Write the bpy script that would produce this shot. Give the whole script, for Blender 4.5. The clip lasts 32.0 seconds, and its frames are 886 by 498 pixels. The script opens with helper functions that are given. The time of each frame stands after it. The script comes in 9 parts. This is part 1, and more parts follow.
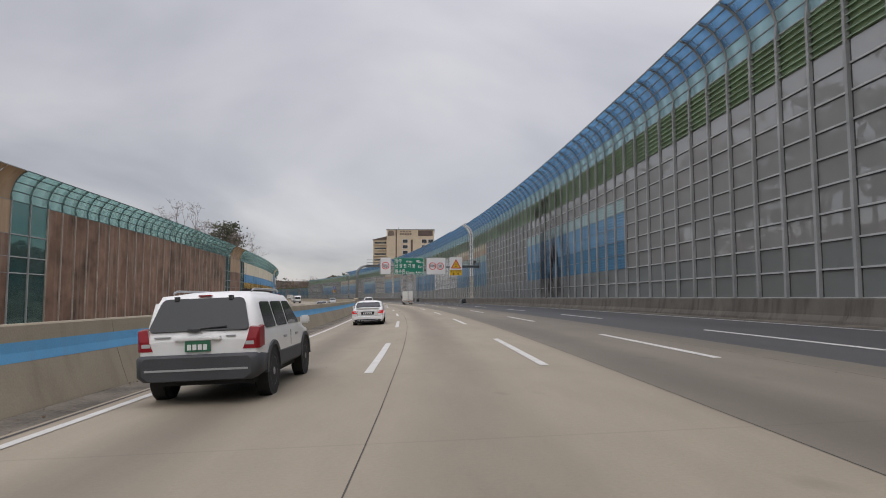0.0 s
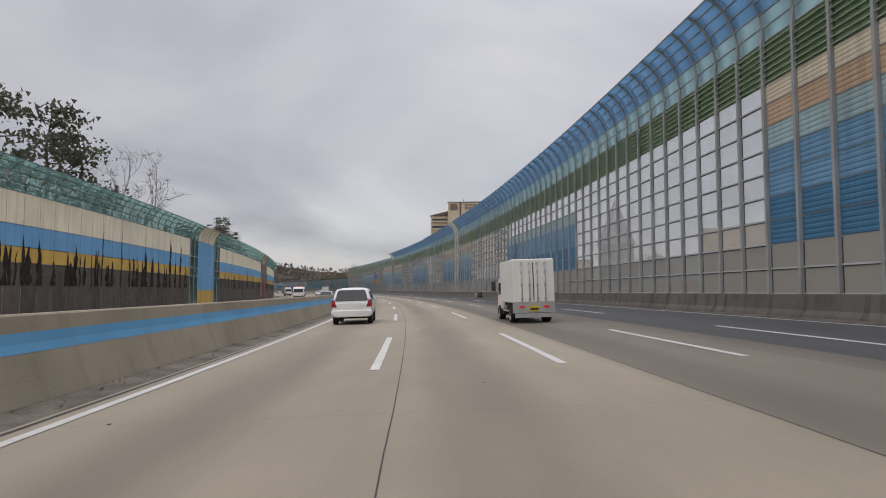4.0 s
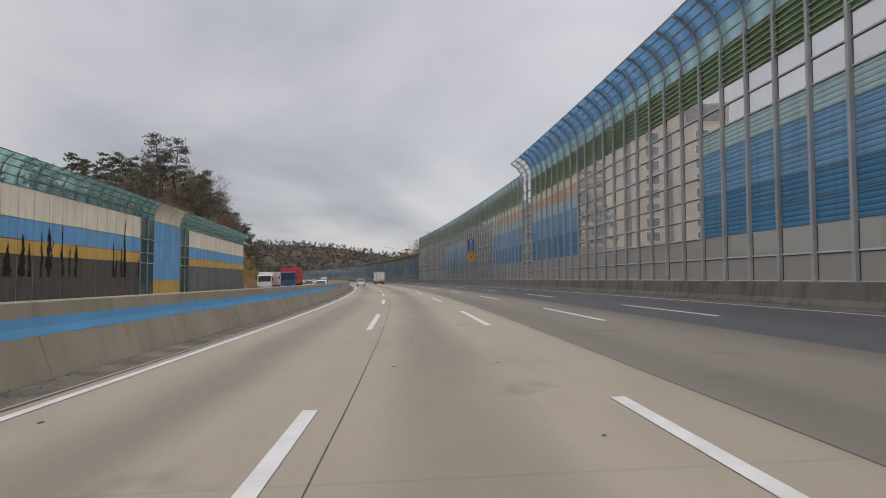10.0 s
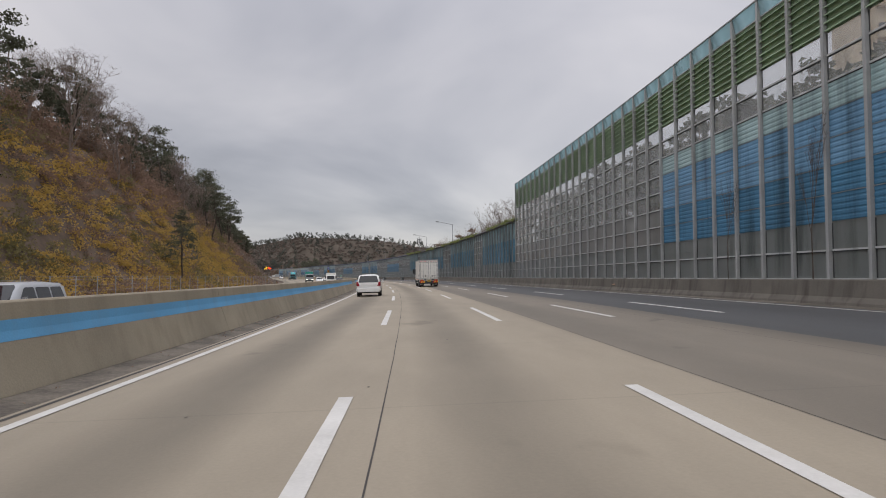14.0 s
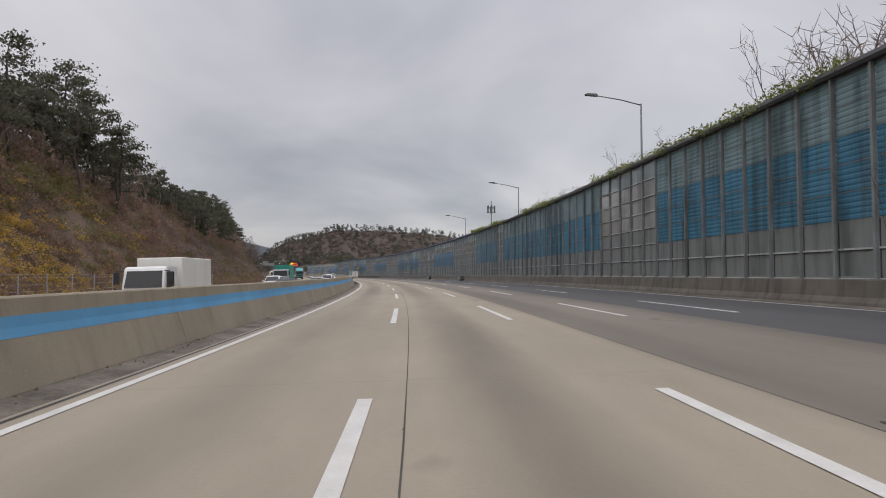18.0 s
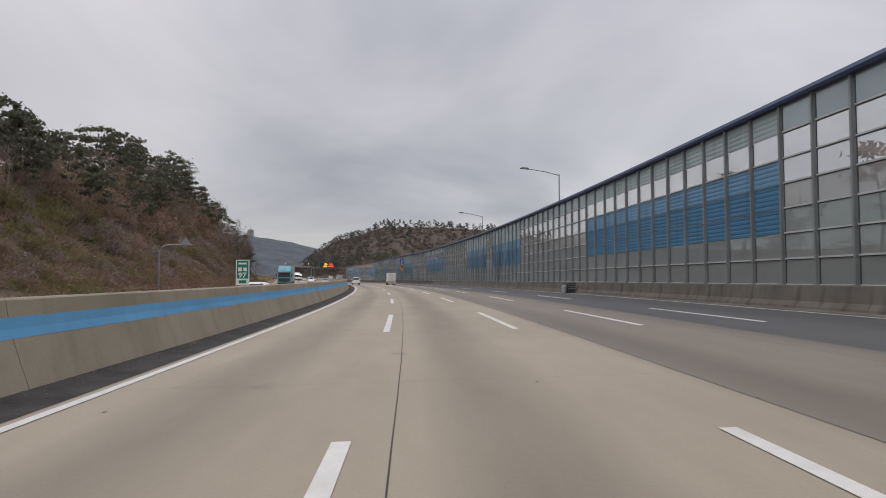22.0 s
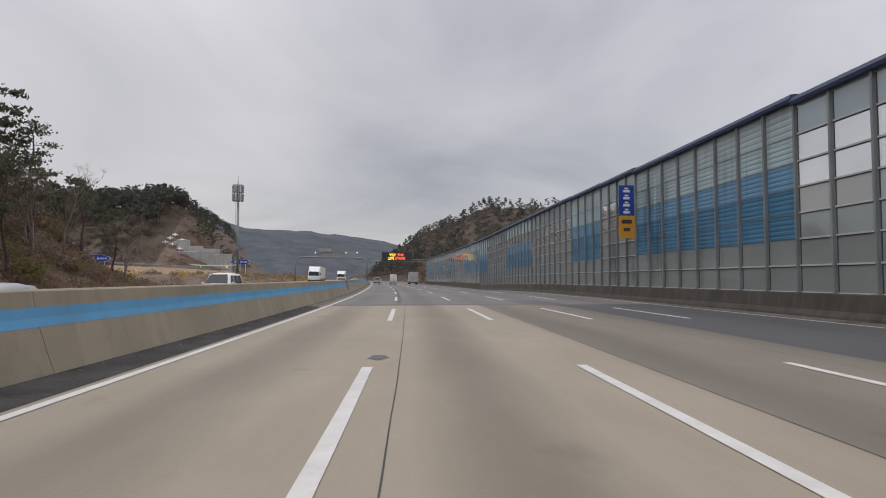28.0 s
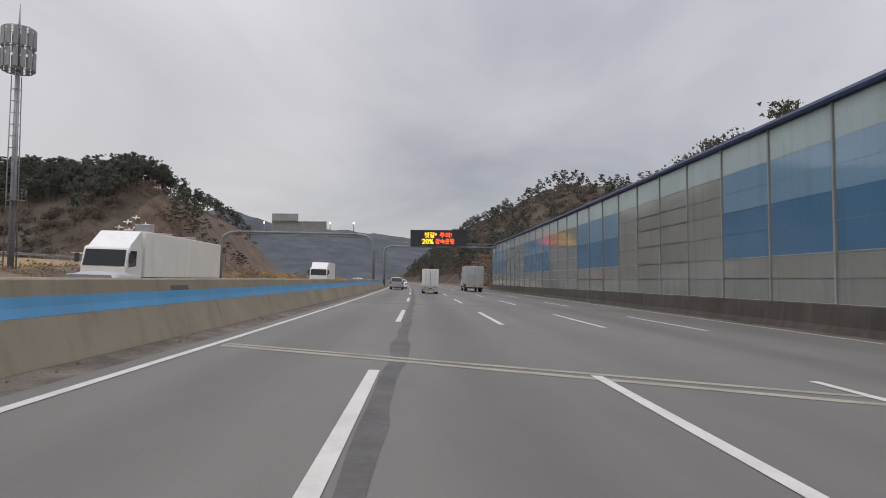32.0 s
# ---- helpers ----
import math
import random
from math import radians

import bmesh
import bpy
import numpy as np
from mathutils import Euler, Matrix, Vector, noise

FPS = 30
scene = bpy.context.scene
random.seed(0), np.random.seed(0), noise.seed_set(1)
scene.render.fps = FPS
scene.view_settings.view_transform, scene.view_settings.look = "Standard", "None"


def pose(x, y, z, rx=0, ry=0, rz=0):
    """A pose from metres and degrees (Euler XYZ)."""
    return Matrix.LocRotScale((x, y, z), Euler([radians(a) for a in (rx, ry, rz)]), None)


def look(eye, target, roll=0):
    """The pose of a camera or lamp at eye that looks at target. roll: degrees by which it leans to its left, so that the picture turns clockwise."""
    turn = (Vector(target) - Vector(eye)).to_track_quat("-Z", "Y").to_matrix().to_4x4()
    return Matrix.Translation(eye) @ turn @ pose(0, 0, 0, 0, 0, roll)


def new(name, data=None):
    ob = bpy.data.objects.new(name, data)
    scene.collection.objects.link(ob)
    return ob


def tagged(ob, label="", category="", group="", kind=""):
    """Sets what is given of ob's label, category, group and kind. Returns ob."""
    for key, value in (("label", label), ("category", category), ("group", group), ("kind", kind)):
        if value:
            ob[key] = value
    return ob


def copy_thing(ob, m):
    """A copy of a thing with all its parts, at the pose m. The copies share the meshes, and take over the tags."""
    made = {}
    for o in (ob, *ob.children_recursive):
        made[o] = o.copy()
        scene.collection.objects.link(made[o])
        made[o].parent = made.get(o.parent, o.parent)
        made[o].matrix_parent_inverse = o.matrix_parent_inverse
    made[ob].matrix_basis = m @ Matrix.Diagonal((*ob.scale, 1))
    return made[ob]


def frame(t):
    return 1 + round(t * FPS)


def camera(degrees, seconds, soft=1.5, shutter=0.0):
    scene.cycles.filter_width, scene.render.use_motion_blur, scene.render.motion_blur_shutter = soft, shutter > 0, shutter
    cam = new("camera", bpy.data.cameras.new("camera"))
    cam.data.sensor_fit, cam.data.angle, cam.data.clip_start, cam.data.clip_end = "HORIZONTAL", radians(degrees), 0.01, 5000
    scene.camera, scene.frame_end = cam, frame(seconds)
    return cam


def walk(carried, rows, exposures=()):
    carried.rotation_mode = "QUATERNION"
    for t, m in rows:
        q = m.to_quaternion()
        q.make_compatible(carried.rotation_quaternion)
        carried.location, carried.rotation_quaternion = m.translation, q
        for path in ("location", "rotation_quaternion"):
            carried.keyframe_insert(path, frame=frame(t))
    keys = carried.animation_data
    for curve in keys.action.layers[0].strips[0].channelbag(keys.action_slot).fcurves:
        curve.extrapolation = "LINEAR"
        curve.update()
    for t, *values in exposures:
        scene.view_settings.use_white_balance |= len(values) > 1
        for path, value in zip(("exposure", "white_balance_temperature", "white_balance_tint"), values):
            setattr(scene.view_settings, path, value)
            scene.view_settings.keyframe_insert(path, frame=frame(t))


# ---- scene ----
cam = camera(70.3, 32.0, soft=1.0)
PATH = [
    (0, (1.284, -0.624, 1.527), (1.618, 19.313, 3.073), -0.08),
    (0.5, (1.016, 12.679, 1.520), (1.146, 32.620, 3.050), -0.07),
    (1, (0.598, 25.603, 1.516), (0.506, 45.546, 3.032), -0.01),
    (1.5, (0.086, 38.003, 1.515), (-0.255, 57.943, 3.029), 0.05),
    (2, (-0.598, 50.439, 1.514), (-1.159, 70.376, 3.000), 0.08),
    (2.5, (-1.497, 62.829, 1.512), (-2.283, 82.759, 2.985), 0.07),
    (3, (-2.492, 74.808, 1.511), (-3.598, 94.726, 2.941), -0.02),
    (3.5, (-3.692, 87.259, 1.510), (-5.086, 107.163, 2.889), 0.00),
    (4, (-5.101, 100.074, 1.510), (-6.771, 119.960, 2.838), 0.06),
    (4.5, (-6.686, 112.868, 1.508), (-8.636, 132.731, 2.786), 0.09),
    (5, (-8.447, 125.638, 1.507), (-10.679, 145.476, 2.734), 0.12),
    (5.5, (-10.389, 138.383, 1.506), (-12.903, 158.189, 2.682), 0.14),
    (6, (-12.498, 151.056, 1.504), (-15.269, 170.829, 2.664), -0.02),
    (6.5, (-14.864, 163.671, 1.502), (-17.863, 183.413, 2.611), 0.07),
    (7, (-17.353, 176.161, 1.500), (-20.574, 195.870, 2.598), 0.09),
    (7.5, (-19.867, 188.378, 1.501), (-23.291, 208.056, 2.536), -0.01),
    (8, (-22.586, 200.714, 1.502), (-26.193, 220.359, 2.531), 0.01),
    (8.5, (-25.376, 213.157, 1.506), (-29.174, 232.768, 2.502), 0.03),
    (9, (-28.232, 225.474, 1.511), (-32.258, 245.038, 2.527), 0.02),
    (9.5, (-31.310, 237.748, 1.515), (-35.568, 257.264, 2.517), 0.07),
    (10, (-34.725, 250.284, 1.517), (-39.229, 269.747, 2.478), -0.12),
    (10.5, (-38.204, 262.424, 1.519), (-42.948, 281.830, 2.464), -0.13),
    (11, (-41.780, 274.466, 1.522), (-46.742, 293.818, 2.458), -0.06),
    (11.5, (-45.407, 286.214, 1.525), (-50.555, 305.520, 2.397), -0.31),
    (12, (-49.248, 297.676, 1.520), (-54.547, 316.942, 2.360), -0.20),
    (12.5, (-53.224, 309.121, 1.516), (-58.761, 328.320, 2.369), -0.04),
    (13, (-57.304, 320.601, 1.512), (-63.033, 339.741, 2.421), 0.10),
    (13.5, (-61.688, 332.601, 1.509), (-67.611, 351.682, 2.423), 0.04),
    (14, (-66.210, 344.694, 1.506), (-72.305, 363.723, 2.375), -0.10),
    (14.5, (-70.704, 356.454, 1.503), (-76.963, 375.432, 2.321), -0.08),
    (15, (-75.189, 367.959, 1.500), (-81.608, 386.884, 2.293), -0.02),
    (15.5, (-79.764, 379.429, 1.498), (-86.349, 398.298, 2.264), 0.03),
    (16, (-84.434, 390.859, 1.495), (-91.191, 409.669, 2.236), 0.08),
    (16.5, (-89.203, 402.249, 1.493), (-96.142, 420.993, 2.208), 0.14),
    (17, (-94.094, 413.678, 1.492), (-101.240, 432.339, 2.334), -0.03),
    (17.5, (-99.243, 425.531, 1.493), (-106.621, 444.104, 2.267), -0.01),
    (18, (-104.530, 437.444, 1.495), (-112.105, 455.937, 2.302), -0.06),
    (18.5, (-109.824, 448.852, 1.495), (-117.631, 467.247, 2.306), 0.01),
    (19, (-115.148, 459.823, 1.493), (-123.177, 478.119, 2.367), -0.07),
    (19.5, (-120.772, 471.167, 1.493), (-128.997, 489.376, 2.369), -0.08),
    (20, (-126.738, 482.914, 1.493), (-135.176, 501.025, 2.398), 0.00),
    (20.5, (-132.433, 493.734, 1.492), (-141.091, 511.739, 2.424), -0.09),
    (21, (-138.290, 504.715, 1.493), (-147.139, 522.626, 2.440), 0.06),
    (21.5, (-144.655, 516.267, 1.494), (-153.722, 534.070, 2.419), 0.09),
    (22, (-151.210, 527.925, 1.495), (-160.471, 545.627, 2.426), 0.01),
    (22.5, (-157.992, 539.618, 1.497), (-167.473, 557.204, 2.411), -0.04),
    (23, (-164.910, 550.920, 1.495), (-174.610, 568.386, 2.418), -0.05),
    (23.5, (-171.569, 561.563, 1.494), (-181.497, 578.899, 2.440), 0.01),
    (24, (-178.492, 572.190, 1.491), (-188.655, 589.390, 2.409), -0.02),
    (24.5, (-185.789, 583.067, 1.488), (-196.170, 600.137, 2.403), -0.02),
    (25, (-193.089, 593.852, 1.487), (-203.680, 610.795, 2.370), -0.06),
    (25.5, (-200.378, 604.231, 1.485), (-211.199, 621.027, 2.376), 0.14),
    (26, (-207.912, 614.740, 1.484), (-218.952, 631.393, 2.388), 0.08),
    (26.5, (-215.569, 625.160, 1.483), (-226.812, 641.675, 2.400), 0.03),
    (27, (-223.339, 635.496, 1.481), (-234.770, 651.881, 2.412), -0.01),
    (27.5, (-231.215, 645.751, 1.480), (-242.826, 662.008, 2.423), -0.06),
    (28, (-239.110, 655.828, 1.480), (-250.902, 671.955, 2.418), -0.08),
    (28.5, (-247.001, 665.683, 1.480), (-258.979, 681.672, 2.424), 0.08),
    (29, (-255.127, 675.572, 1.480), (-267.286, 691.424, 2.410), -0.01),
    (29.5, (-263.193, 685.365, 1.480), (-275.546, 701.067, 2.417), -0.06),
    (30, (-271.413, 695.158, 1.479), (-283.928, 710.732, 2.398), -0.06),
    (30.5, (-279.550, 704.655, 1.478), (-292.212, 720.107, 2.425), -0.01),
    (31, (-287.670, 713.832, 1.473), (-300.446, 729.187, 2.461), 0.06),
    (31.5, (-295.798, 722.985, 1.467), (-308.606, 738.309, 2.536), 0.02),
    (32, (-304.170, 732.322, 1.460), (-317.002, 747.633, 2.432), 0.23),
]
walk(cam, [(t, look(eye, target, roll)) for t, eye, target, roll in PATH])

# ---- world: closed overcast sky, brighter overhead, and a weak wide sun ----
world = bpy.data.worlds.new("overcast_sky")
scene.world = world
world.use_nodes = True
wn = world.node_tree
wn.nodes.clear()


def wnode(kind, **values):
    n = wn.nodes.new(kind)
    for k, v in values.items():
        if k in n.inputs:
            n.inputs[k].default_value = v
    return n


def wmath(op, a, b):
    n = wn.nodes.new("ShaderNodeMath")
    n.operation = op
    for i, v in enumerate((a, b)):
        if isinstance(v, (int, float)):
            n.inputs[i].default_value = v
        else:
            wn.links.new(v, n.inputs[i])
    return n.outputs[0]


w_co = wnode("ShaderNodeTexCoord")
w_sep = wnode("ShaderNodeSeparateXYZ")
wn.links.new(w_co.outputs["Generated"], w_sep.inputs[0])
w_up = wmath("MAXIMUM", w_sep.outputs[2], 0.0)
w_div = wmath("ADD", w_up, 0.22)
w_com = wnode("ShaderNodeCombineXYZ")
wn.links.new(wmath("DIVIDE", w_sep.outputs[0], w_div), w_com.inputs[0])
wn.links.new(wmath("DIVIDE", w_sep.outputs[1], w_div), w_com.inputs[1])
w_noise = wnode("ShaderNodeTexNoise", Scale=0.7, Detail=5.0, Roughness=0.48, Distortion=0.6)
wn.links.new(w_com.outputs[0], w_noise.inputs["Vector"])
w_ramp = wnode("ShaderNodeMapRange")
for i, v in ((1, 0.34), (2, 0.66), (3, 0.77), (4, 1.26)):
    w_ramp.inputs[i].default_value = v
wn.links.new(w_noise.outputs[0], w_ramp.inputs[0])
w_grad = wmath("ADD", wmath("MULTIPLY", wmath("POWER", w_up, 3.0), 1.75), 0.470)
w_lum = wmath("MULTIPLY", w_grad, w_ramp.outputs[0])
w_sky = wnode("ShaderNodeTexSky")
w_sky.sky_type, w_sky.sun_disc = "NISHITA", False
w_sky.sun_elevation, w_sky.sun_rotation = radians(38), radians(200)
w_tone = wnode("ShaderNodeMix")
w_tone.data_type = "RGBA"
w_tone.inputs[0].default_value = 0.04
w_cloud = wnode("ShaderNodeMix")
w_cloud.data_type = "RGBA"
w_cloud.inputs[6].default_value = (0.935, 0.925, 1.005, 1)
w_cloud.inputs[7].default_value = (1.0, 0.948, 0.958, 1)
w_lift = wnode("ShaderNodeMapRange")
w_lift.inputs[1].default_value, w_lift.inputs[2].default_value = 0.36, 0.6
wn.links.new(w_noise.outputs[0], w_lift.inputs[0])
wn.links.new(w_lift.outputs[0], w_cloud.inputs[0])
wn.links.new(w_cloud.outputs[2], w_tone.inputs[6])
wn.links.new(w_sky.outputs[0], w_tone.inputs[7])
w_bg = wnode("ShaderNodeBackground")
wn.links.new(w_tone.outputs[2], w_bg.inputs[0])
wn.links.new(w_lum, w_bg.inputs[1])
w_out = wnode("ShaderNodeOutputWorld")
wn.links.new(w_bg.outputs[0], w_out.inputs[0])

sun_data = bpy.data.lights.new("sun", "SUN")
sun_data.energy, sun_data.angle, sun_data.color = 0.35, radians(50), (1.0, 0.97, 0.93)
sun = new("sun", sun_data)
sun.matrix_world = look((0, 0, 300), (60, 190, 0))

# ---- materials ----
def mat(name, color, rough=0.8, metal=0.0, var=0.25, scale=3.0, fine=40.0, bump=0.15, streak=0.0, island=0.0, spec=0.4, dirt=None, dirt_amount=0.0, leafy=0.0):
    """A surface with two scales of variation, fine relief and, if wanted, rain streaks and dirt."""
    m = bpy.data.materials.new(name)
    m.use_nodes = True
    nt = m.node_tree
    b = nt.nodes["Principled BSDF"]
    b.inputs["Roughness"].default_value, b.inputs["Metallic"].default_value = rough, metal
    b.inputs["Specular IOR Level"].default_value = spec
    geo = nt.nodes.new("ShaderNodeNewGeometry")
    n1 = nt.nodes.new("ShaderNodeTexNoise")
    n1.inputs["Scale"].default_value, n1.inputs["Detail"].default_value = 1.0 / scale, 4
    nt.links.new(geo.outputs["Position"], n1.inputs["Vector"])
    n2 = nt.nodes.new("ShaderNodeTexNoise")
    n2.inputs["Scale"].default_value, n2.inputs["Detail"].default_value = fine, 3
    nt.links.new(geo.outputs["Position"], n2.inputs["Vector"])
    mix = nt.nodes.new("ShaderNodeMath")
    mix.operation = "MULTIPLY_ADD"
    nt.links.new(n2.outputs[0], mix.inputs[0])
    mix.inputs[1].default_value = 0.45
    nt.links.new(n1.outputs[0], mix.inputs[2])
    fac = mix.outputs[0]
    if island:
        info = nt.nodes.new("ShaderNodeObjectInfo")
        add = nt.nodes.new("ShaderNodeMath")
        add.operation = "MULTIPLY_ADD"
        nt.links.new(info.outputs["Random"], add.inputs[0])
        add.inputs[1].default_value = island
        nt.links.new(fac, add.inputs[2])
        fac = add.outputs[0]
    ramp = nt.nodes.new("ShaderNodeMapRange")
    ramp.inputs[1].default_value, ramp.inputs[2].default_value = 0.45, 1.0 + island
    ramp.inputs[3].default_value, ramp.inputs[4].default_value = 1 - var, 1 + var
    nt.links.new(fac, ramp.inputs[0])
    hue = nt.nodes.new("ShaderNodeMix")
    hue.data_type, hue.blend_type = "RGBA", "MULTIPLY"
    hue.inputs[0].default_value = 1.0
    hue.inputs[6].default_value = (*color, 1)
    nt.links.new(ramp.outputs[0], hue.inputs[7])
    col = hue.outputs[2]
    if streak or dirt_amount:
        mp = nt.nodes.new("ShaderNodeMapping")
        mp.inputs["Scale"].default_value = (2.2, 2.2, 0.16)
        nt.links.new(geo.outputs["Position"], mp.inputs[0])
        n3 = nt.nodes.new("ShaderNodeTexNoise")
        n3.inputs["Scale"].default_value, n3.inputs["Detail"].default_value = 1.0, 5
        nt.links.new(mp.outputs[0], n3.inputs["Vector"])
        r3 = nt.nodes.new("ShaderNodeMapRange")
        r3.inputs[1].default_value, r3.inputs[2].default_value = 0.5, 0.72
        r3.inputs[4].default_value = max(streak, dirt_amount)
        nt.links.new(n3.outputs[0], r3.inputs[0])
        d = nt.nodes.new("ShaderNodeMix")
        d.data_type = "RGBA"
        d.inputs[7].default_value = (*(dirt or [c * 0.35 for c in color]), 1)
        nt.links.new(r3.outputs[0], d.inputs[0])
        nt.links.new(col, d.inputs[6])
        col = d.outputs[2]
    nt.links.new(col, b.inputs["Base Color"])
    if bump:
        bp = nt.nodes.new("ShaderNodeBump")
        bp.inputs["Strength"].default_value, bp.inputs["Distance"].default_value = bump, 0.02
        nt.links.new(n2.outputs[0], bp.inputs["Height"])
        nt.links.new(bp.outputs[0], b.inputs["Normal"])
    if leafy:
        # thin leaves and twigs let part of the light through
        tl = nt.nodes.new("ShaderNodeBsdfTranslucent")
        nt.links.new(col, tl.inputs[0])
        ms = nt.nodes.new("ShaderNodeMixShader")
        ms.inputs[0].default_value = leafy
        nt.links.new(b.outputs[0], ms.inputs[1])
        nt.links.new(tl.outputs[0], ms.inputs[2])
        nt.links.new(ms.outputs[0], nt.nodes["Material Output"].inputs[0])
    return m


def pane_mat(name, tint, clear, rough=0.08, dirt=(0.3, 0.31, 0.3), gloss=0.42):
    """Weathered transparent sheet: partly see-through, partly dusty, with a glossy face."""
    m = bpy.data.materials.new(name)
    m.use_nodes = True
    nt = m.node_tree
    nt.nodes.clear()
    geo = nt.nodes.new("ShaderNodeNewGeometry")
    info = nt.nodes.new("ShaderNodeObjectInfo")
    tr = nt.nodes.new("ShaderNodeBsdfTransparent")
    tr.inputs[0].default_value = (*tint, 1)
    df = nt.nodes.new("ShaderNodeBsdfDiffuse")
    df.inputs[0].default_value = (*dirt, 1)
    tl = nt.nodes.new("ShaderNodeBsdfTranslucent")
    tl.inputs[0].default_value = (*[min(1.0, c * 1.5) for c in dirt], 1)
    dmix = nt.nodes.new("ShaderNodeMixShader")
    dmix.inputs[0].default_value = 0.55
    nt.links.new(df.outputs[0], dmix.inputs[1])
    nt.links.new(tl.outputs[0], dmix.inputs[2])
    gl = nt.nodes.new("ShaderNodeBsdfGlossy")
    gl.inputs["Roughness"].default_value = rough
    gl.inputs[0].default_value = (0.9, 0.93, 0.95, 1)
    n = nt.nodes.new("ShaderNodeTexNoise")
    n.inputs["Scale"].default_value, n.inputs["Detail"].default_value = 0.35, 5
    nt.links.new(geo.outputs["Position"], n.inputs["Vector"])
    a = nt.nodes.new("ShaderNodeMath")
    a.operation = "MULTIPLY_ADD"
    nt.links.new(info.outputs["Random"], a.inputs[0])
    a.inputs[1].default_value = 0.22
    nt.links.new(n.outputs[0], a.inputs[2])
    r = nt.nodes.new("ShaderNodeMapRange")
    r.inputs[1].default_value, r.inputs[2].default_value = 0.3, 0.9
    r.inputs[3].default_value, r.inputs[4].default_value = max(0.02, 1 - clear - 0.06), min(1.0, 1 - clear + 0.08)
    nt.links.new(a.outputs[0], r.inputs[0])
    s1 = nt.nodes.new("ShaderNodeMixShader")
    nt.links.new(r.outputs[0], s1.inputs[0])
    nt.links.new(tr.outputs[0], s1.inputs[1])
    nt.links.new(dmix.outputs[0], s1.inputs[2])
    lw = nt.nodes.new("ShaderNodeLayerWeight")
    lw.inputs[0].default_value = 0.5
    pw = nt.nodes.new("ShaderNodeMath")
    pw.operation, pw.inputs[1].default_value = "POWER", 4.0
    nt.links.new(lw.outputs["Facing"], pw.inputs[0])
    fr = nt.nodes.new("ShaderNodeMapRange")
    fr.inputs[3].default_value, fr.inputs[4].default_value = 0.03, gloss
    nt.links.new(pw.outputs[0], fr.inputs[0])
    s2 = nt.nodes.new("ShaderNodeMixShader")
    nt.links.new(fr.outputs[0], s2.inputs[0])
    nt.links.new(s1.outputs[0], s2.inputs[1])
    nt.links.new(gl.outputs[0], s2.inputs[2])
    out = nt.nodes.new("ShaderNodeOutputMaterial")
    nt.links.new(s2.outputs[0], out.inputs[0])
    return m


def glow(name, color, strength):
    m = bpy.data.materials.new(name)
    m.use_nodes = True
    b = m.node_tree.nodes["Principled BSDF"]
    b.inputs["Base Color"].default_value = (*color, 1)
    b.inputs["Emission Color"].default_value = (*color, 1)
    b.inputs["Emission Strength"].default_value = strength
    return m


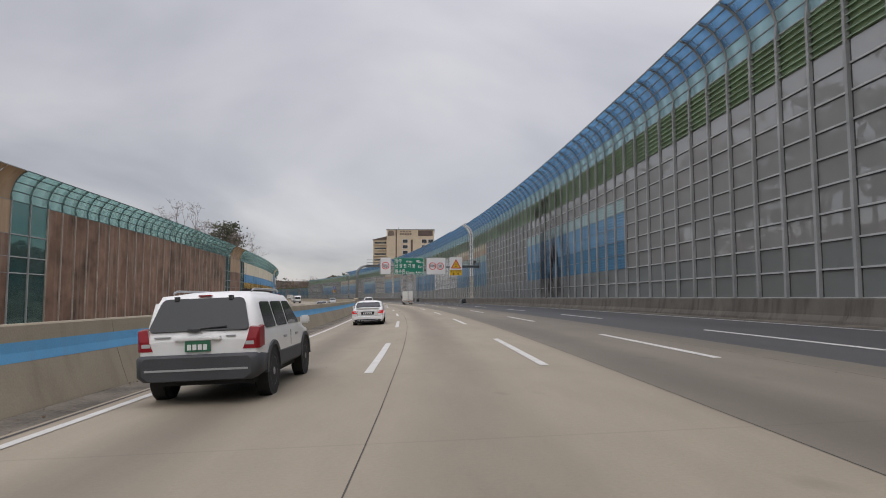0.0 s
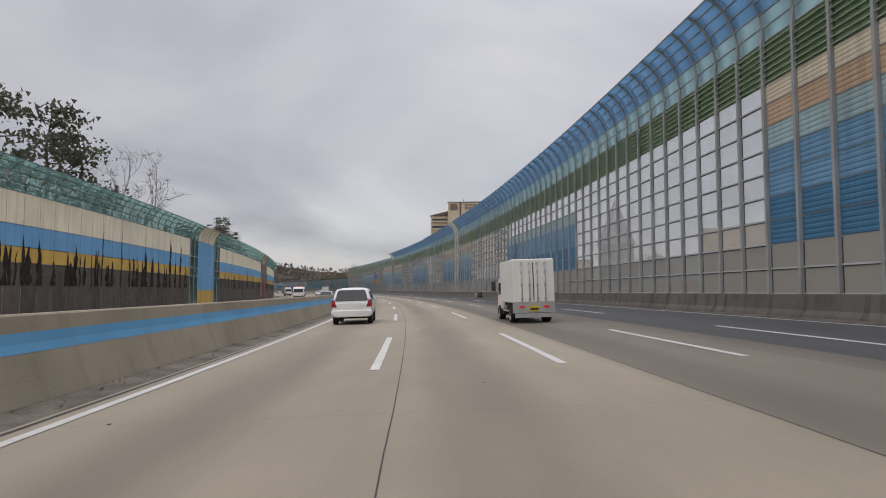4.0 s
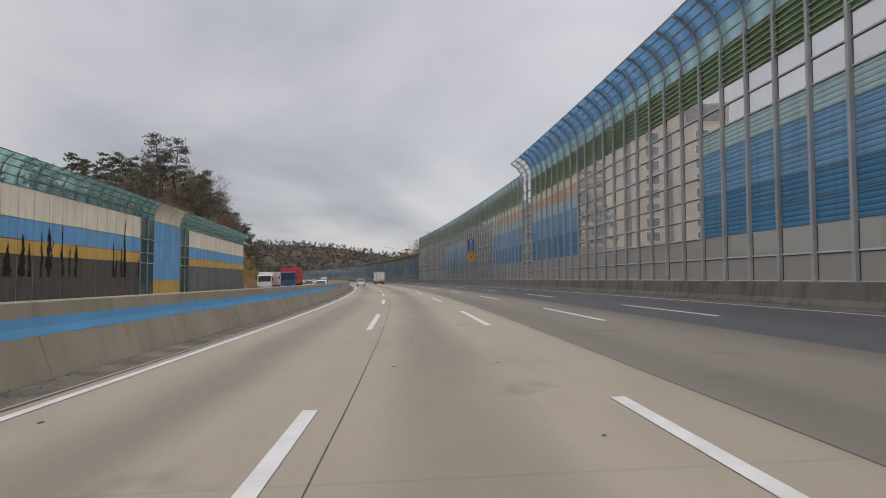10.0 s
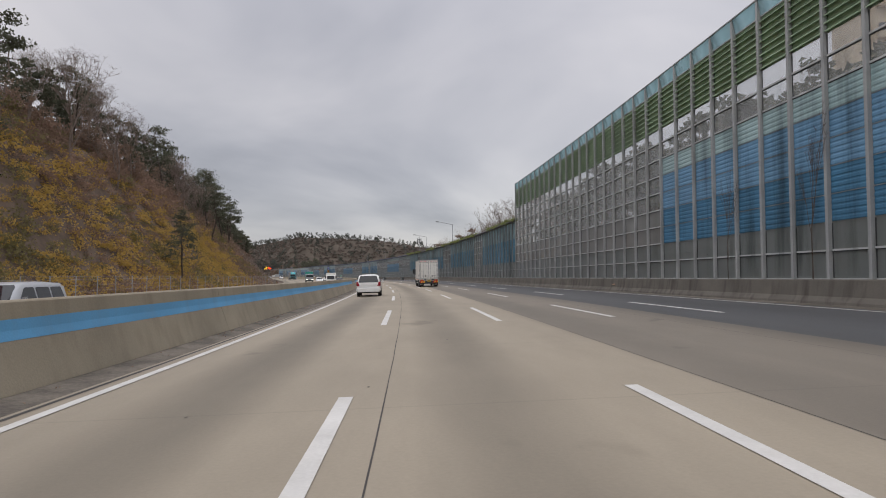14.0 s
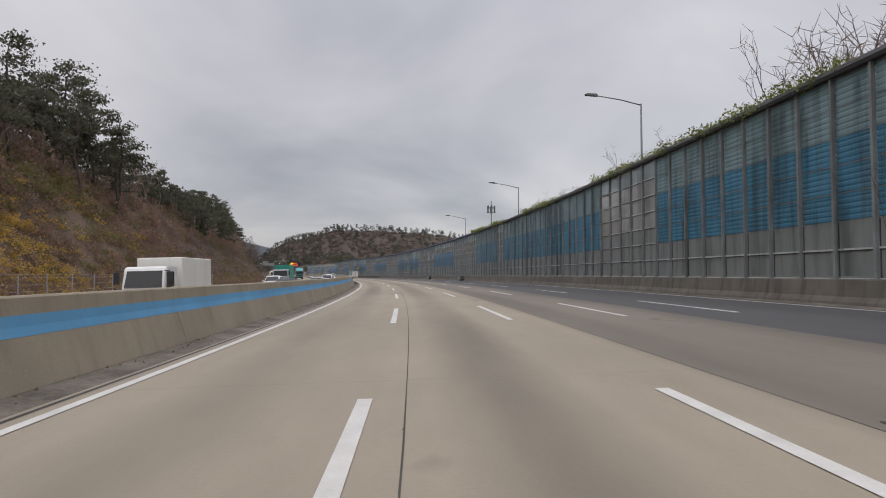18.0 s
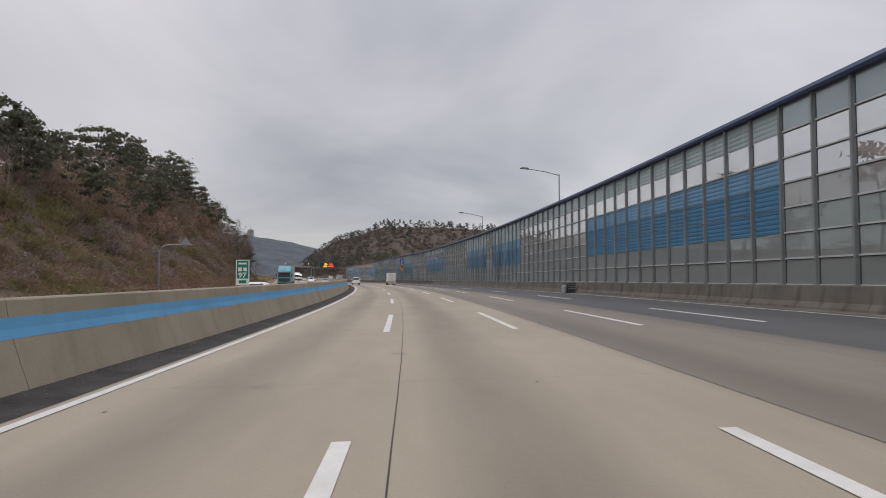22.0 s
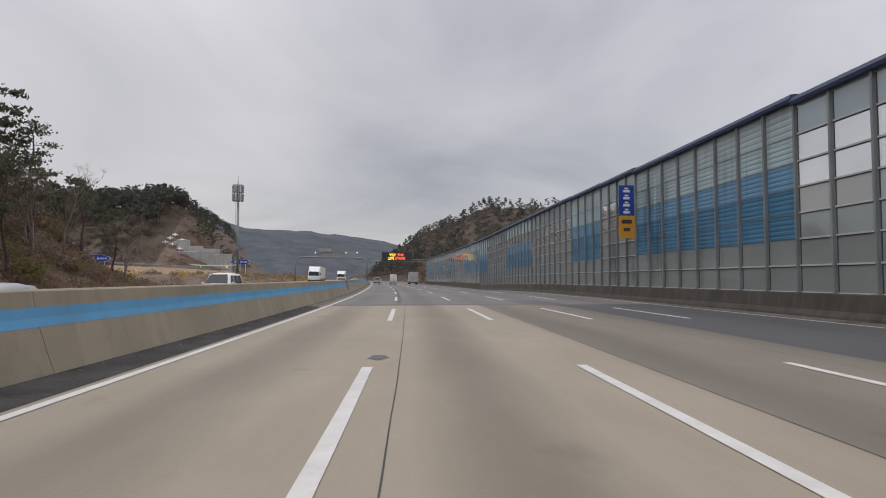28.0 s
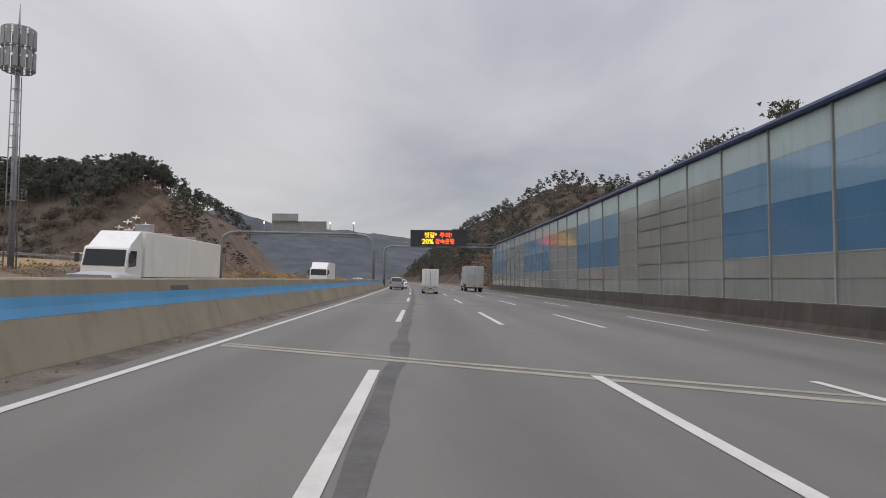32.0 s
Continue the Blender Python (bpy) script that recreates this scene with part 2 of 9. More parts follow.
def road_mat(name, color, track, stain, crack):
    """Pavement laid out in metres: UV x is the offset across the road, UV y the way along it."""
    m = bpy.data.materials.new(name)
    m.use_nodes = True
    nt = m.node_tree
    b = nt.nodes["Principled BSDF"]
    b.inputs["Roughness"].default_value = 0.72
    b.inputs["Specular IOR Level"].default_value = 0.35
    uv = nt.nodes.new("ShaderNodeUVMap")
    sep = nt.nodes.new("ShaderNodeSeparateXYZ")
    nt.links.new(uv.outputs[0], sep.inputs[0])

    def noise_of(sx, sy, detail, rough=0.55):
        mp = nt.nodes.new("ShaderNodeMapping")
        mp.inputs["Scale"].default_value = (sx, sy, 1)
        nt.links.new(uv.outputs[0], mp.inputs[0])
        n = nt.nodes.new("ShaderNodeTexNoise")
        n.inputs["Scale"].default_value, n.inputs["Detail"].default_value, n.inputs["Roughness"].default_value = 1.0, detail, rough
        nt.links.new(mp.outputs[0], n.inputs["Vector"])
        return n.outputs[0]

    def mth(op, a, c):
        n = nt.nodes.new("ShaderNodeMath")
        n.operation = op
        for i, v in enumerate((a, c)):
            if isinstance(v, (int, float)):
                n.inputs[i].default_value = v
            else:
                nt.links.new(v, n.inputs[i])
        return n.outputs[0]

    def rng(a, x0, x1, y0, y1):
        n = nt.nodes.new("ShaderNodeMapRange")
        for i, v in ((1, x0), (2, x1), (3, y0), (4, y1)):
            n.inputs[i].default_value = v
        nt.links.new(a, n.inputs[0])
        return n.outputs[0]

    lane = mth("COSINE", mth("MULTIPLY", sep.outputs[0], 2 * math.pi / 3.6), 0)
    # oil and rubber darken the middle of each lane, unevenly along the road
    grime = mth("MULTIPLY", rng(lane, 0.1, -1.0, 0.0, 1.0), rng(noise_of(0.25, 0.018, 4), 0.35, 0.65, 0.35, 1.0))
    big = rng(noise_of(0.16, 0.05, 5), 0.3, 0.7, 0.88, 1.1)
    mid = rng(noise_of(1.1, 0.30, 6, 0.65), 0.3, 0.7, 0.93, 1.07)
    fine = noise_of(22.0, 22.0, 3, 0.7)
    spots = rng(noise_of(0.55, 0.35, 3), 0.66, 0.74, 0.0, stain)
    val = mth("MULTIPLY", mth("MULTIPLY", big, mid), rng(fine, 0.2, 0.8, 0.93, 1.07))
    val = mth("MULTIPLY", val, mth("SUBTRACT", 1.0, mth("MULTIPLY", grime, track)))
    val = mth("MULTIPLY", val, mth("SUBTRACT", 1.0, spots))
    if crack:
        slab = mth("PINGPONG", sep.outputs[1], 3.0)
        val = mth("MULTIPLY", val, rng(slab, 0.0, 0.035, 1 - crack, 1.0))
    mixn = nt.nodes.new("ShaderNodeMix")
    mixn.data_type, mixn.blend_type = "RGBA", "MULTIPLY"
    mixn.inputs[0].default_value = 1.0
    mixn.inputs[6].default_value = (*color, 1)
    nt.links.new(val, mixn.inputs[7])
    nt.links.new(mixn.outputs[2], b.inputs["Base Color"])
    bp = nt.nodes.new("ShaderNodeBump")
    bp.inputs["Strength"].default_value, bp.inputs["Distance"].default_value = 0.25, 0.01
    nt.links.new(fine, bp.inputs["Height"])
    nt.links.new(bp.outputs[0], b.inputs["Normal"])
    return m


M_CONC = road_mat("road_concrete", (0.276, 0.236, 0.176), 0.42, 0.25, 0.14)
M_CONC_OLD = road_mat("road_concrete_old", (0.172, 0.149, 0.117), 0.32, 0.35, 0.14)
M_ASPH = road_mat("road_asphalt", (0.147, 0.138, 0.126), 0.24, 0.2, 0.0)
M_ASPH_DARK = road_mat("road_asphalt_dark", (0.072, 0.072, 0.072), 0.12, 0.15, 0.0)
M_PATCH = road_mat("asphalt_patch", (0.105, 0.101, 0.096), 0.05, 0.1, 0.0)
M_GUTTAR = mat("gutter_asphalt", (0.055, 0.052, 0.049), 0.95, var=0.4, scale=0.8, fine=14, bump=0.5, spec=0.1)
M_STREAK = mat("sealing_tar", (0.088, 0.084, 0.079), 0.75, var=0.35, scale=0.8, fine=12.0, bump=0.2)
M_PAINT = mat("road_paint", (0.535, 0.52, 0.485), 0.6, var=0.12, scale=0.6, fine=25, bump=0.2, dirt=(0.4, 0.37, 0.33), dirt_amount=0.35)
M_JOINT = mat("joint_tar", (0.055, 0.05, 0.045), 0.85, var=0.3, bump=0.3)
M_STRAW = mat("straw_grass", (0.27, 0.19, 0.11), 0.95, var=0.4, scale=3.0, fine=4.0, bump=0.6)
# near-black for the shade lines painted round the wall panes
M_PANE_SHADE = mat("pane_shade", (0.055, 0.058, 0.058), 0.8, var=0.2, bump=0.0)
M_BAR = mat("pane_bar", (0.46, 0.47, 0.465), 0.55, metal=0.1, var=0.12, scale=1.0, bump=0.0)
M_SEAL = mat("joint_mortar", (0.29, 0.265, 0.215), 0.85, var=0.25, scale=0.8, fine=20)
M_BARRIER = mat("barrier_concrete", (0.285, 0.245, 0.178), 0.9, var=0.2, scale=2.5, fine=30, bump=0.25, dirt=(0.190, 0.158, 0.112), dirt_amount=0.5)
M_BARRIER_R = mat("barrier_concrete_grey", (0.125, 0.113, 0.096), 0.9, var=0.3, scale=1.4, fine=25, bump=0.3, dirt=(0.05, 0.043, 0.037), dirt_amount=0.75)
M_STRIPE = mat("stripe_blue", (0.105, 0.315, 0.53), 0.75, var=0.14, scale=2.0, fine=30, bump=0.1, dirt=(0.13, 0.25, 0.37), dirt_amount=0.35)
M_WHITE = mat("white_paint", (0.70, 0.70, 0.68), 0.6, var=0.1, scale=1.0)
M_BLACK = mat("black_paint", (0.04, 0.04, 0.042), 0.6, var=0.2)
M_GUTTER = mat("gutter_dirt", (0.13, 0.112, 0.09), 0.95, var=0.6, scale=0.9, fine=14, bump=0.8)
M_STEEL = mat("galvanised_steel", (0.26, 0.275, 0.28), 0.5, metal=0.35, var=0.15, scale=1.5, fine=25, bump=0.05)
M_POST = mat("post_steel", (0.335, 0.345, 0.34), 0.6, metal=0.1, var=0.2, scale=1.5, fine=25, bump=0.05, dirt=(0.17, 0.17, 0.16), dirt_amount=0.4)
M_POST_OLD = mat("grimy_post", (0.20, 0.215, 0.215), 0.7, var=0.3, scale=1.0, fine=20, bump=0.1, dirt=(0.085, 0.09, 0.09), dirt_amount=0.6)
M_POST_SLIM = mat("slim_post", (0.205, 0.22, 0.225), 0.6, metal=0.1, var=0.2, scale=1.5, fine=25, bump=0.05, dirt=(0.12, 0.125, 0.125), dirt_amount=0.4)
M_PANE = pane_mat("clear_sheet", (0.985, 0.99, 0.988), 0.76, dirt=(0.44, 0.44, 0.43), gloss=0.22)
M_PANE_DULL = pane_mat("dusty_sheet", (0.90, 0.91, 0.90), 0.46, 0.25, dirt=(0.36, 0.36, 0.35), gloss=0.26)
M_PANE_GREEN = pane_mat("green_tinted_sheet", (0.70, 0.86, 0.83), 0.74, dirt=(0.25, 0.36, 0.345))
M_PANE_BAY = pane_mat("dark_green_sheet", (0.42, 0.58, 0.56), 0.72, dirt=(0.10, 0.165, 0.16), gloss=0.25)
M_PANE_BLUE = pane_mat("blue_tinted_sheet", (0.50, 0.68, 0.84), 0.46, dirt=(0.21, 0.36, 0.50))
M_PANE_PALE = pane_mat("pale_tinted_sheet", (0.72, 0.88, 0.91), 0.42, dirt=(0.38, 0.51, 0.53))
M_PANE_GREY = pane_mat("frosted_sheet", (0.80, 0.81, 0.79), 0.40, 0.3, dirt=(0.38, 0.37, 0.34), gloss=0.22)
M_PANE_DIM = pane_mat("dim_frosted_sheet", (0.74, 0.78, 0.77), 0.48, 0.3, dirt=(0.33, 0.35, 0.345), gloss=0.26)
M_PANE_TOP = pane_mat("pale_frosted_sheet", (0.80, 0.85, 0.86), 0.45, 0.3, dirt=(0.33, 0.37, 0.375), gloss=0.25)
COLS = {
    "deep_blue": (0.050, 0.168, 0.285), "mid_blue": (0.125, 0.265, 0.41), "light_blue": (0.30, 0.42, 0.43), "pale": (0.33, 0.43, 0.45),
    "beige": (0.60, 0.53, 0.39), "tan": (0.47, 0.33, 0.21), "old_blue": (0.045, 0.175, 0.27), "old_pale": (0.16, 0.245, 0.265),
    "teal_grey": (0.34, 0.41, 0.42), "grey": (0.27, 0.28, 0.26), "cream": (0.80, 0.725, 0.56), "sky": (0.14, 0.36, 0.62),
    "ochre": (0.58, 0.37, 0.085), "sooty": (0.075, 0.066, 0.06), "brown": (0.20, 0.115, 0.07), "dark_brown": (0.10, 0.062, 0.045),
    "smooth_blue": (0.08, 0.175, 0.285), "smooth_sky": (0.18, 0.295, 0.40),
}
M_COL = {k: mat("panel_" + k, v, 0.62, var=0.16, scale=2.2, fine=18, bump=0.06, island=0.25, streak=0.85 if k in ("old_blue", "old_pale") else 0.32, dirt=(0.055, 0.075, 0.085) if k in ("old_blue", "old_pale") else None) for k, v in COLS.items()}
M_COL["brown"] = mat("weathered_brown", (0.215, 0.132, 0.092), 0.85, var=0.75, scale=2.6, fine=1.1, bump=0.1, island=0.12, dirt=(0.42, 0.34, 0.275), dirt_amount=0.4)
M_COL["dark_brown"] = mat("sooty_brown", (0.145, 0.102, 0.082), 0.85, var=0.6, scale=0.9, fine=5, bump=0.1, island=0.5, dirt=(0.25, 0.19, 0.15), dirt_amount=0.65)
for k in ("smooth_blue", "smooth_sky"):
    M_COL[k] = mat("panel_" + k, COLS[k], 0.06, var=0.10, scale=3.5, fine=6, bump=0.0, spec=0.8, streak=0.2)
M_COL["smooth_grey"] = mat("panel_smooth_grey", (0.23, 0.24, 0.222), 0.09, var=0.18, scale=3.0, fine=6, bump=0.0, spec=0.7, island=0.3, streak=0.3)
M_COL["smooth_pale"] = mat("panel_smooth_pale", (0.33, 0.415, 0.41), 0.2, var=0.12, scale=3.0, fine=6, bump=0.0, spec=0.55, streak=0.2)
M_POST_PALE = mat("pale_post", (0.42, 0.36, 0.31), 0.75, var=0.3, scale=1.0, fine=12, bump=0.05, dirt=(0.20, 0.16, 0.13), dirt_amount=0.7)
M_COL["sooty"] = mat("sooty_panel", (0.085, 0.072, 0.062), 0.85, var=0.5, scale=0.8, fine=5, bump=0.1, island=0.4, dirt=(0.14, 0.12, 0.105), dirt_amount=0.5)
M_COL["rust_red"] = mat("rust_red_panel", (0.20, 0.055, 0.042), 0.85, var=0.55, scale=0.8, fine=5, bump=0.1, island=0.4, dirt=(0.06, 0.045, 0.04), dirt_amount=0.7)
M_COL["dim_grey"] = mat("dim_grey_panel", (0.155, 0.150, 0.142), 0.8, var=0.3, scale=0.9, fine=6, bump=0.1, island=0.3, dirt=(0.09, 0.085, 0.08), dirt_amount=0.5)
M_SOOT = mat("black_soot", (0.034, 0.029, 0.026), 0.95, var=0.5, scale=0.5, fine=8, bump=0.1, spec=0.1)
M_ARCH = mat("teal_arch_steel", (0.125, 0.175, 0.175), 0.6, metal=0.1, var=0.25, scale=1.0, fine=15, bump=0.05)
def grime_mat(name, color, low, high, cover, stretch=(0.55, 0.55, 0.10)):
    """A thin film of soot and algae: patchy, denser in upright streaks, fading out towards the sheet's own rim."""
    m = bpy.data.materials.new(name)
    m.use_nodes = True
    nt = m.node_tree
    nt.nodes.clear()
    geo = nt.nodes.new("ShaderNodeNewGeometry")
    mp = nt.nodes.new("ShaderNodeMapping")
    mp.inputs["Scale"].default_value = stretch
    nt.links.new(geo.outputs["Position"], mp.inputs[0])
    n = nt.nodes.new("ShaderNodeTexNoise")
    n.inputs["Scale"].default_value, n.inputs["Detail"].default_value, n.inputs["Roughness"].default_value = 1.0, 7, 0.62
    nt.links.new(mp.outputs[0], n.inputs["Vector"])
    r = nt.nodes.new("ShaderNodeMapRange")
    r.interpolation_type = "SMOOTHSTEP"
    r.inputs[1].default_value, r.inputs[2].default_value, r.inputs[4].default_value = low, high, cover
    nt.links.new(n.outputs[0], r.inputs[0])
    at = nt.nodes.new("ShaderNodeAttribute")
    at.attribute_name = "film"
    mu = nt.nodes.new("ShaderNodeMath")
    mu.operation = "MULTIPLY"
    nt.links.new(r.outputs[0], mu.inputs[0])
    nt.links.new(at.outputs["Fac"], mu.inputs[1])
    tr, df = nt.nodes.new("ShaderNodeBsdfTransparent"), nt.nodes.new("ShaderNodeBsdfDiffuse")
    df.inputs[0].default_value = (*color, 1)
    mx = nt.nodes.new("ShaderNodeMixShader")
    nt.links.new(mu.outputs[0], mx.inputs[0])
    nt.links.new(tr.outputs[0], mx.inputs[1])
    nt.links.new(df.outputs[0], mx.inputs[2])
    out = nt.nodes.new("ShaderNodeOutputMaterial")
    nt.links.new(mx.outputs[0], out.inputs[0])
    return m


M_BURN = grime_mat("soot_film", (0.03, 0.026, 0.025), 0.40, 0.60, 0.9, (0.5, 0.5, 0.28))
M_GRIME = grime_mat("algae_film", (0.045, 0.055, 0.052), 0.46, 0.70, 0.5, (0.8, 0.8, 0.09))
M_GREEN = mat("louvre_green", (0.26, 0.36, 0.23), 0.6, var=0.25, scale=2.0, streak=0.3)
M_CAP = mat("cap_navy", (0.025, 0.04, 0.095), 0.5, var=0.2, scale=3.0)
M_SOIL = mat("dry_ground", (0.155, 0.115, 0.075), 0.95, var=0.5, scale=14.0, fine=1.2, bump=0.6)
M_SLOPE = mat("slope_brush", (0.125, 0.088, 0.062), 0.95, var=0.55, scale=9.0, fine=1.6, bump=0.8)
M_WOODFLOOR = mat("woodland_floor", (0.085, 0.070, 0.055), 0.95, var=0.4, scale=12.0, fine=0.8, bump=0.5, spec=0.1)
# woods of the far ridge, with the blue haze of distance put into the colour
M_HILL_HAZE = mat("hazed_far_woods", (0.064, 0.073, 0.084), 0.95, var=0.35, scale=60.0, fine=0.06, bump=0.3)
M_BARK = mat("bark", (0.085, 0.068, 0.055), 0.95, var=0.4, scale=0.5, bump=0.4)
M_TWIG = mat("bare_twigs", (0.265, 0.212, 0.180), 0.95, var=0.35, scale=0.9, bump=0.0, spec=0.1, leafy=0.3)
M_TWIG_FAR = mat("far_bare_crowns", (0.170, 0.138, 0.116), 0.95, var=0.35, scale=14.0, fine=0.4, bump=0.0, spec=0.1, leafy=0.5)
# greyer copy of the pine colour, distance haze is painted into it
M_PINE_FAR = mat("hazed_pine_needles", (0.122, 0.126, 0.106), 0.9, var=0.35, scale=9.0, fine=0.5, bump=0.0, spec=0.1, leafy=0.5)
M_PINE = mat("pine_needles", (0.118, 0.122, 0.085), 0.9, var=0.45, scale=2.2, fine=2.0, bump=0.0, island=0.3, spec=0.1, leafy=0.45)
M_OAK = mat("withered_leaves", (0.265, 0.190, 0.142), 0.9, var=0.45, scale=2.5, fine=2.0, bump=0.0, island=0.4, spec=0.1, leafy=0.5)
M_BRUSH = mat("dry_brush", (0.285, 0.196, 0.146), 0.9, var=0.45, scale=3.5, fine=2.0, bump=0.0, spec=0.1, leafy=0.5)
M_OLIVE = mat("olive_scrub", (0.262, 0.228, 0.108), 0.9, var=0.45, scale=2.5, fine=2.0, bump=0.0, island=0.4, spec=0.1, leafy=0.5)
M_YELLOW = mat("yellow_shrub", (0.47, 0.32, 0.095), 0.9, var=0.5, scale=2.0, fine=2.0, bump=0.0, island=0.3, spec=0.1, leafy=0.5)
M_IVY = mat("ivy", (0.19, 0.215, 0.070), 0.9, var=0.5, scale=1.2, fine=2.0, bump=0.0, spec=0.1, leafy=0.5)

# ---- the road's line: curvature (1/km) every 40 m, crossfall in degrees ----
STEP = 2.0
KAPPA = [1.34, 1.27, 1.20, 1.05, 1.08, 1.11, 0.98, 0.94, 0.94, 0.77, 0.61, 0.69, 0.87, 0.97, 0.94, 0.99, 1.04, 1.01, 0.80, 0.74, 0.58, 0.33, 0.26, 0.24, 0.23, 0.24, 0.24, 0.25, 0.25, 0.25, 0.25, 0.25, 0.25, 0.25]
BANK = ((-60, 2.25), (50, 2.15), (100, 2.0), (150, 1.72), (240, 1.66), (290, 1.95), (360, 1.85), (420, 1.45), (500, 1.58), (560, 1.38), (600, 1.15),
        (650, 0.55), (700, 0.16), (770, 0.1), (790, -0.4), (815, -1.5), (900, -1.8), (1300, -1.8))
SG = np.arange(-60, 1300, STEP)
_k = np.interp(SG, np.arange(-40, 1300, 40.0), KAPPA) * 1e-3
HEAD = np.concatenate([[0], np.cumsum((_k[1:] + _k[:-1]) / 2 * STEP)])
HEAD -= HEAD[30]
_mid = (HEAD[1:] + HEAD[:-1]) / 2
LX = np.concatenate([[0], np.cumsum(-np.sin(_mid) * STEP)])
LY = np.concatenate([[0], np.cumsum(np.cos(_mid) * STEP)])
LX -= LX[30]
LY -= LY[30]


def fall(s):
    return math.tan(radians(float(np.interp(s, [b[0] for b in BANK], [b[1] for b in BANK]))))


def W(s, o, z=0.0):
    """World place of a point s metres along the road, o metres right of the first lane line and z above the pavement."""
    sc = min(max(s, -60.0), 1298.0)
    h = float(np.interp(sc, SG, HEAD))
    x, y = float(np.interp(sc, SG, LX)), float(np.interp(sc, SG, LY))
    x, y = x - math.sin(h) * (s - sc), y + math.cos(h) * (s - sc)
    oc = min(max(o, -30.0), 20.0)
    return Vector((x + math.cos(h) * o, y + math.sin(h) * o, z + oc * fall(sc)))


def heading(s):
    return float(np.interp(s, SG, HEAD))


def road_pose(s, o, z=0.0, turn=0.0, tilt=False):
    """A frame on the road: its y axis runs along the road, x to the right, z up (or square to the pavement)."""
    m = Matrix.Translation(W(s, o, z)) @ Matrix.Rotation(heading(s) + radians(turn), 4, "Z")
    if tilt:
        m = m @ Matrix.Rotation(-math.atan(fall(s)) * math.cos(radians(turn)), 4, "Y")
    return m


# ---- mesh helpers ----
def mesh_of(name, bm, *mats):
    me = bpy.data.meshes.new(name)
    bm.normal_update()
    bm.to_mesh(me)
    bm.free()
    for m in mats:
        me.materials.append(m)
    return me


def part(name, me, parent=None, m=None, label=""):
    """Links a mesh as one object, under a thing or a part where one is given."""
    ob = new(name, me)
    if parent is not None:
        ob.parent = parent
    if m is not None:
        ob.matrix_basis = m
    return tagged(ob, label)


def thing(name, label, category, group="", kind="", m=None):
    ob = new(name)
    ob.empty_display_size = 0.2
    if m is not None:
        ob.matrix_basis = m
    return tagged(ob, label, category, group, kind)


def box(bm, x0, x1, y0, y1, z0, z1, mi=0):
    v = [bm.verts.new((x, y, z)) for z in (z0, z1) for y in (y0, y1) for x in (x0, x1)]
    for a in ((0, 2, 3, 1), (4, 5, 7, 6), (0, 1, 5, 4), (2, 6, 7, 3), (0, 4, 6, 2), (1, 3, 7, 5)):
        bm.faces.new([v[i] for i in a]).material_index = mi
    return v


def prism(bm, pts, x0, x1, mi=0, axis="x", smooth=False):
    """A closed outline swept straight along an axis."""
    def at(a, p):
        return (a, p[0], p[1]) if axis == "x" else (p[0], a, p[1]) if axis == "y" else (p[0], p[1], a)
    r0 = [bm.verts.new(at(x0, p)) for p in pts]
    r1 = [bm.verts.new(at(x1, p)) for p in pts]
    n = len(pts)
    for i in range(n):
        f = bm.faces.new((r0[i], r0[(i + 1) % n], r1[(i + 1) % n], r1[i]))
        f.material_index, f.smooth = mi, smooth
    bm.faces.new(r0[::-1]).material_index = mi
    bm.faces.new(r1).material_index = mi
    return r0, r1


def tube(bm, pts, radii, sides=8, mi=0, cap=True):
    """A round bar along points."""
    rings = []
    for i, p in enumerate(pts):
        p = Vector(p)
        d = (Vector(pts[min(i + 1, len(pts) - 1)]) - Vector(pts[max(i - 1, 0)])).normalized()
        a = d.orthogonal().normalized() if i == 0 else (rings[-1][1] - d * rings[-1][1].dot(d)).normalized()
        b = d.cross(a)
        r = radii[i] if isinstance(radii, (list, tuple)) else radii
        rings.append(([bm.verts.new(p + a * (r * math.cos(2 * math.pi * k / sides)) + b * (r * math.sin(2 * math.pi * k / sides))) for k in range(sides)], a))
    for (r0, _), (r1, _) in zip(rings, rings[1:]):
        for k in range(sides):
            f = bm.faces.new((r0[k], r0[(k + 1) % sides], r1[(k + 1) % sides], r1[k]))
            f.material_index, f.smooth = mi, True
    if cap:
        bm.faces.new(rings[0][0][::-1]).material_index = mi
        bm.faces.new(rings[-1][0]).material_index = mi


def wheel_disc(bm, c, r, w, sides=20, mi=0, axis="x"):
    """A short drum about a level axis, with softened rims."""
    prof = ((-w / 2, r * 0.93), (-w / 2 + w * 0.12, r), (w / 2 - w * 0.12, r), (w / 2, r * 0.93))
    rings = []
    for a, rr in prof:
        rings.append([bm.verts.new((c[0] + a, c[1] + rr * math.cos(2 * math.pi * k / sides), c[2] + rr * math.sin(2 * math.pi * k / sides))) for k in range(sides)])
    for r0, r1 in zip(rings, rings[1:]):
        for k in range(sides):
            f = bm.faces.new((r0[k], r0[(k + 1) % sides], r1[(k + 1) % sides], r1[k]))
            f.material_index, f.smooth = mi, True
    bm.faces.new(rings[0][::-1]).material_index = mi
    bm.faces.new(rings[-1]).material_index = mi


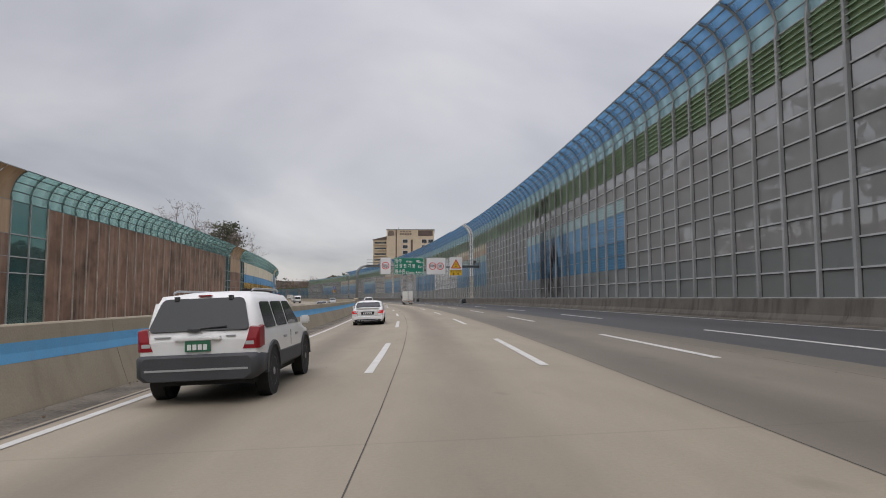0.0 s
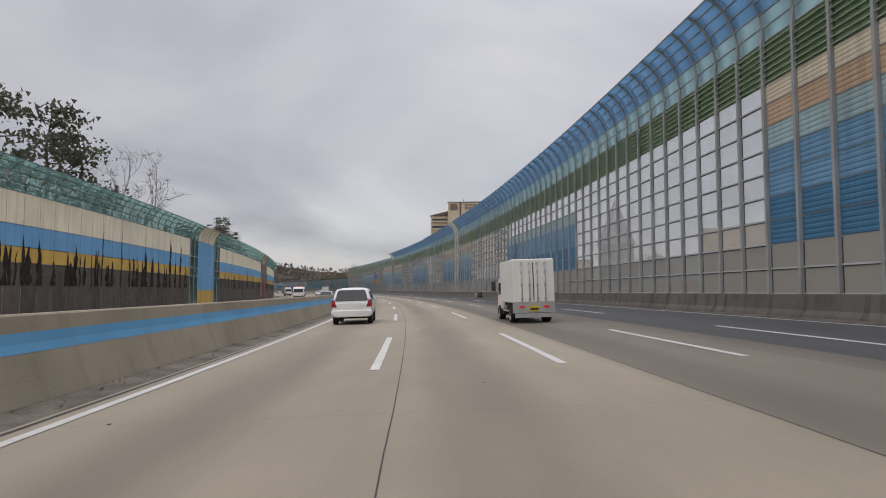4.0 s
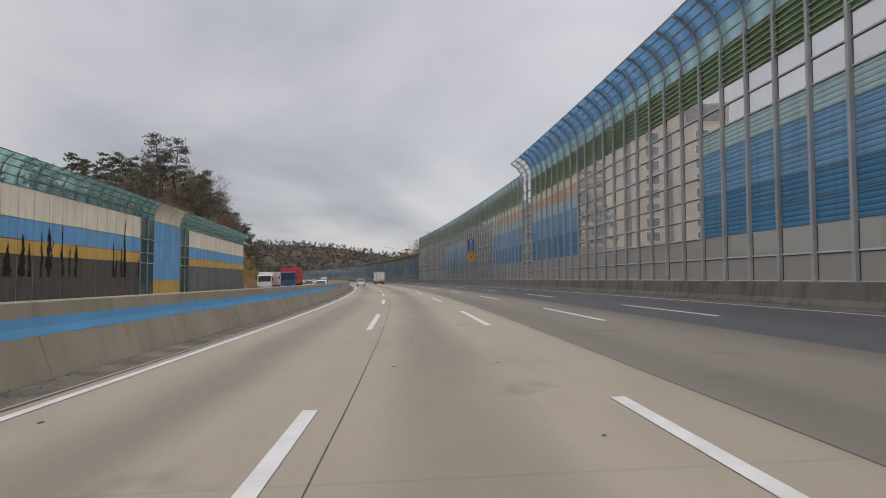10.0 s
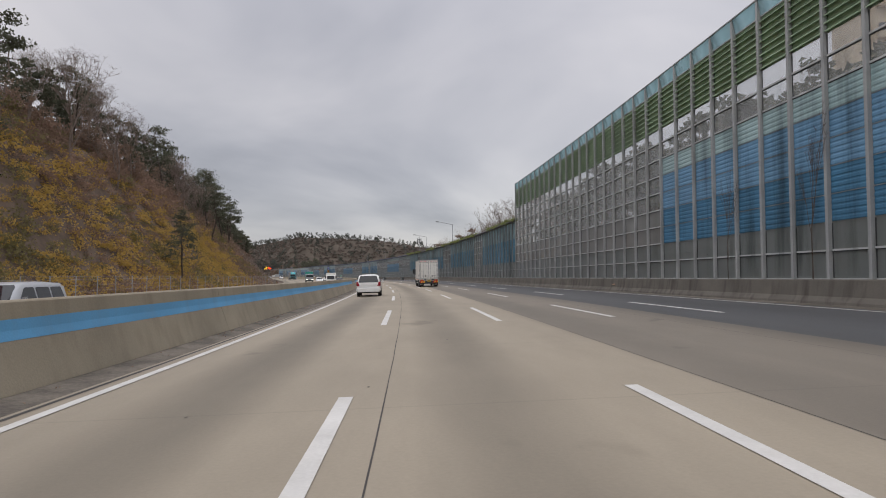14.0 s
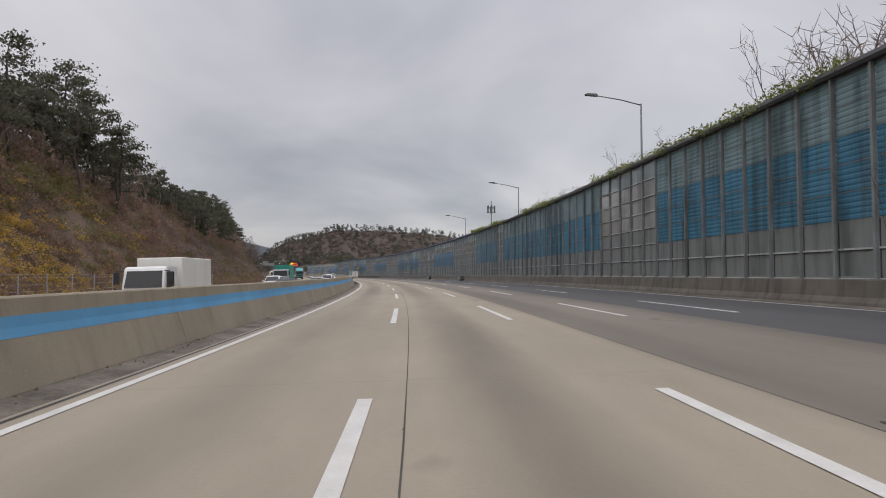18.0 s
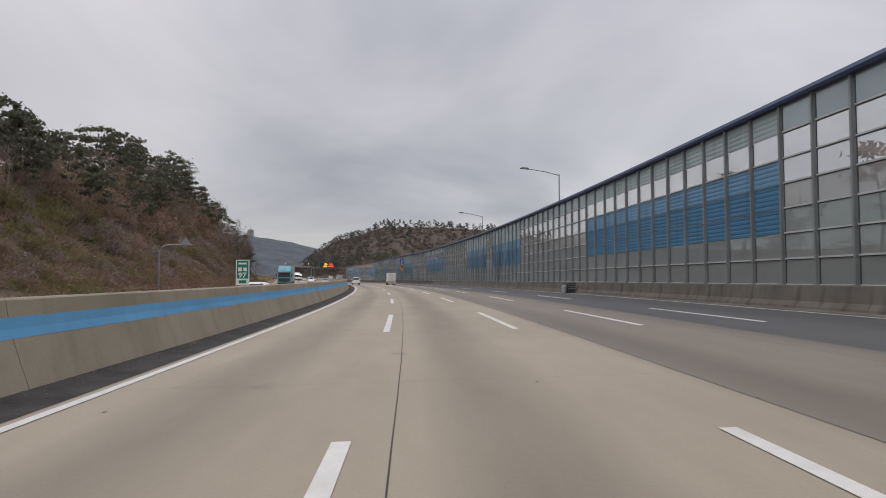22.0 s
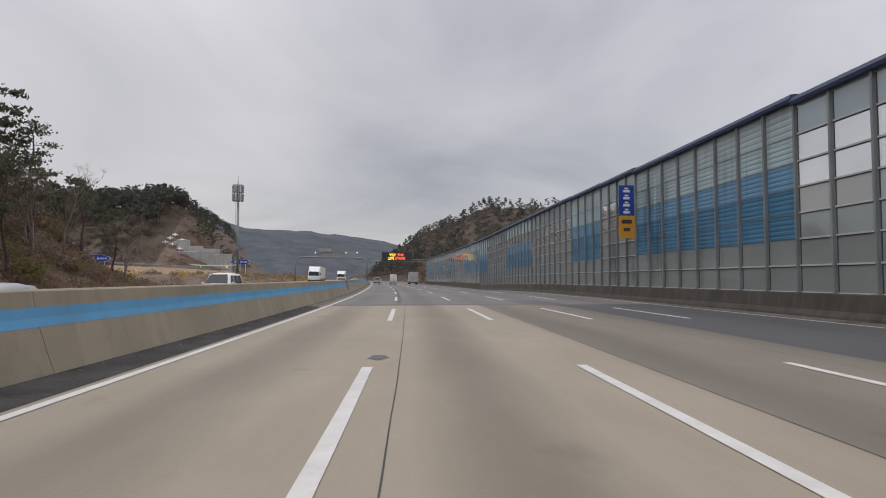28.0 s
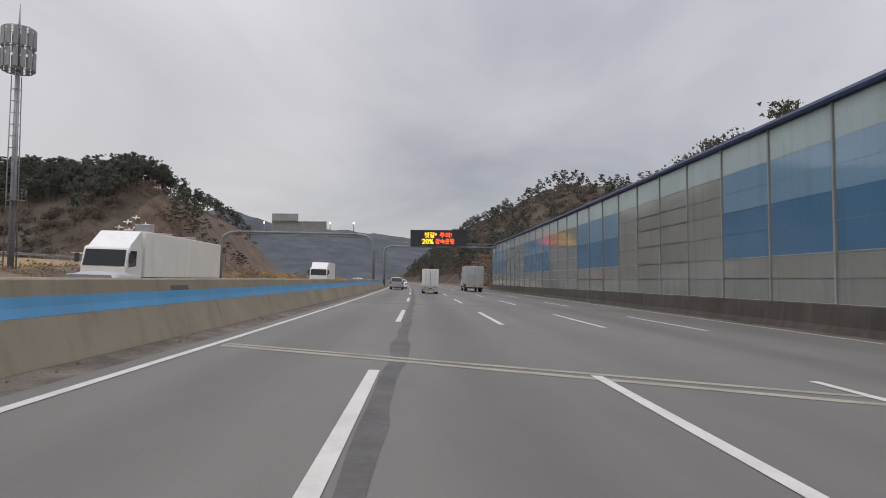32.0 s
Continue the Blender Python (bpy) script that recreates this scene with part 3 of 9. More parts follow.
def strip_mesh(name, s_list, section, mats, closed=False, mi=None, uv=False):
    """A sheet or closed bar whose cross-section (o, z) is carried along the road."""
    verts, faces, n = [], [], len(section)
    for s in s_list:
        verts += [tuple(W(s, o, z)) for o, z in section]
    m = n if closed else n - 1
    idx = []
    for i in range(len(s_list) - 1):
        for j in range(m):
            a, b = i * n + j, i * n + (j + 1) % n
            faces.append((a, b, b + n, a + n))
            idx.append(mi[j] if mi else 0)
    if closed:
        faces += [tuple(range(n))[::-1], tuple(range(len(verts) - n, len(verts)))]
        idx += [0, 0]
    me = bpy.data.meshes.new(name)
    me.from_pydata(verts, [], faces)
    for mm in mats:
        me.materials.append(mm)
    me.polygons.foreach_set("material_index", idx)
    if uv:
        lay = me.uv_layers.new(name="metres")
        so = [(o, s) for s in s_list for o, z in section]
        for lp in me.loops:
            lay.data[lp.index].uv = so[lp.vertex_index]
    me.validate()
    return me


def srange(a, b, step=4.0):
    n = max(1, round((b - a) / step))
    return [a + (b - a) * i / n for i in range(n + 1)]


END = 1250.0
S_ASPH = 744.8
# ---- pavement ----
road = tagged(new("road", strip_mesh("road", srange(-60, S_ASPH), [(o, 0) for o in (-3.95, -1.8, 0, 1.8, 3.6, 4.72)], [M_CONC], uv=True)),
              "worn pale concrete expressway carriageway with dark joints", "road", kind="structure")
part("outer_slabs", strip_mesh("outer_slabs", srange(-60, S_ASPH), [(o, 0) for o in (4.72, 6, 7.2, 9.0)], [M_CONC_OLD], uv=True), road, label="older darker concrete slabs")
part("asphalt_lane", strip_mesh("asphalt_lane", srange(-60, S_ASPH), [(o, 0) for o in (9.0, 10.8, 12.6, 14.4, 15.4)], [M_ASPH_DARK], uv=True), road, label="dark asphalt outer lane")
part("asphalt_stretch", strip_mesh("asphalt_stretch", srange(S_ASPH, END), [(o, 0) for o in (-3.95, -1.8, 0, 1.8, 3.6, 5.4, 7.2, 9.0, 12, 15.4)], [M_ASPH], uv=True), road, label="grey asphalt pavement")
for a, b, o0, o1 in ((S_ASPH, S_ASPH + 1.6, -3.4, 7.3), (S_ASPH + 0.2, S_ASPH + 7.5, 7.3, 9.6)):
    part("asphalt_patch", strip_mesh("asphalt_patch", srange(a, b, 2), [(o0, 0.004), (o1, 0.004)], [M_PATCH], uv=True), road, label="dark asphalt repair")
ws = srange(S_ASPH + 4, 960, 1.0)
me = bpy.data.meshes.new("sealed_strip")
me.from_pydata([tuple(W(s, c + 0.10 * noise.noise((s * 0.35, c * 9, 0)) + 0.05 * noise.noise((s * 1.3, c * 5, 4)), 0.004)) for s in ws for c in (0.20, 0.50)], [], [(2 * i, 2 * i + 1, 2 * i + 3, 2 * i + 2) for i in range(len(ws) - 1)])
me.materials.append(M_STREAK)
part("sealed_strip", me, road, label="dark sealed strip with ragged edges")
for s, w, k in ((772.05, 0.12, 0.65), (771.6, 0.15, 0.66), (822.55, 0.11, 0.45), (822.1, 0.14, 0.48), (848.0, 0.45, 0.1)):
    me = bpy.data.meshes.new("mortar_band")
    os_ = [-3.3 + 1.2 * i for i in range(15)]
    rows_ = [[tuple(W(s - k * o + d * w * (1 + 0.4 * noise.noise((o, s, d))), o, 0.006)) for o in os_] for d in (-1, 1)]
    me.from_pydata(rows_[0] + rows_[1], [], [(i, i + 1, i + 16, i + 15) for i in range(14)])
    me.materials.append(M_SEAL if s < 840 else M_PATCH)
    part("mortar_band", me, road, label="mortar repair band across the lanes")
for o in (4.72, 8.1):
    part("joint", strip_mesh("joint", srange(-60, S_ASPH), [(o - 0.006, 0.004), (o + 0.006, 0.004)], [M_JOINT]), road, label="dark tarred lengthwise joint")


def lane_shift(s):
    """How far the painted lane lines stray from their true offsets."""
    return float(np.interp(s, (150, 200, 260, 335, 360, 440, 500, 740, 790, 830), (0.08, 0.09, 0.11, 0.04, 0.01, 0.03, 0.10, 0.12, 0.15, 0.03)))


js = srange(-60, S_ASPH, 2.0)
me = bpy.data.meshes.new("joint")
jc = [float(np.interp(s, (30, 60, 160, 230, 330, 430, 510, 640, 714, 740), (0.62, 0.60, 0.57, 0.53, 0.49, 0.527, 0.55, 0.595, 0.65, 0.62))) + 0.012 * noise.noise((s * 0.4, 0, 0)) for s in js]
jw = [0.0075 + 0.004 * noise.noise((s * 0.23, 5, 0)) for s in js]
me.from_pydata([tuple(W(s, c + d * w, 0.004)) for s, c, w in zip(js, jc, jw) for d in (-1, 1)], [], [(2 * i, 2 * i + 1, 2 * i + 3, 2 * i + 2) for i in range(len(js) - 1)])
me.materials.append(M_JOINT)
part("joint", me, road, label="dark tarred lengthwise joint")
part("shoulder", strip_mesh("shoulder", srange(-60, END), [(-3.95, 0.002), (-4.2, 0.015), (-4.58, 0.05)], [M_GUTTER]), road, label="dirty gutter with gravel and litter")
part("gutter_patch", strip_mesh("gutter_patch", srange(556, 744, 4), [(-4.565, 0.056), (-4.2, 0.022), (-3.72, 0.006)], [M_GUTTAR]), road, label="dark asphalt gutter strip")
part("gutter", strip_mesh("gutter", srange(-60, 940), [(14.85, 0.003), (15.1, 0.012), (15.36, 0.03)], [M_GUTTER]), road, label="dirty gutter below the parapet")
part("gutter_slot", strip_mesh("gutter_slot", srange(-60, 560), [(-3.86, 0.004), (-3.78, 0.004)], [M_JOINT]), road)
far_road = tagged(new("opposite_road", strip_mesh("opposite_road", srange(-60, END), [(-5.3, 0), (-8.9, 0), (-12.5, 0), (-16.1, 0), (-19.7, 0), (-24.6, 0)], [M_CONC], uv=True)),
                  "pale concrete carriageway for oncoming traffic", "road", kind="structure")
for line, o in enumerate((0.0, 3.6, 7.2, 10.8)):
    for k in range(-3, 49):
        s = 12.3 + 20 * k
        if s < -50:
            continue
        part("lane_marking", strip_mesh("lane_marking", [s, s + 4.2, s + 8.4], [(o + lane_shift(s + 4) - 0.09, 0.009), (o + lane_shift(s + 4) + 0.09, 0.009)], [M_PAINT]), road)
for o, a in ((-3.5, -60), (14.45, -60)):
    part("edge_line", strip_mesh("edge_line", srange(a, 1000), [(o - 0.08, 0.009), (o + 0.08, 0.009)], [M_PAINT]), road, label="continuous white edge line")

# ---- median barrier ----
def barrier_run(name, label, section, mats, s0, s1, length=12.0, kind="structure"):
    top = thing(name, label, "barrier", kind=kind)
    s = s0
    while s < s1:
        e = min(s + length, s1)
        part("block", strip_mesh("block", srange(s + 0.008, e - 0.008, 4), section, mats, closed=True), top)
        s = e
    return top


NJ = [(-4.565, 0), (-4.57, 0.06), (-4.68, 0.36), (-4.86, 0.9), (-4.93, 1.30), (-4.96, 1.33), (-5.26, 1.33), (-5.29, 1.30), (-5.36, 0.9), (-5.54, 0.36), (-5.8, 0.1), (-5.8, 0)]
median = barrier_run("median_barrier", "weathered concrete median barrier with a blue painted stripe", NJ, [M_BARRIER], -60, 1000)


def nj_face(z):
    return float(np.interp(z, [0.36, 0.9, 1.30], [-4.68, -4.86, -4.93])) + 0.004


hatch = [(87.0, 99.8), (206.5, 219.2), (321.6, 334.3), (432.0, 444.6), (545.3, 557.6), (662.4, 674.9), (776.5, 788.5)]
s_from = -60
for a, b in hatch + [(1000, 1000)]:
    part("painted_stripe", strip_mesh("painted_stripe", srange(s_from, a), [(nj_face(0.76), 0.76), (nj_face(0.9), 0.9), (nj_face(1.06), 1.06)], [M_STRIPE]), median, label="blue painted stripe")
    s_from = b
    if b > a:
        part("warning_field", strip_mesh("warning_field", srange(a, b), [(nj_face(0.78), 0.78), (nj_face(0.92), 0.92), (nj_face(1.06), 1.06)], [M_PAINT]), median, label="white painted field under black bars")
    n = int((b - a) / 0.55)
    for i in range(n if b > a else 0):
        s = a + (b - a) * i / n
        w = (b - a) / n
        verts = [tuple(W(ss, nj_face(z) + 0.004, z)) for ss, z in ((s, 0.78), (s + w, 0.78), (s + w + 0.6, 1.06), (s + 0.6, 1.06))]
        me = bpy.data.meshes.new("warning_bar")
        me.from_pydata(verts, [], [(0, 1, 2, 3)])
        me.materials.append(M_WHITE if i % 2 else M_BLACK)
        if i % 2 == 0:
            part("warning_bar", me, median)

# ---- right parapet under the noise wall ----
PR = [(15.35, 0), (15.38, 0.12), (15.5, 0.3), (15.58, 0.86), (15.6, 0.9), (16.05, 0.9), (16.05, 0)]
PR3 = [(15.3, 0), (15.45, 0.3), (15.52, 1.02), (15.55, 1.06), (16.05, 1.06), (16.05, 0)]
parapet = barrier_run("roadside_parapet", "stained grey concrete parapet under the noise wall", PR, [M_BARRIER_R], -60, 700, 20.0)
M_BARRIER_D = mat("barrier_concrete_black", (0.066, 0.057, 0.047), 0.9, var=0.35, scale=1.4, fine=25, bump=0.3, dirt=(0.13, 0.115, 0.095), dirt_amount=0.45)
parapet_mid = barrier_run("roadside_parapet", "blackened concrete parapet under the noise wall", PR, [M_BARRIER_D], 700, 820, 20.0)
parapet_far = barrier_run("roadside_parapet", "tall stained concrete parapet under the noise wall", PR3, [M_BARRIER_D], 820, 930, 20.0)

# ---- noise walls ----
def ribbed(name, m, w, h, ribs=5):
    bm = bmesh.new()
    pts = [(0.0, 0.0)]
    for i in range(ribs):
        z0, z1 = h * i / ribs, h * (i + 1) / ribs
        d = h / ribs
        pts += [(-0.014, z0 + d * 0.12), (-0.014, z0 + d * 0.62), (0.0, z0 + d * 0.78), (0.0, z1 - 0.001)]
    pts += [(0.05, h), (0.05, 0.0)]
    r0 = [bm.verts.new((p[0], -w / 2, p[1])) for p in pts]
    r1 = [bm.verts.new((p[0], w / 2, p[1])) for p in pts]
    for i in range(len(pts)):
        j = (i + 1) % len(pts)
        bm.faces.new((r0[i], r0[j], r1[j], r1[i]))
    box(bm, -0.03, 0.0, -w / 2, w / 2, h - 0.04, h - 0.014, 1)
    return mesh_of(name, bm, m, M_STEEL)


def framed_pane(name, m, w, h, double=False):
    bm = bmesh.new()
    box(bm, 0.0, 0.014, -w / 2, w / 2, 0.04, h, 0)
    box(bm, -0.05, 0.05, -w / 2, w / 2, -0.03, 0.035, 1)
    # dark strip below the bar, painted in as its shade
    box(bm, -0.03, 0.03, -w / 2, w / 2, -0.065, -0.03, 2)
    # dark side strips, painted in as the shade beside the posts
    for y in (-w / 2 + 0.02, w / 2 - 0.02):
        box(bm, -0.02, -0.002, y - 0.02, y + 0.02, 0.035, h - 0.065, 2)
    if double:
        box(bm, -0.05, 0.05, -w / 2, w / 2, h / 2 - 0.03, h / 2 + 0.035, 1)
        # the same painted shade below the middle bar
        box(bm, -0.03, 0.03, -w / 2, w / 2, h / 2 - 0.065, h / 2 - 0.03, 2)
    return mesh_of(name, bm, m, M_BAR, M_PANE_SHADE)


def flat_panel(name, m, w, h):
    bm = bmesh.new()
    box(bm, -0.02, 0.03, -w / 2, w / 2, 0.006, h - 0.006, 0)
    rail = 0.006 if m in (M_COL["smooth_blue"], M_COL["smooth_sky"], M_COL["smooth_pale"]) else 0.02
    for z in (0.0, h):
        box(bm, -0.034 if rail > 0.01 else -0.014, 0.035, -w / 2, w / 2, z - rail, z + rail, 1)
    return mesh_of(name, bm, m, M_POST)


def louvre(name, w, h, n=7):
    bm = bmesh.new()
    box(bm, 0.05, 0.08, -w / 2, w / 2, 0, h, 0)
    for i in range(n):
        z = h * i / n
        d = h / n
        prism(bm, [(0.05, z + d * 0.55), (-0.10, z + d * 0.18), (-0.10, z + d * 0.05), (0.05, z + d * 0.32)], -w / 2, w / 2, axis="y")
    return mesh_of(name, bm, M_GREEN)


def h_post(name, z0, z1, curve=None, m=None, half=0.09, wide=0.075, head=None):
    """A steel column, with a bent head where the wall leans over the road."""
    bm = bmesh.new()
    pts = [(0.0, z0), (0.0, z1)] + (curve or [])
    last = None
    for i, (x, z) in enumerate(pts):
        a, b = pts[max(i - 1, 0)], pts[min(i + 1, len(pts) - 1)]
        dx, dz = b[0] - a[0], b[1] - a[1]
        l = math.hypot(dx, dz)
        nx, nz = dz / l * half, -dx / l * half
        ring = [bm.verts.new((x - nx, -wide, z - nz)), bm.verts.new((x - nx, wide, z - nz)), bm.verts.new((x + nx, wide, z + nz)), bm.verts.new((x + nx, -wide, z + nz))]
        if last:
            for k in range(4):
                bm.faces.new((last[k], last[(k + 1) % 4], ring[(k + 1) % 4], ring[k])).material_index = 1 if head and i > 1 else 0
        else:
            bm.faces.new(ring[::-1])
        last = ring
    bm.faces.new(last)
    box(bm, -0.14, 0.14, -0.14, 0.14, z0 - 0.01, z0 + 0.02)
    return mesh_of(name, bm, m or M_POST, *([head] if head else []))


def bent_sheet(name, m, w, pts, bars=0, bar_mat=None, change=99, upper=None):
    bm = bmesh.new()
    n = len(pts)
    fr = [[bm.verts.new((x + dx, y, z)) for y in (-w / 2, w / 2) for dx in (0.0, 0.012)] for x, z in pts]
    for k, (a, b) in enumerate(zip(fr, fr[1:])):
        for i, j in ((0, 2), (2, 3), (3, 1), (1, 0)):
            f = bm.faces.new((a[i], a[j], b[j], b[i]))
            f.smooth = True
            f.material_index = 2 if k >= change else 0
    if bars:
        for i in range(bars + 1):
            t = i / bars * (n - 1)
            k = min(int(t), n - 2)
            x = pts[k][0] + (pts[k + 1][0] - pts[k][0]) * (t - k)
            z = pts[k][1] + (pts[k + 1][1] - pts[k][1]) * (t - k)
            box(bm, x - 0.035, x + 0.03, -w / 2, w / 2, z - 0.025, z + 0.025, 1)
    return mesh_of(name, bm, m, bar_mat or M_POST, *([upper] if upper else []))


def arc(x0, z0, reach, rise, n=6):
    """A curl from upright towards the road."""
    return [(x0 - reach * (1 - math.cos(a)), z0 + rise * math.sin(a)) for a in [math.radians(75) * i / n for i in range(n + 1)]]


_cache = {}


def cached(key, make):
    if key not in _cache:
        _cache[key] = make()
    return _cache[key]


def bay_panels(top, s, o, edges, rows, w, side=1):
    """One bay of a wall: a panel or pane for every row."""
    for i, k in enumerate(rows):
        z0, h = edges[i], edges[i + 1] - edges[i]
        hk = round(h, 2)
        if k is None:
            continue
        if k.endswith("_double"):
            h = edges[i + 2] - edges[i]
            hk = round(h, 2)
            me = cached((k, hk, w), lambda: framed_pane("pane", M_PANE_DIM if k == "pane_dim_double" else M_PANE_GREY, w, hk, True))
            part("pane", me, top, road_pose(s, o, z0))
            continue
        if k.startswith("pane"):
            m = {"pane": M_PANE, "pane_dull": M_PANE_DULL, "pane_grey": M_PANE_GREY, "pane_green": M_PANE_BAY, "pane_dim": M_PANE_DIM, "pane_top": M_PANE_TOP}[k]
            me = cached((k, hk, w), lambda: framed_pane("pane", m, w, hk))
            nm = "pane"
        elif k.startswith("flat_"):
            me = cached((k, hk, w), lambda: flat_panel("panel", M_COL[k[5:]], w, hk))
            nm = "panel"
        else:
            me = cached((k, hk, w), lambda: ribbed("panel", M_COL[k], w, hk))
            nm = "panel"
        p = road_pose(s, o, z0)
        if side < 0:
            p = p @ Matrix.Rotation(math.pi, 4, "Z")
        part(nm, me, top, p)


E1 = [0.9, 1.9, 2.95, 3.95, 4.95, 5.95, 6.95, 7.95, 8.9, 9.75]
K1 = {
    "glass": ["pane_grey_double", None] + ["pane"] * 7,
    "blue": ["pane_grey_double", None, "deep_blue", "deep_blue", "mid_blue", "mid_blue", "light_blue", "pane", "pane"],
    "beige": ["pane_grey_double", None, "deep_blue", "deep_blue", "mid_blue", "mid_blue", "light_blue", "tan", "beige"],
    "gap": ["pane"] * 9,
}
O_W = 15.8
SEC1 = [(-20, 41.6, "glass"), (41.6, 72.3, "blue"), (72.3, 97.6, "glass"), (97.6, 109.2, "beige"), (109.2, 113, "gap"), (113, 125.6, "beige"), (125.6, 153.3, "glass"),
        (153.3, 181.4, "blue"), (181.4, 208, "glass"), (208, 220.4, "beige"), (220.4, 224.7, "gap"), (224.7, 238.5, "beige"), (238.5, 258.6, "glass"), (258.6, 282.8, "blue"),
        (282.8, 302.8, "glass"), (302.8, 318.4, "beige"), (318.4, 322.6, "gap"), (322.6, 340, "beige"), (340, 362, "glass"), (362, 388.5, "blue"), (388.5, 431, "glass")]
WALL_WORDS = {
    "glass": "tall noise wall of clear panes in a steel grid under green louvres",
    "blue": "tall noise wall with a patch of ribbed blue panels under green louvres",
    "beige": "tall noise wall with beige, tan and blue ribbed bands under green louvres",
    "gap": "narrow full-height glazed bay of the noise wall between steel posts",
}
for a, b, kind in SEC1:
    high = a < 322
    curl = arc(0.0, 11.6, 1.9, round(float(np.interp(a, (95, 126, 208, 262), (2.45, 3.0, 3.0, 2.45))), 2))
    top = thing("noise_wall", WALL_WORDS[kind], "noise wall", kind="structure")
    n = max(1, round((b - a) / 2.0))
    w = (b - a) / n - 0.16
    w = round(w, 2)
    for i in range(n):
        sm = a + (b - a) * (i + 0.5) / n
        bay_panels(top, sm, O_W, E1, [(k.replace("grey", "dim") if k and "double" in k else "pane_dull" if k == "pane" and (a < 100 or q < 4) else k) if (a < 100 or a > 338) else k for q, k in enumerate(K1[kind])], w)
        p = road_pose(sm, O_W)
        if kind == "gap":
            bay_panels(top, sm, O_W, [9.75, 10.6, 11.6], ["pane", "pane"], w)
            part("bent_pane", cached(("gapcurve", w, curl[-1][1]), lambda: bent_sheet("bent_pane", M_PANE, w, curl, 5)), top, p)
        elif high:
            part("louvre", cached(("louvre", w), lambda: louvre("louvre", w + 0.15, 1.85)), top, road_pose(sm, O_W, 9.75))
            part("bent_pane", cached(("curl", w, curl[-1][1]), lambda: bent_sheet("bent_pane", M_PANE_PALE, w + 0.15, curl, 6, None, 2, M_PANE_BLUE)), top, p, "pale and blue translucent sheet")
        else:
            part("louvre", cached(("louvre2", w), lambda: louvre("louvre", w + 0.15, 2.3, 8)), top, road_pose(sm, O_W, 9.75))
            part("bent_pane", cached(("low2", w), lambda: bent_sheet("bent_pane", M_PANE_PALE, w + 0.15, [(0, 12.05), (-0.05, 12.4), (-0.15, 12.8)], 1)), top, p, "pale translucent sheet")
    for i in range(n + 1 if b > 430 else n):
        s = a + (b - a) * i / n
        me = cached(("post", high or s < 323, curl[-1][1]), lambda: h_post("post", 0.9, 11.5, [(x + 0.13, z) for x, z in curl[1:]]) if high else h_post("post", 0.9, 12.85))
        part("post", me, top, road_pose(s, O_W - 0.06))

E2 = [0.9, 1.95, 2.95, 3.95, 4.95, 5.95, 7.0, 8.05]
K2 = {
    "glass": ["pane_dim_double", None, "pane_dim", "pane_dull", "pane", "pane", "pane_top"],
    "blue": ["pane_dim_double", None, "deep_blue", "deep_blue", "mid_blue", "pane", "teal_grey"],
    "full": ["pane_dim_double", None, "deep_blue", "deep_blue", "mid_blue", "pale", "teal_grey"],
    "old": ["pane_dim_double", None, "old_blue", "old_blue", "old_blue", "old_pale", "old_pale"],
}
SEC2 = [(431, 455, "old"), (455, 463, "glass"), (463, 490, "old"), (490, 500, "glass"), (500, 537, "old"), (537, 541, "glass"), (541, 557, "old"), (557, 579, "glass"), (579, 604, "blue"), (604, 627, "glass"),
        (627, 643, "full"), (643, 647, "glass"), (647, 663, "full"), (663, 687, "glass"), (687, 711, "blue"), (711, 733.4, "glass"), (733.4, 750, "full"), (750, 757, "glass"),
        (757, 765, "full"), (765, 781, "glass"), (781, 796, "blue"), (796, 812, "glass"), (812, 820, "full")]
WALL2_WORDS = {
    "glass": "noise wall of clear panes in a steel grid with a navy cap",
    "blue": "noise wall with ribbed blue panels below a row of panes and a navy cap",
    "full": "noise wall of ribbed blue and pale panels with a navy cap",
    "old": "old streaked blue noise wall with grimy panels and a dark cap",
}
for a, b, kind in SEC2:
    up = round(float(np.interp(a, (700, 765), (0.0, 0.4))), 2)
    top = thing("noise_wall", WALL2_WORDS[kind], "noise wall", kind="structure")
    n = max(1, round((b - a) / 2.0))
    w = round((b - a) / n - 0.16, 2)
    for i in range(n):
        sm = a + (b - a) * (i + 0.5) / n
        bay_panels(top, sm, O_W, E2[:-1] + [8.05 + up], [("pane_dull" if k == "pane" and a < 556 else k) for k in K2[kind]], w)
    for i in range(n + (b == 820)):
        part("post", cached(("post2", up, kind == "old"), lambda: h_post("post", 0.9, 8.07 + up, None, M_POST_OLD if kind == "old" else M_POST_SLIM, 0.08, 0.055)), top, road_pose(a + (b - a) * i / n, O_W - 0.06))
    part("cap", strip_mesh("cap", srange(a, b), [(15.57, 8.07 + up), (15.53, 8.2 + up), (15.62, 8.37 + up), (15.95, 8.4 + up), (16.06, 8.2 + up), (16.03, 8.07 + up)], [M_BLACK if a < 556 else M_CAP], closed=True), top, label="dark rounded cap")

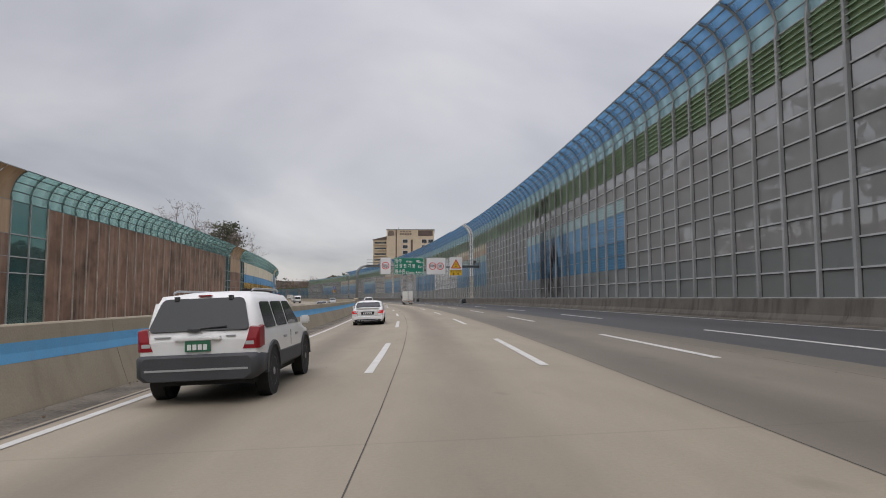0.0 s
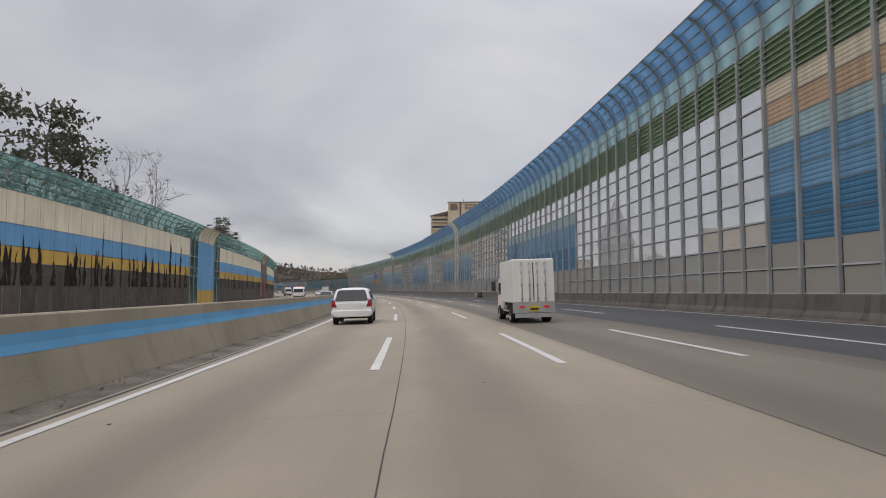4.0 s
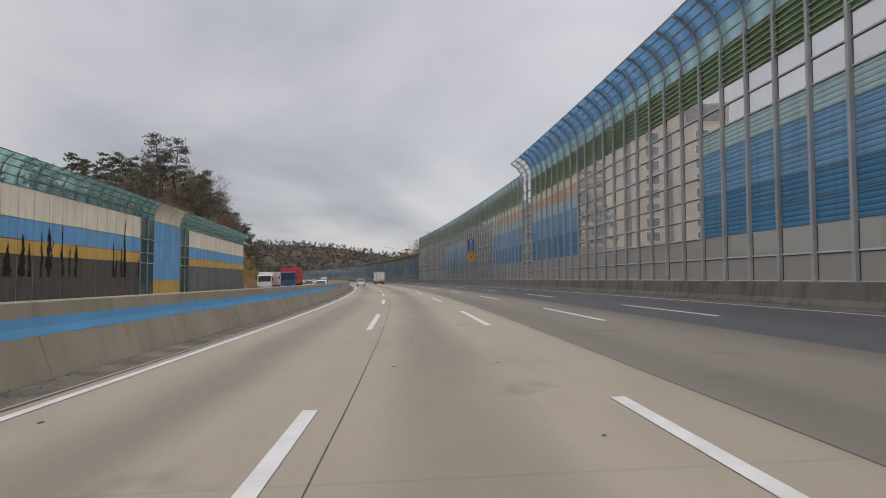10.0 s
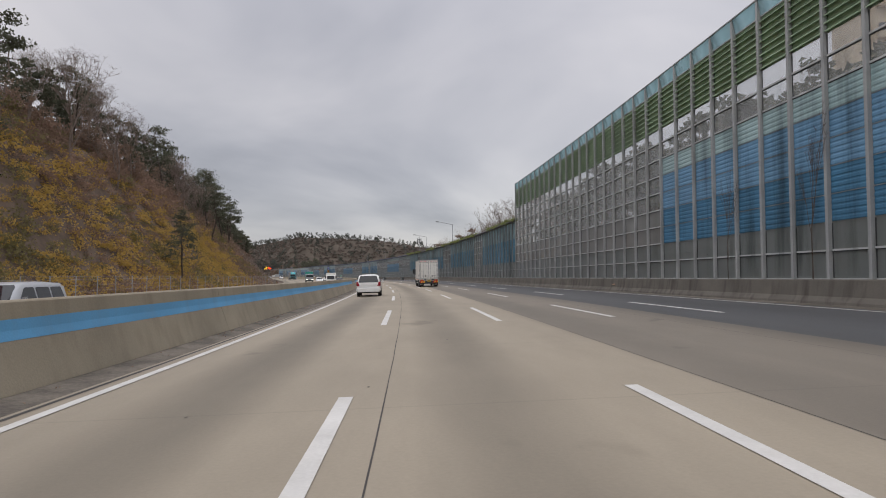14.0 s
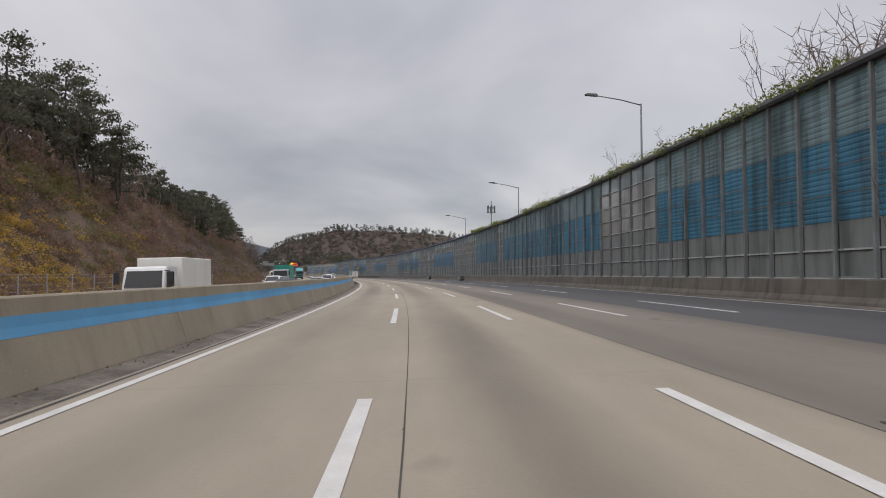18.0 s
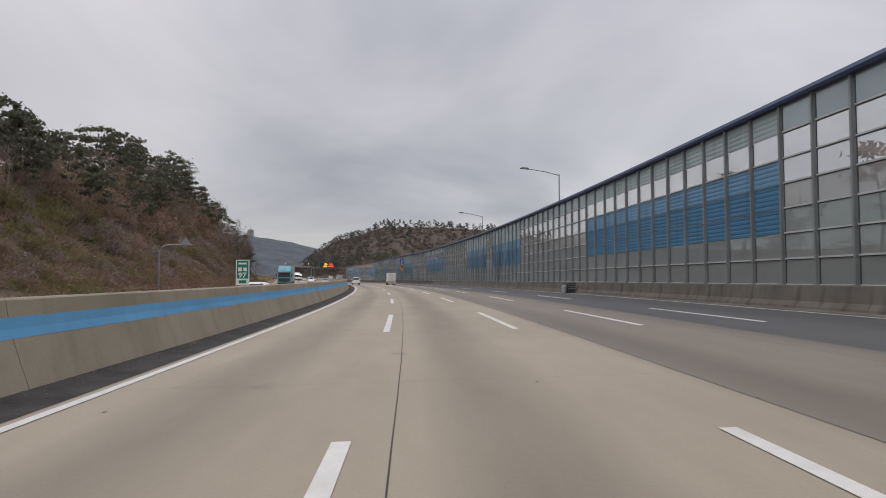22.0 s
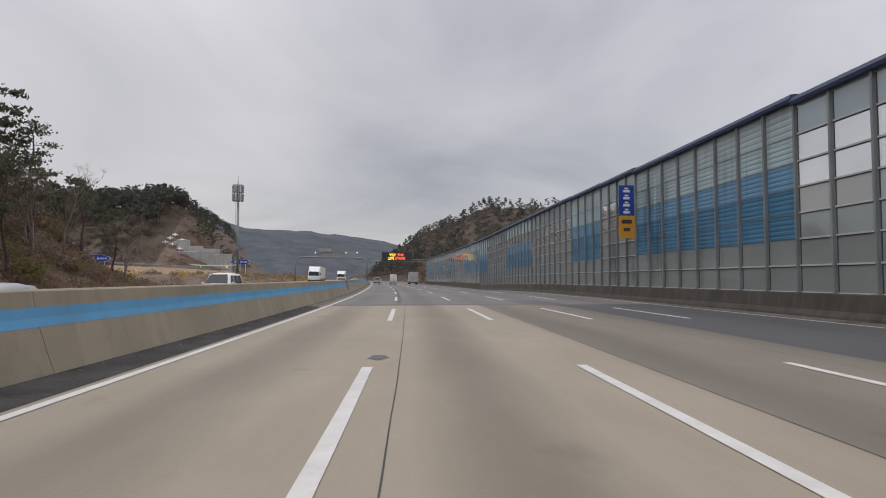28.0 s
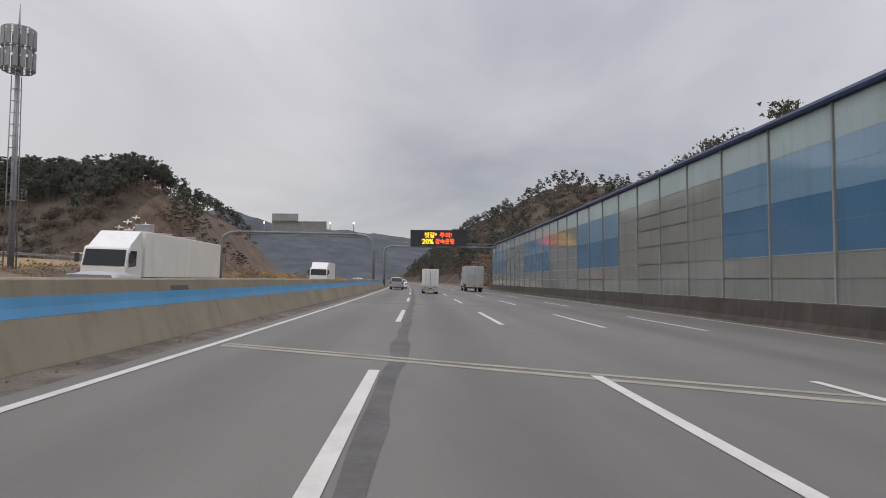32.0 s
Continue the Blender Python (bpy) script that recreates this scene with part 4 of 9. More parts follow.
E3 = [1.06, 2.0, 2.95, 4.1, 5.2, 6.1, 7.05, 8.38]
K3 = {
    "smooth": ["flat_smooth_grey", "flat_smooth_grey", "flat_smooth_blue", "flat_smooth_blue", "flat_smooth_sky", "flat_smooth_sky", "flat_smooth_pale"],
    "grey": ["flat_smooth_grey"] * 6 + ["flat_smooth_pale"],
}
for a, b, kind in ((820, 841, "smooth"), (841, 857, "grey"), (857, 869, "smooth"), (869, 881, "grey"), (881, 897, "smooth"), (897, 913, "grey"), (913, 929, "smooth")):
    top = thing("noise_wall", "noise wall of smooth blue and grey panels with a navy cap" if kind == "smooth" else "noise wall of plain grey panels with thin rails and a navy cap", "noise wall", kind="structure")
    n = max(1, round((b - a) / 3.9))
    w = round((b - a) / n - 0.16, 2)
    for i in range(n):
        bay_panels(top, a + (b - a) * (i + 0.5) / n, O_W, E3, K3[kind], w)
    for i in range(n + (b == 929)):
        part("post", cached("post3", lambda: h_post("post", 1.06, 8.4, None, M_COL["grey"], 0.05, 0.05)), top, road_pose(a + (b - a) * i / n, O_W - 0.04))
    part("cap", strip_mesh("cap", srange(a, b), [(15.57, 8.4), (15.53, 8.52), (15.62, 8.67), (15.95, 8.7), (16.06, 8.52), (16.03, 8.4)], [M_CAP], closed=True), top, label="navy rounded cap")

# the far side's wall
O_L = -24.7
EL = [0.3, 4.1, 5.15, 6.6, 8.75]
KL = {
    "colour": ["flat_sooty", "flat_ochre", "flat_sky", "flat_cream"],
    "brown": ["flat_brown"],
    "bluefull": ["flat_ochre"] + ["flat_sky"] * 3,
    "brownfull": ["flat_rust_red", "flat_dark_brown", "flat_dark_brown", "flat_brown"],
    "tanfull": ["flat_brown", "flat_brown", "flat_brown", "flat_tan"],
    "clean": ["flat_dim_grey", "flat_ochre", "flat_sky", "flat_cream"],
    "glass": ["pane_green"] * 4,
}
SECL = [(-50, 27, "brown"), (27, 31, "glass"), (31, 41, "tanfull"), (41, 45.4, "glass"), (45.4, 99, "brown"), (99, 103, "glass"), (103, 112, "tanfull"), (112, 116, "glass"), (116, 182, "colour"),
        (182, 186, "glass"), (186, 195.3, "bluefull"), (195.3, 199.3, "glass"), (199.3, 251.3, "colour"), (251.3, 255, "glass"), (255, 264, "brownfull"), (264, 268, "glass"), (268, 320.4, "colour"),
        (320.4, 324.5, "glass"), (324.5, 334, "bluefull"), (334, 338, "glass"), (338, 377, "clean")]
WALLL_WORDS = {
    "colour": "noise wall painted cream, blue and ochre with a sooty base and a curved green glass top",
    "tanfull": "tall weathered tan panel of the noise wall with a curved head",
    "clean": "noise wall painted cream, blue and ochre over a grey base with a curved glass top",
    "brown": "noise wall of weathered brown panels with a curved green glass top",
    "bluefull": "tall blue painted panel of the noise wall with a cream curved head",
    "brownfull": "tall rusty brown panel of the noise wall with a curved head",
    "glass": "green tinted glazed bays of the noise wall",
}
CURVE_L = arc(0.0, 8.75, 1.3, 1.95)
for a, b, kind in SECL:
    top = thing("opposite_noise_wall", WALLL_WORDS[kind], "noise wall", kind="structure")
    n = max(1, round((b - a) / 2.0))
    w = round((b - a) / n - 0.12, 2)
    for i in range(n):
        sm = a + (b - a) * (i + 0.5) / n
        bay_panels(top, sm, O_L, [0.3, 8.75] if kind == "brown" else [0.3, 2.3, 4.4, 6.6, 8.75] if kind == "bluefull" else EL, KL[kind], w, -1)
        p = road_pose(sm, O_L) @ Matrix.Rotation(math.pi, 4, "Z")
        if kind.endswith("full"):
            m = M_COL["cream" if kind == "bluefull" else "tan"]
            part("bent_panel", cached(("lfull", kind, w), lambda: bent_sheet("bent_panel", m, w, CURVE_L, 1)), top, p)
        else:
            part("bent_pane", cached(("lglass", w), lambda: bent_sheet("bent_pane", M_PANE_GREEN, w, CURVE_L, 4, M_ARCH)), top, p)
    for i in range(n + (b == 377)):
        pale = kind.startswith("brown")
        part("post", cached(("postl", pale), lambda: h_post("post", 0.3, 8.75, [(x + 0.1, z) for x, z in CURVE_L[1:]], M_POST_PALE if pale else M_POST, 0.06, 0.05, M_ARCH)), top, road_pose(a + (b - a) * i / n, O_L + (0.05 if kind in ("brown", "glass") else -0.055)) @ Matrix.Rotation(math.pi, 4, "Z"))

# ---- ground and hills ----
def smooth(x):
    x = min(max(x, 0.0), 1.0)
    return x * x * (3 - 2 * x)


def lump(s, o, cs, co, rs, ro, h):
    return h * math.exp(-((s - cs) / rs) ** 2 - ((o - co) / ro) ** 2)


CREST_S = (372, 385, 400, 425, 480, 520, 560, 600, 640, 680, 740, 775, 798)
CREST_H = (0, 12, 20, 25, 23, 19, 18, 17, 15, 20, 26, 22, 0)


def ground_z(s, o):
    z = -0.35
    if o < -26.5:
        h = float(np.interp(s, CREST_S, CREST_H, left=0, right=0))
        z += h * smooth((-27.0 - o) / 23.0) * (1 - 0.25 * smooth((-75 - o) / 90.0))
        if s < 372:
            z += 9.0 * smooth((-40 - o) / 60)
        z += 1.8 * smooth((-27 - o) / 8.0) * smooth((s - 790) / 20.0)
        z += 42 * smooth((-70 - o) / 48.0) * smooth((s - 1030) / 85.0) * (1 - smooth((s - 1280) / 200.0))
        z += lump(s, o, 1060, -112, 45, 26, 9)
    if o > 17:
        z += smooth((o - 18) / 16.0) * float(np.interp(s, (-80, -40, 90, 125, 330, 350, 425, 440, 520, 575, 600, 840, 858, 905, 1000), (4, 6, 6, 0, 0, 6, 7, 8, 8, 5, 3.6, 3.6, 5, 7, 8)))
        z += 40 * smooth((o - 20) / 62.0) * smooth((s - 985) / 130.0) * (1 - smooth((s - 1330) / 260.0)) * (1 - 0.35 * smooth((o - 150) / 160.0))
    if abs(o) > 30:
        z += 0.6 * noise.noise((s * 0.05, o * 0.05, 0.3)) + (0.8 if z > 3 else 0) * noise.noise((s * 0.16, o * 0.16, 4.0))
    return z


def ground_mesh():
    sl = srange(-160, 1700, 10)
    ol = [-700, -560, -450, -380, -330, -290, -255, -225, -200, -180, -160, -145, -130, -118, -106, -95, -85, -76, -68, -61, -55, -50, -45.5, -41.5, -38, -35, -32, -29.5, -27.5, -26, -24.9,
          -14, -5, 5, 15.9, 17, 18.5, 21, 24, 28, 33, 39, 46, 54, 63, 73, 84, 96, 110, 126, 144, 165, 190, 220, 260, 310, 380, 470, 600]
    verts, faces, floor_kind = [], [], []
    for s in sl:
        for o in ol:
            verts.append(tuple(W(s, o, ground_z(s, o))))
    n = len(ol)
    for i in range(len(sl) - 1):
        for j in range(n - 1):
            a = i * n + j
            faces.append((a, a + 1, a + n + 1, a + n))
            floor_kind.append(1 if (sl[i] > 955 and ol[j] > 20) or (sl[i] > 1000 and ol[j] < -112) else 0)
    base = len(verts)
    rings = (600, 1500, 3000, 4600)
    verts.append((-200.0, 600.0, -3.0))
    for r in rings:
        for k in range(48):
            verts.append((-200 + r * math.cos(2 * math.pi * k / 48), 600 + r * math.sin(2 * math.pi * k / 48), -3.0))
    for k in range(48):
        faces.append((base, base + 1 + k, base + 1 + (k + 1) % 48))
        for q in range(len(rings) - 1):
            a = base + 1 + q * 48
            faces.append((a + k, a + 48 + k, a + 48 + (k + 1) % 48, a + (k + 1) % 48))
    me = bpy.data.meshes.new("ground")
    me.from_pydata(verts, [], faces)
    me.materials.append(M_SLOPE)
    me.materials.append(M_WOODFLOOR)
    me.polygons.foreach_set("material_index", floor_kind + [0] * (len(faces) - len(floor_kind)))
    me.polygons.foreach_set("use_smooth", [True] * len(me.polygons))
    return me


ground = tagged(new("ground", ground_mesh()), "dry brown ground rising into brushy wooded slopes", "ground", kind="structure")

# ---- trees: variants as plain arrays, used singly or gathered into woods ----
rng = random.Random(7)


class Soup:
    """Loose triangles and quads of one material."""

    def __init__(self):
        self.v, self.f = [], []

    def leaf(self, c, size):
        a, b = rng.uniform(0, 6.283), math.acos(rng.uniform(-1, 1))
        u = Vector((math.sin(b) * math.cos(a), math.sin(b) * math.sin(a), math.cos(b)))
        w = u.orthogonal().normalized()
        t = u.cross(w)
        k = len(self.v)
        s = size * rng.uniform(0.6, 1.3)
        self.v += [tuple(c + w * s), tuple(c - w * s * 0.5 + t * s * 0.7), tuple(c - w * s * 0.5 - t * s * 0.7)]
        self.f.append((k, k + 1, k + 2))

    def bar(self, p, q, r0, r1, sides=3):
        d = (q - p).normalized()
        a = d.orthogonal().normalized()
        b = d.cross(a)
        k = len(self.v)
        for c, r in ((p, r0), (q, r1)):
            for i in range(sides):
                x = 2 * math.pi * i / sides
                self.v.append(tuple(c + a * (r * math.cos(x)) + b * (r * math.sin(x))))
        for i in range(sides):
            j = (i + 1) % sides
            self.f.append((k + i, k + j, k + sides + j, k + sides + i))

    def mesh(self, name, m):
        me = bpy.data.meshes.new(name)
        me.from_pydata(self.v, [], self.f)
        me.materials.append(m)
        return me


def grow(wood, p, d, length, r, depth, tips, spread=0.6, up=0.15, kids=(2, 3)):
    q = p + d * length * 0.5 + Vector((rng.uniform(-1, 1), rng.uniform(-1, 1), 0)) * length * 0.06
    e = q + (d + Vector((0, 0, up))).normalized() * length * 0.5
    sides = 5 if depth > 3 else 3
    wood.bar(p, q, r, r * 0.85, sides)
    wood.bar(q, e, r * 0.85, r * 0.66, sides)
    if depth == 0:
        tips.append(e)
        return
    for i in range(rng.randint(*kids) + (1 if depth > 3 else 0)):
        a = rng.uniform(0, 6.283)
        t = d.orthogonal().normalized()
        n = (d + (t * math.cos(a) + d.cross(t) * math.sin(a)) * spread * rng.uniform(0.6, 1.3) + Vector((0, 0, up))).normalized()
        grow(wood, q if rng.random() < 0.3 else e, n, length * rng.uniform(0.62, 0.82), r * 0.6, depth - 1, tips, spread, up, kids)


def bare_tree(h, depth=5, thick=0.014, twigs=2, twig=0.014):
    wood, tips = Soup(), []
    grow(wood, Vector((0, 0, -0.4)), Vector((rng.uniform(-.08, .08), rng.uniform(-.08, .08), 1)).normalized(), h * 0.30, h * thick, depth, tips, 0.62, 0.22)
    for t in tips:
        for _ in range(twigs):
            wood.bar(t, t + Vector((rng.uniform(-1, 1), rng.uniform(-1, 1), rng.uniform(0, 1))) * h * 0.05, twig, twig * 0.45)
    return wood, Soup()


def oak_tree(h, depth=4, leaves=10, size=0.16):
    wood, tips = Soup(), []
    leaf = Soup()
    grow(wood, Vector((0, 0, -0.4)), Vector((rng.uniform(-.1, .1), rng.uniform(-.1, .1), 1)).normalized(), h * 0.30, h * 0.015, depth, tips, 0.65, 0.18)
    for t in tips:
        for _ in range(leaves):
            leaf.leaf(t + Vector([rng.gauss(0, h * 0.045) for _ in range(3)]), size)
    return wood, leaf


def pine_tree(h, pads=16, per=70, size=0.2):
    """Red pine: bare crooked stem, flat layered crown in the upper half."""
    wood, leaf = Soup(), Soup()
    pts = [Vector((0, 0, -0.4))]
    for i in range(1, 7):
        pts.append(Vector((pts[-1].x + rng.uniform(-.04, .04) * h, pts[-1].y + rng.uniform(-.04, .04) * h, h * i / 6)))
    for i, (p, q) in enumerate(zip(pts, pts[1:])):
        wood.bar(p, q, h * 0.018 * (1 - i / 7), h * 0.018 * (1 - (i + 1) / 7), 6)
    for k in range(pads):
        f = 0.42 + 0.58 * (k + rng.random()) / pads
        i = min(int(f * 6), 5)
        base = pts[i].lerp(pts[i + 1], f * 6 - i)
        a = rng.uniform(0, 6.283)
        reach = h * (0.30 * (1.08 - f) + 0.05) * rng.uniform(0.6, 1.2)
        c = base + Vector((math.cos(a) * reach, math.sin(a) * reach, h * rng.uniform(0.0, 0.05)))
        wood.bar(base, c, 0.05, 0.02)
        rx = h * rng.uniform(0.07, 0.12)
        for _ in range(per):
            u = Vector((rng.gauss(0, 0.5), rng.gauss(0, 0.5), rng.gauss(0, 0.5)))
            leaf.leaf(c + Vector((u.x * rx, u.y * rx, u.z * rx * 0.38)), size)
    return wood, leaf


def shrub(r, n, size):
    leaf = Soup()
    for _ in range(n):
        u = Vector((rng.gauss(0, 1), rng.gauss(0, 1), rng.gauss(0, 1))).normalized() * r * rng.uniform(0.35, 1.0)
        leaf.leaf(Vector((u.x, u.y, abs(u.z) * 0.75 - 0.1)), size)
    return leaf


def gather(name, label, category, items, m):
    """Many soups at many poses in one mesh: woods and brush that nobody could count."""
    vs, fs, base = [], [], 0
    arrays = {}
    for soup, mtx in items:
        if id(soup) not in arrays:
            arrays[id(soup)] = (np.array(soup.v), soup.f)
        v, f = arrays[id(soup)]
        a = np.array(mtx)
        vs.append(v @ a[:3, :3].T + a[:3, 3])
        fs += [tuple(i + base for i in face) for face in f]
        base += len(v)
    me = bpy.data.meshes.new(name)
    me.from_pydata(np.concatenate(vs).tolist(), [], fs)
    me.materials.append(m)
    return tagged(new(name, me), label, category, kind="stuff")


def foot(s, o, sink=0.0):
    return W(s, o, ground_z(s, o) - sink)


def stand(s, o, scale=1.0, sink=0.0):
    return Matrix.Translation(foot(s, o, sink)) @ Matrix.Rotation(rng.uniform(0, 6.283), 4, "Z") @ Matrix.Scale(scale, 4)


BARE = [bare_tree(11, 5) for _ in range(3)]
BARE_LOW = [bare_tree(9, 4) for _ in range(3)]
OAK = [oak_tree(9, 4, 7) for _ in range(3)]
OAK_LOW = [oak_tree(8, 3, 13, 0.19) for _ in range(3)]
PINE = [pine_tree(11, 18, 80, 0.17) for _ in range(4)]
PINE_LOW = [pine_tree(10, 11, 24, 0.36) for _ in range(3)]
PINE_FAR = [pine_tree(10, 10, 12, 0.6) for _ in range(4)]
ROUND_FAR = [shrub(3.4, 75, 0.62) for _ in range(4)]
BUSH = [shrub(1.15, 68, 0.135) for _ in range(4)]
SCRUB = [shrub(1.7, 170, 0.15) for _ in range(4)]
CANOPY = [shrub(2.7, 420, 0.19) for _ in range(4)]
BUSH_BIG = [shrub(2.0, 140, 0.17) for _ in range(3)]


seed_kept = rng.getstate()
BARE_FINE = [bare_tree(11, 5, 0.013, 5, 0.009) for _ in range(3)]
rng.setstate(seed_kept)


def single(kind, word, label, category, s, o, scale=1.0, group=""):
    """One tree of its own: stem and crown."""
    wood, leaf = kind
    base = thing(word, label, category, group, m=stand(s, o, scale))
    part("trunk", cached(("wood", id(wood)), lambda: wood.mesh("trunk", M_BARK if leaf.v else M_TWIG)), base)
    if leaf.v:
        part("crown", cached(("leaf", id(leaf)), lambda: leaf.mesh("crown", M_PINE if word == "pine_tree" else M_OAK)), base)
    return base


L_BARE, L_PINE, L_OAK = "bare grey-brown deciduous tree with fine twigs", "dark green pine tree with a layered crown", "small tree with withered brown leaves"
for _ in range(4):
    rng.choice(BARE), rng.uniform(0, 6.283)
# bare trees and pines behind the far side's wall
for s, o, sc in ((140, -34, 1.95), (132, -37, 1.45), (184, -33, 1.95), (150, -38, 1.6)):
    single(rng.choice(BARE_FINE), "bare_tree", L_BARE, "tree", s, o, sc, "trees behind the far wall")
for s, o, sc in ((156, -34.5, 1.85), (167, -34.5, 1.95), (176, -36, 1.8)):
    single(rng.choice(PINE), "pine_tree", L_PINE, "tree", s, o, sc, "trees behind the far wall")
nest_tree = single(BARE_FINE[0], "bare_tree", L_BARE, "tree", 120.3, -34.2, 1.9, "trees behind the far wall")
nest = Soup()
for _ in range(160):
    c = Vector((rng.gauss(0, 0.16), rng.gauss(0, 0.16), rng.gauss(0, 0.10)))
    nest.bar(c, c + Vector((rng.uniform(-.3, .3), rng.uniform(-.3, .3), rng.uniform(-.08, .08))), 0.012, 0.008)
part("nest", nest.mesh("nest", M_BARK), nest_tree, Matrix.Translation(W(120.3, -34.0, 16.9)) @ Matrix.Scale(1.5, 4), "dark twig nest high in the branches")["kind"] = "stuff"
# skyline of the near left hill
for k in range(26):
    s = 384 + 8.0 * k + rng.uniform(-2, 2)
    single(rng.choice(BARE), "bare_tree", L_BARE, "tree", s, rng.uniform(-54, -42), rng.uniform(0.8, 1.15), "trees on the hill")
for k in range(44):
    s = rng.uniform(505, 640) if k < 26 else rng.uniform(395, 775)
    single(rng.choice(PINE), "pine_tree", L_PINE, "tree", s, rng.uniform(-58, -38), rng.uniform(0.75, 1.1) * (0.55 if 560 < s < 690 else 1.45 if 490 < s < 560 else 1.0), "trees on the hill")
for k in range(20):
    s = 610 + 8.2 * k
    single(rng.choice(BARE), "bare_tree", L_BARE, "tree", s, rng.uniform(-52, -33), rng.uniform(0.7, 1.05) * (0.6 if s < 690 else 1.0), "trees on the hill")
for s, o, sc in ((770, -33, 0.9), (776, -36, 1.0), (782, -34, 0.8), (766, -40, 1.0), (452, -31, 0.75), (459, -33, 0.85), (757, -33, 1.0), (763, -31, 0.9), (788, -33, 0.75)):
    single(rng.choice(PINE), "pine_tree", L_PINE, "tree", s, o, sc, "trees on the hill")
for s, o, sc in ((728, -34, 1.0), (735, -32, 1.05), (743, -35, 1.1), (751, -33, 1.05), (760, -36, 1.1), (768, -32, 1.0), (778, -34, 1.0), (786, -31, 0.8)):
    single(rng.choice(BARE_FINE), "bare_tree", L_BARE, "tree", s, o, sc, "trees on the hill")
for s, o, sc in ((440, -42, 1.35), (447, -45, 1.4), (453, -41, 1.3), (460, -46, 1.35), (468, -44, 1.2), (500, -43, 1.3), (506, -45, 1.35), (512, -42, 1.15)):
    single(rng.choice(BARE_FINE), "bare_tree", L_BARE, "tree", s, o, sc, "trees on the hill")
kept = rng.getstate()
for k in range(16):
    s = 374 + 3.2 * k
    single(rng.choice(OAK if k % 3 else PINE), "pine_tree" if k % 3 == 0 else "oak_tree", L_PINE if k % 3 == 0 else L_OAK, "tree", s, rng.uniform(-52, -36), rng.uniform(1.15, 1.5), "trees on the hill")
rng.setstate(kept)
# behind the right-hand wall
for s, o, sc in ((437, 22, 1.3), (446, 23, 1.45), (455, 24, 1.5), (463, 22, 1.4), (470, 24, 1.45), (480, 23, 1.3), (490, 24, 1.3), (503, 23, 1.15), (514, 24, 1.1), (524, 22, 1.05), (532, 23, 1.1), (541, 24, 1.05), (552, 25, 1.1), (394, 24, 1.0), (404, 22, 1.0), (412, 25, 1.05), (424, 24, 0.9), (372, 24, 0.95), (356, 25, 0.9)):
    single(rng.choice(BARE), "bare_tree", L_BARE, "tree", s, o, sc, "trees behind the noise wall")
for s, o, sc in ((601, 23, 0.55), (641, 24, 0.6), (655, 22, 0.55), (664, 23, 0.6), (700, 24, 0.55), (752, 23, 0.6), (768, 24, 0.6)):
    single(BARE_FINE[int(s) % 3], "bare_tree", L_BARE, "tree", s, o, sc, "trees behind the noise wall")
for s, o, sc in ((474, 26, 0.8), (508, 25, 0.75), (535, 26, 0.7), (418, 27, 1.0), (430, 26, 0.9), (846, 24, 1.02), (851, 26, 1.1), (856, 24, 1.05), (863, 25, 1.08), (869, 26, 1.02), (882, 30, 0.95), (891, 28, 0.9), (899, 31, 0.9), (864, 33, 1.0), (879, 35, 1.0)):
    single(rng.choice(PINE), "pine_tree", L_PINE, "tree", s, o, sc, "trees behind the noise wall")
for s, o, sc in ((905, 27, 1.1), (912, 24, 1.0), (935, 22, 0.9), (944, 20, 0.85), (952, 22, 1.0), (962, 20, 0.9)):
    single(rng.choice(BARE), "bare_tree", L_BARE, "tree", s, o, sc, "trees behind the noise wall")

woods_pine, wood_stems, woods_oak, woods_bare, brush, olive, yellow = [], [], [], [], [], [], []
for _ in range(1500):
    s = rng.uniform(376, 790)
    o = (-44 if s < 600 else -38) - abs(rng.gauss(0, 24))
    if ground_z(s, o) < 3:
        continue
    k = rng.random()
    pine_share = 0.55 if 500 < s < 650 else 0.25
    if k < pine_share:
        w, l = rng.choice(PINE_LOW)
        m = stand(s, o, rng.uniform(0.7, 1.05))
        woods_pine.append((l, m))
    elif k < pine_share + 0.30:
        w, l = rng.choice(OAK_LOW)
        m = stand(s, o, rng.uniform(0.6, 0.95))
        woods_oak.append((l, m))
    elif k > 0.97:
        w, l = rng.choice(BARE_LOW)
        m = stand(s, o, rng.uniform(0.7, 1.05))
    else:
        brush.append((rng.choice(BUSH_BIG), stand(s, o, rng.uniform(1.2, 2.2))))
        continue
    if len(woods_pine) % 2:
        wood_stems.append((w, m))
for _ in range(4200):
    s, o = rng.uniform(374, 795), -27.8 - abs(rng.gauss(0, 11))
    soup = rng.choice(BUSH if o > -40 else BUSH_BIG)
    k = noise.noise((s * 0.035, o * 0.09, 2.0)) + rng.uniform(-0.25, 0.25)
    m = stand(s, o, rng.uniform(0.7, 1.5), 0.1)
    near_base = smooth((o + 46) / 14)
    if s < 520 and k + 0.75 * near_base > 0.45:
        yellow.append((soup, m))
    elif k > 0.16:
        olive.append((soup, m))
    else:
        brush.append((soup, m))
for _ in range(1100):
    s, o = rng.uniform(425, 570), rng.uniform(-45, -27.6)
    k = rng.random() + 0.5 * noise.noise((s * 0.06, o * 0.12, 7.0)) + (0.25 if s < 520 else -0.3)
    (yellow if k > 0.45 else brush).append((rng.choice(BUSH), stand(s, o, rng.uniform(0.7, 1.5), 0.1)))
for _ in range(300):
    s, o = rng.uniform(790, 1010), -28 - abs(rng.gauss(0, 12))
    (yellow if rng.random() < 0.25 else olive if rng.random() < 0.5 else brush).append((rng.choice(BUSH), stand(s, o, rng.uniform(0.6, 1.5), 0.1)))
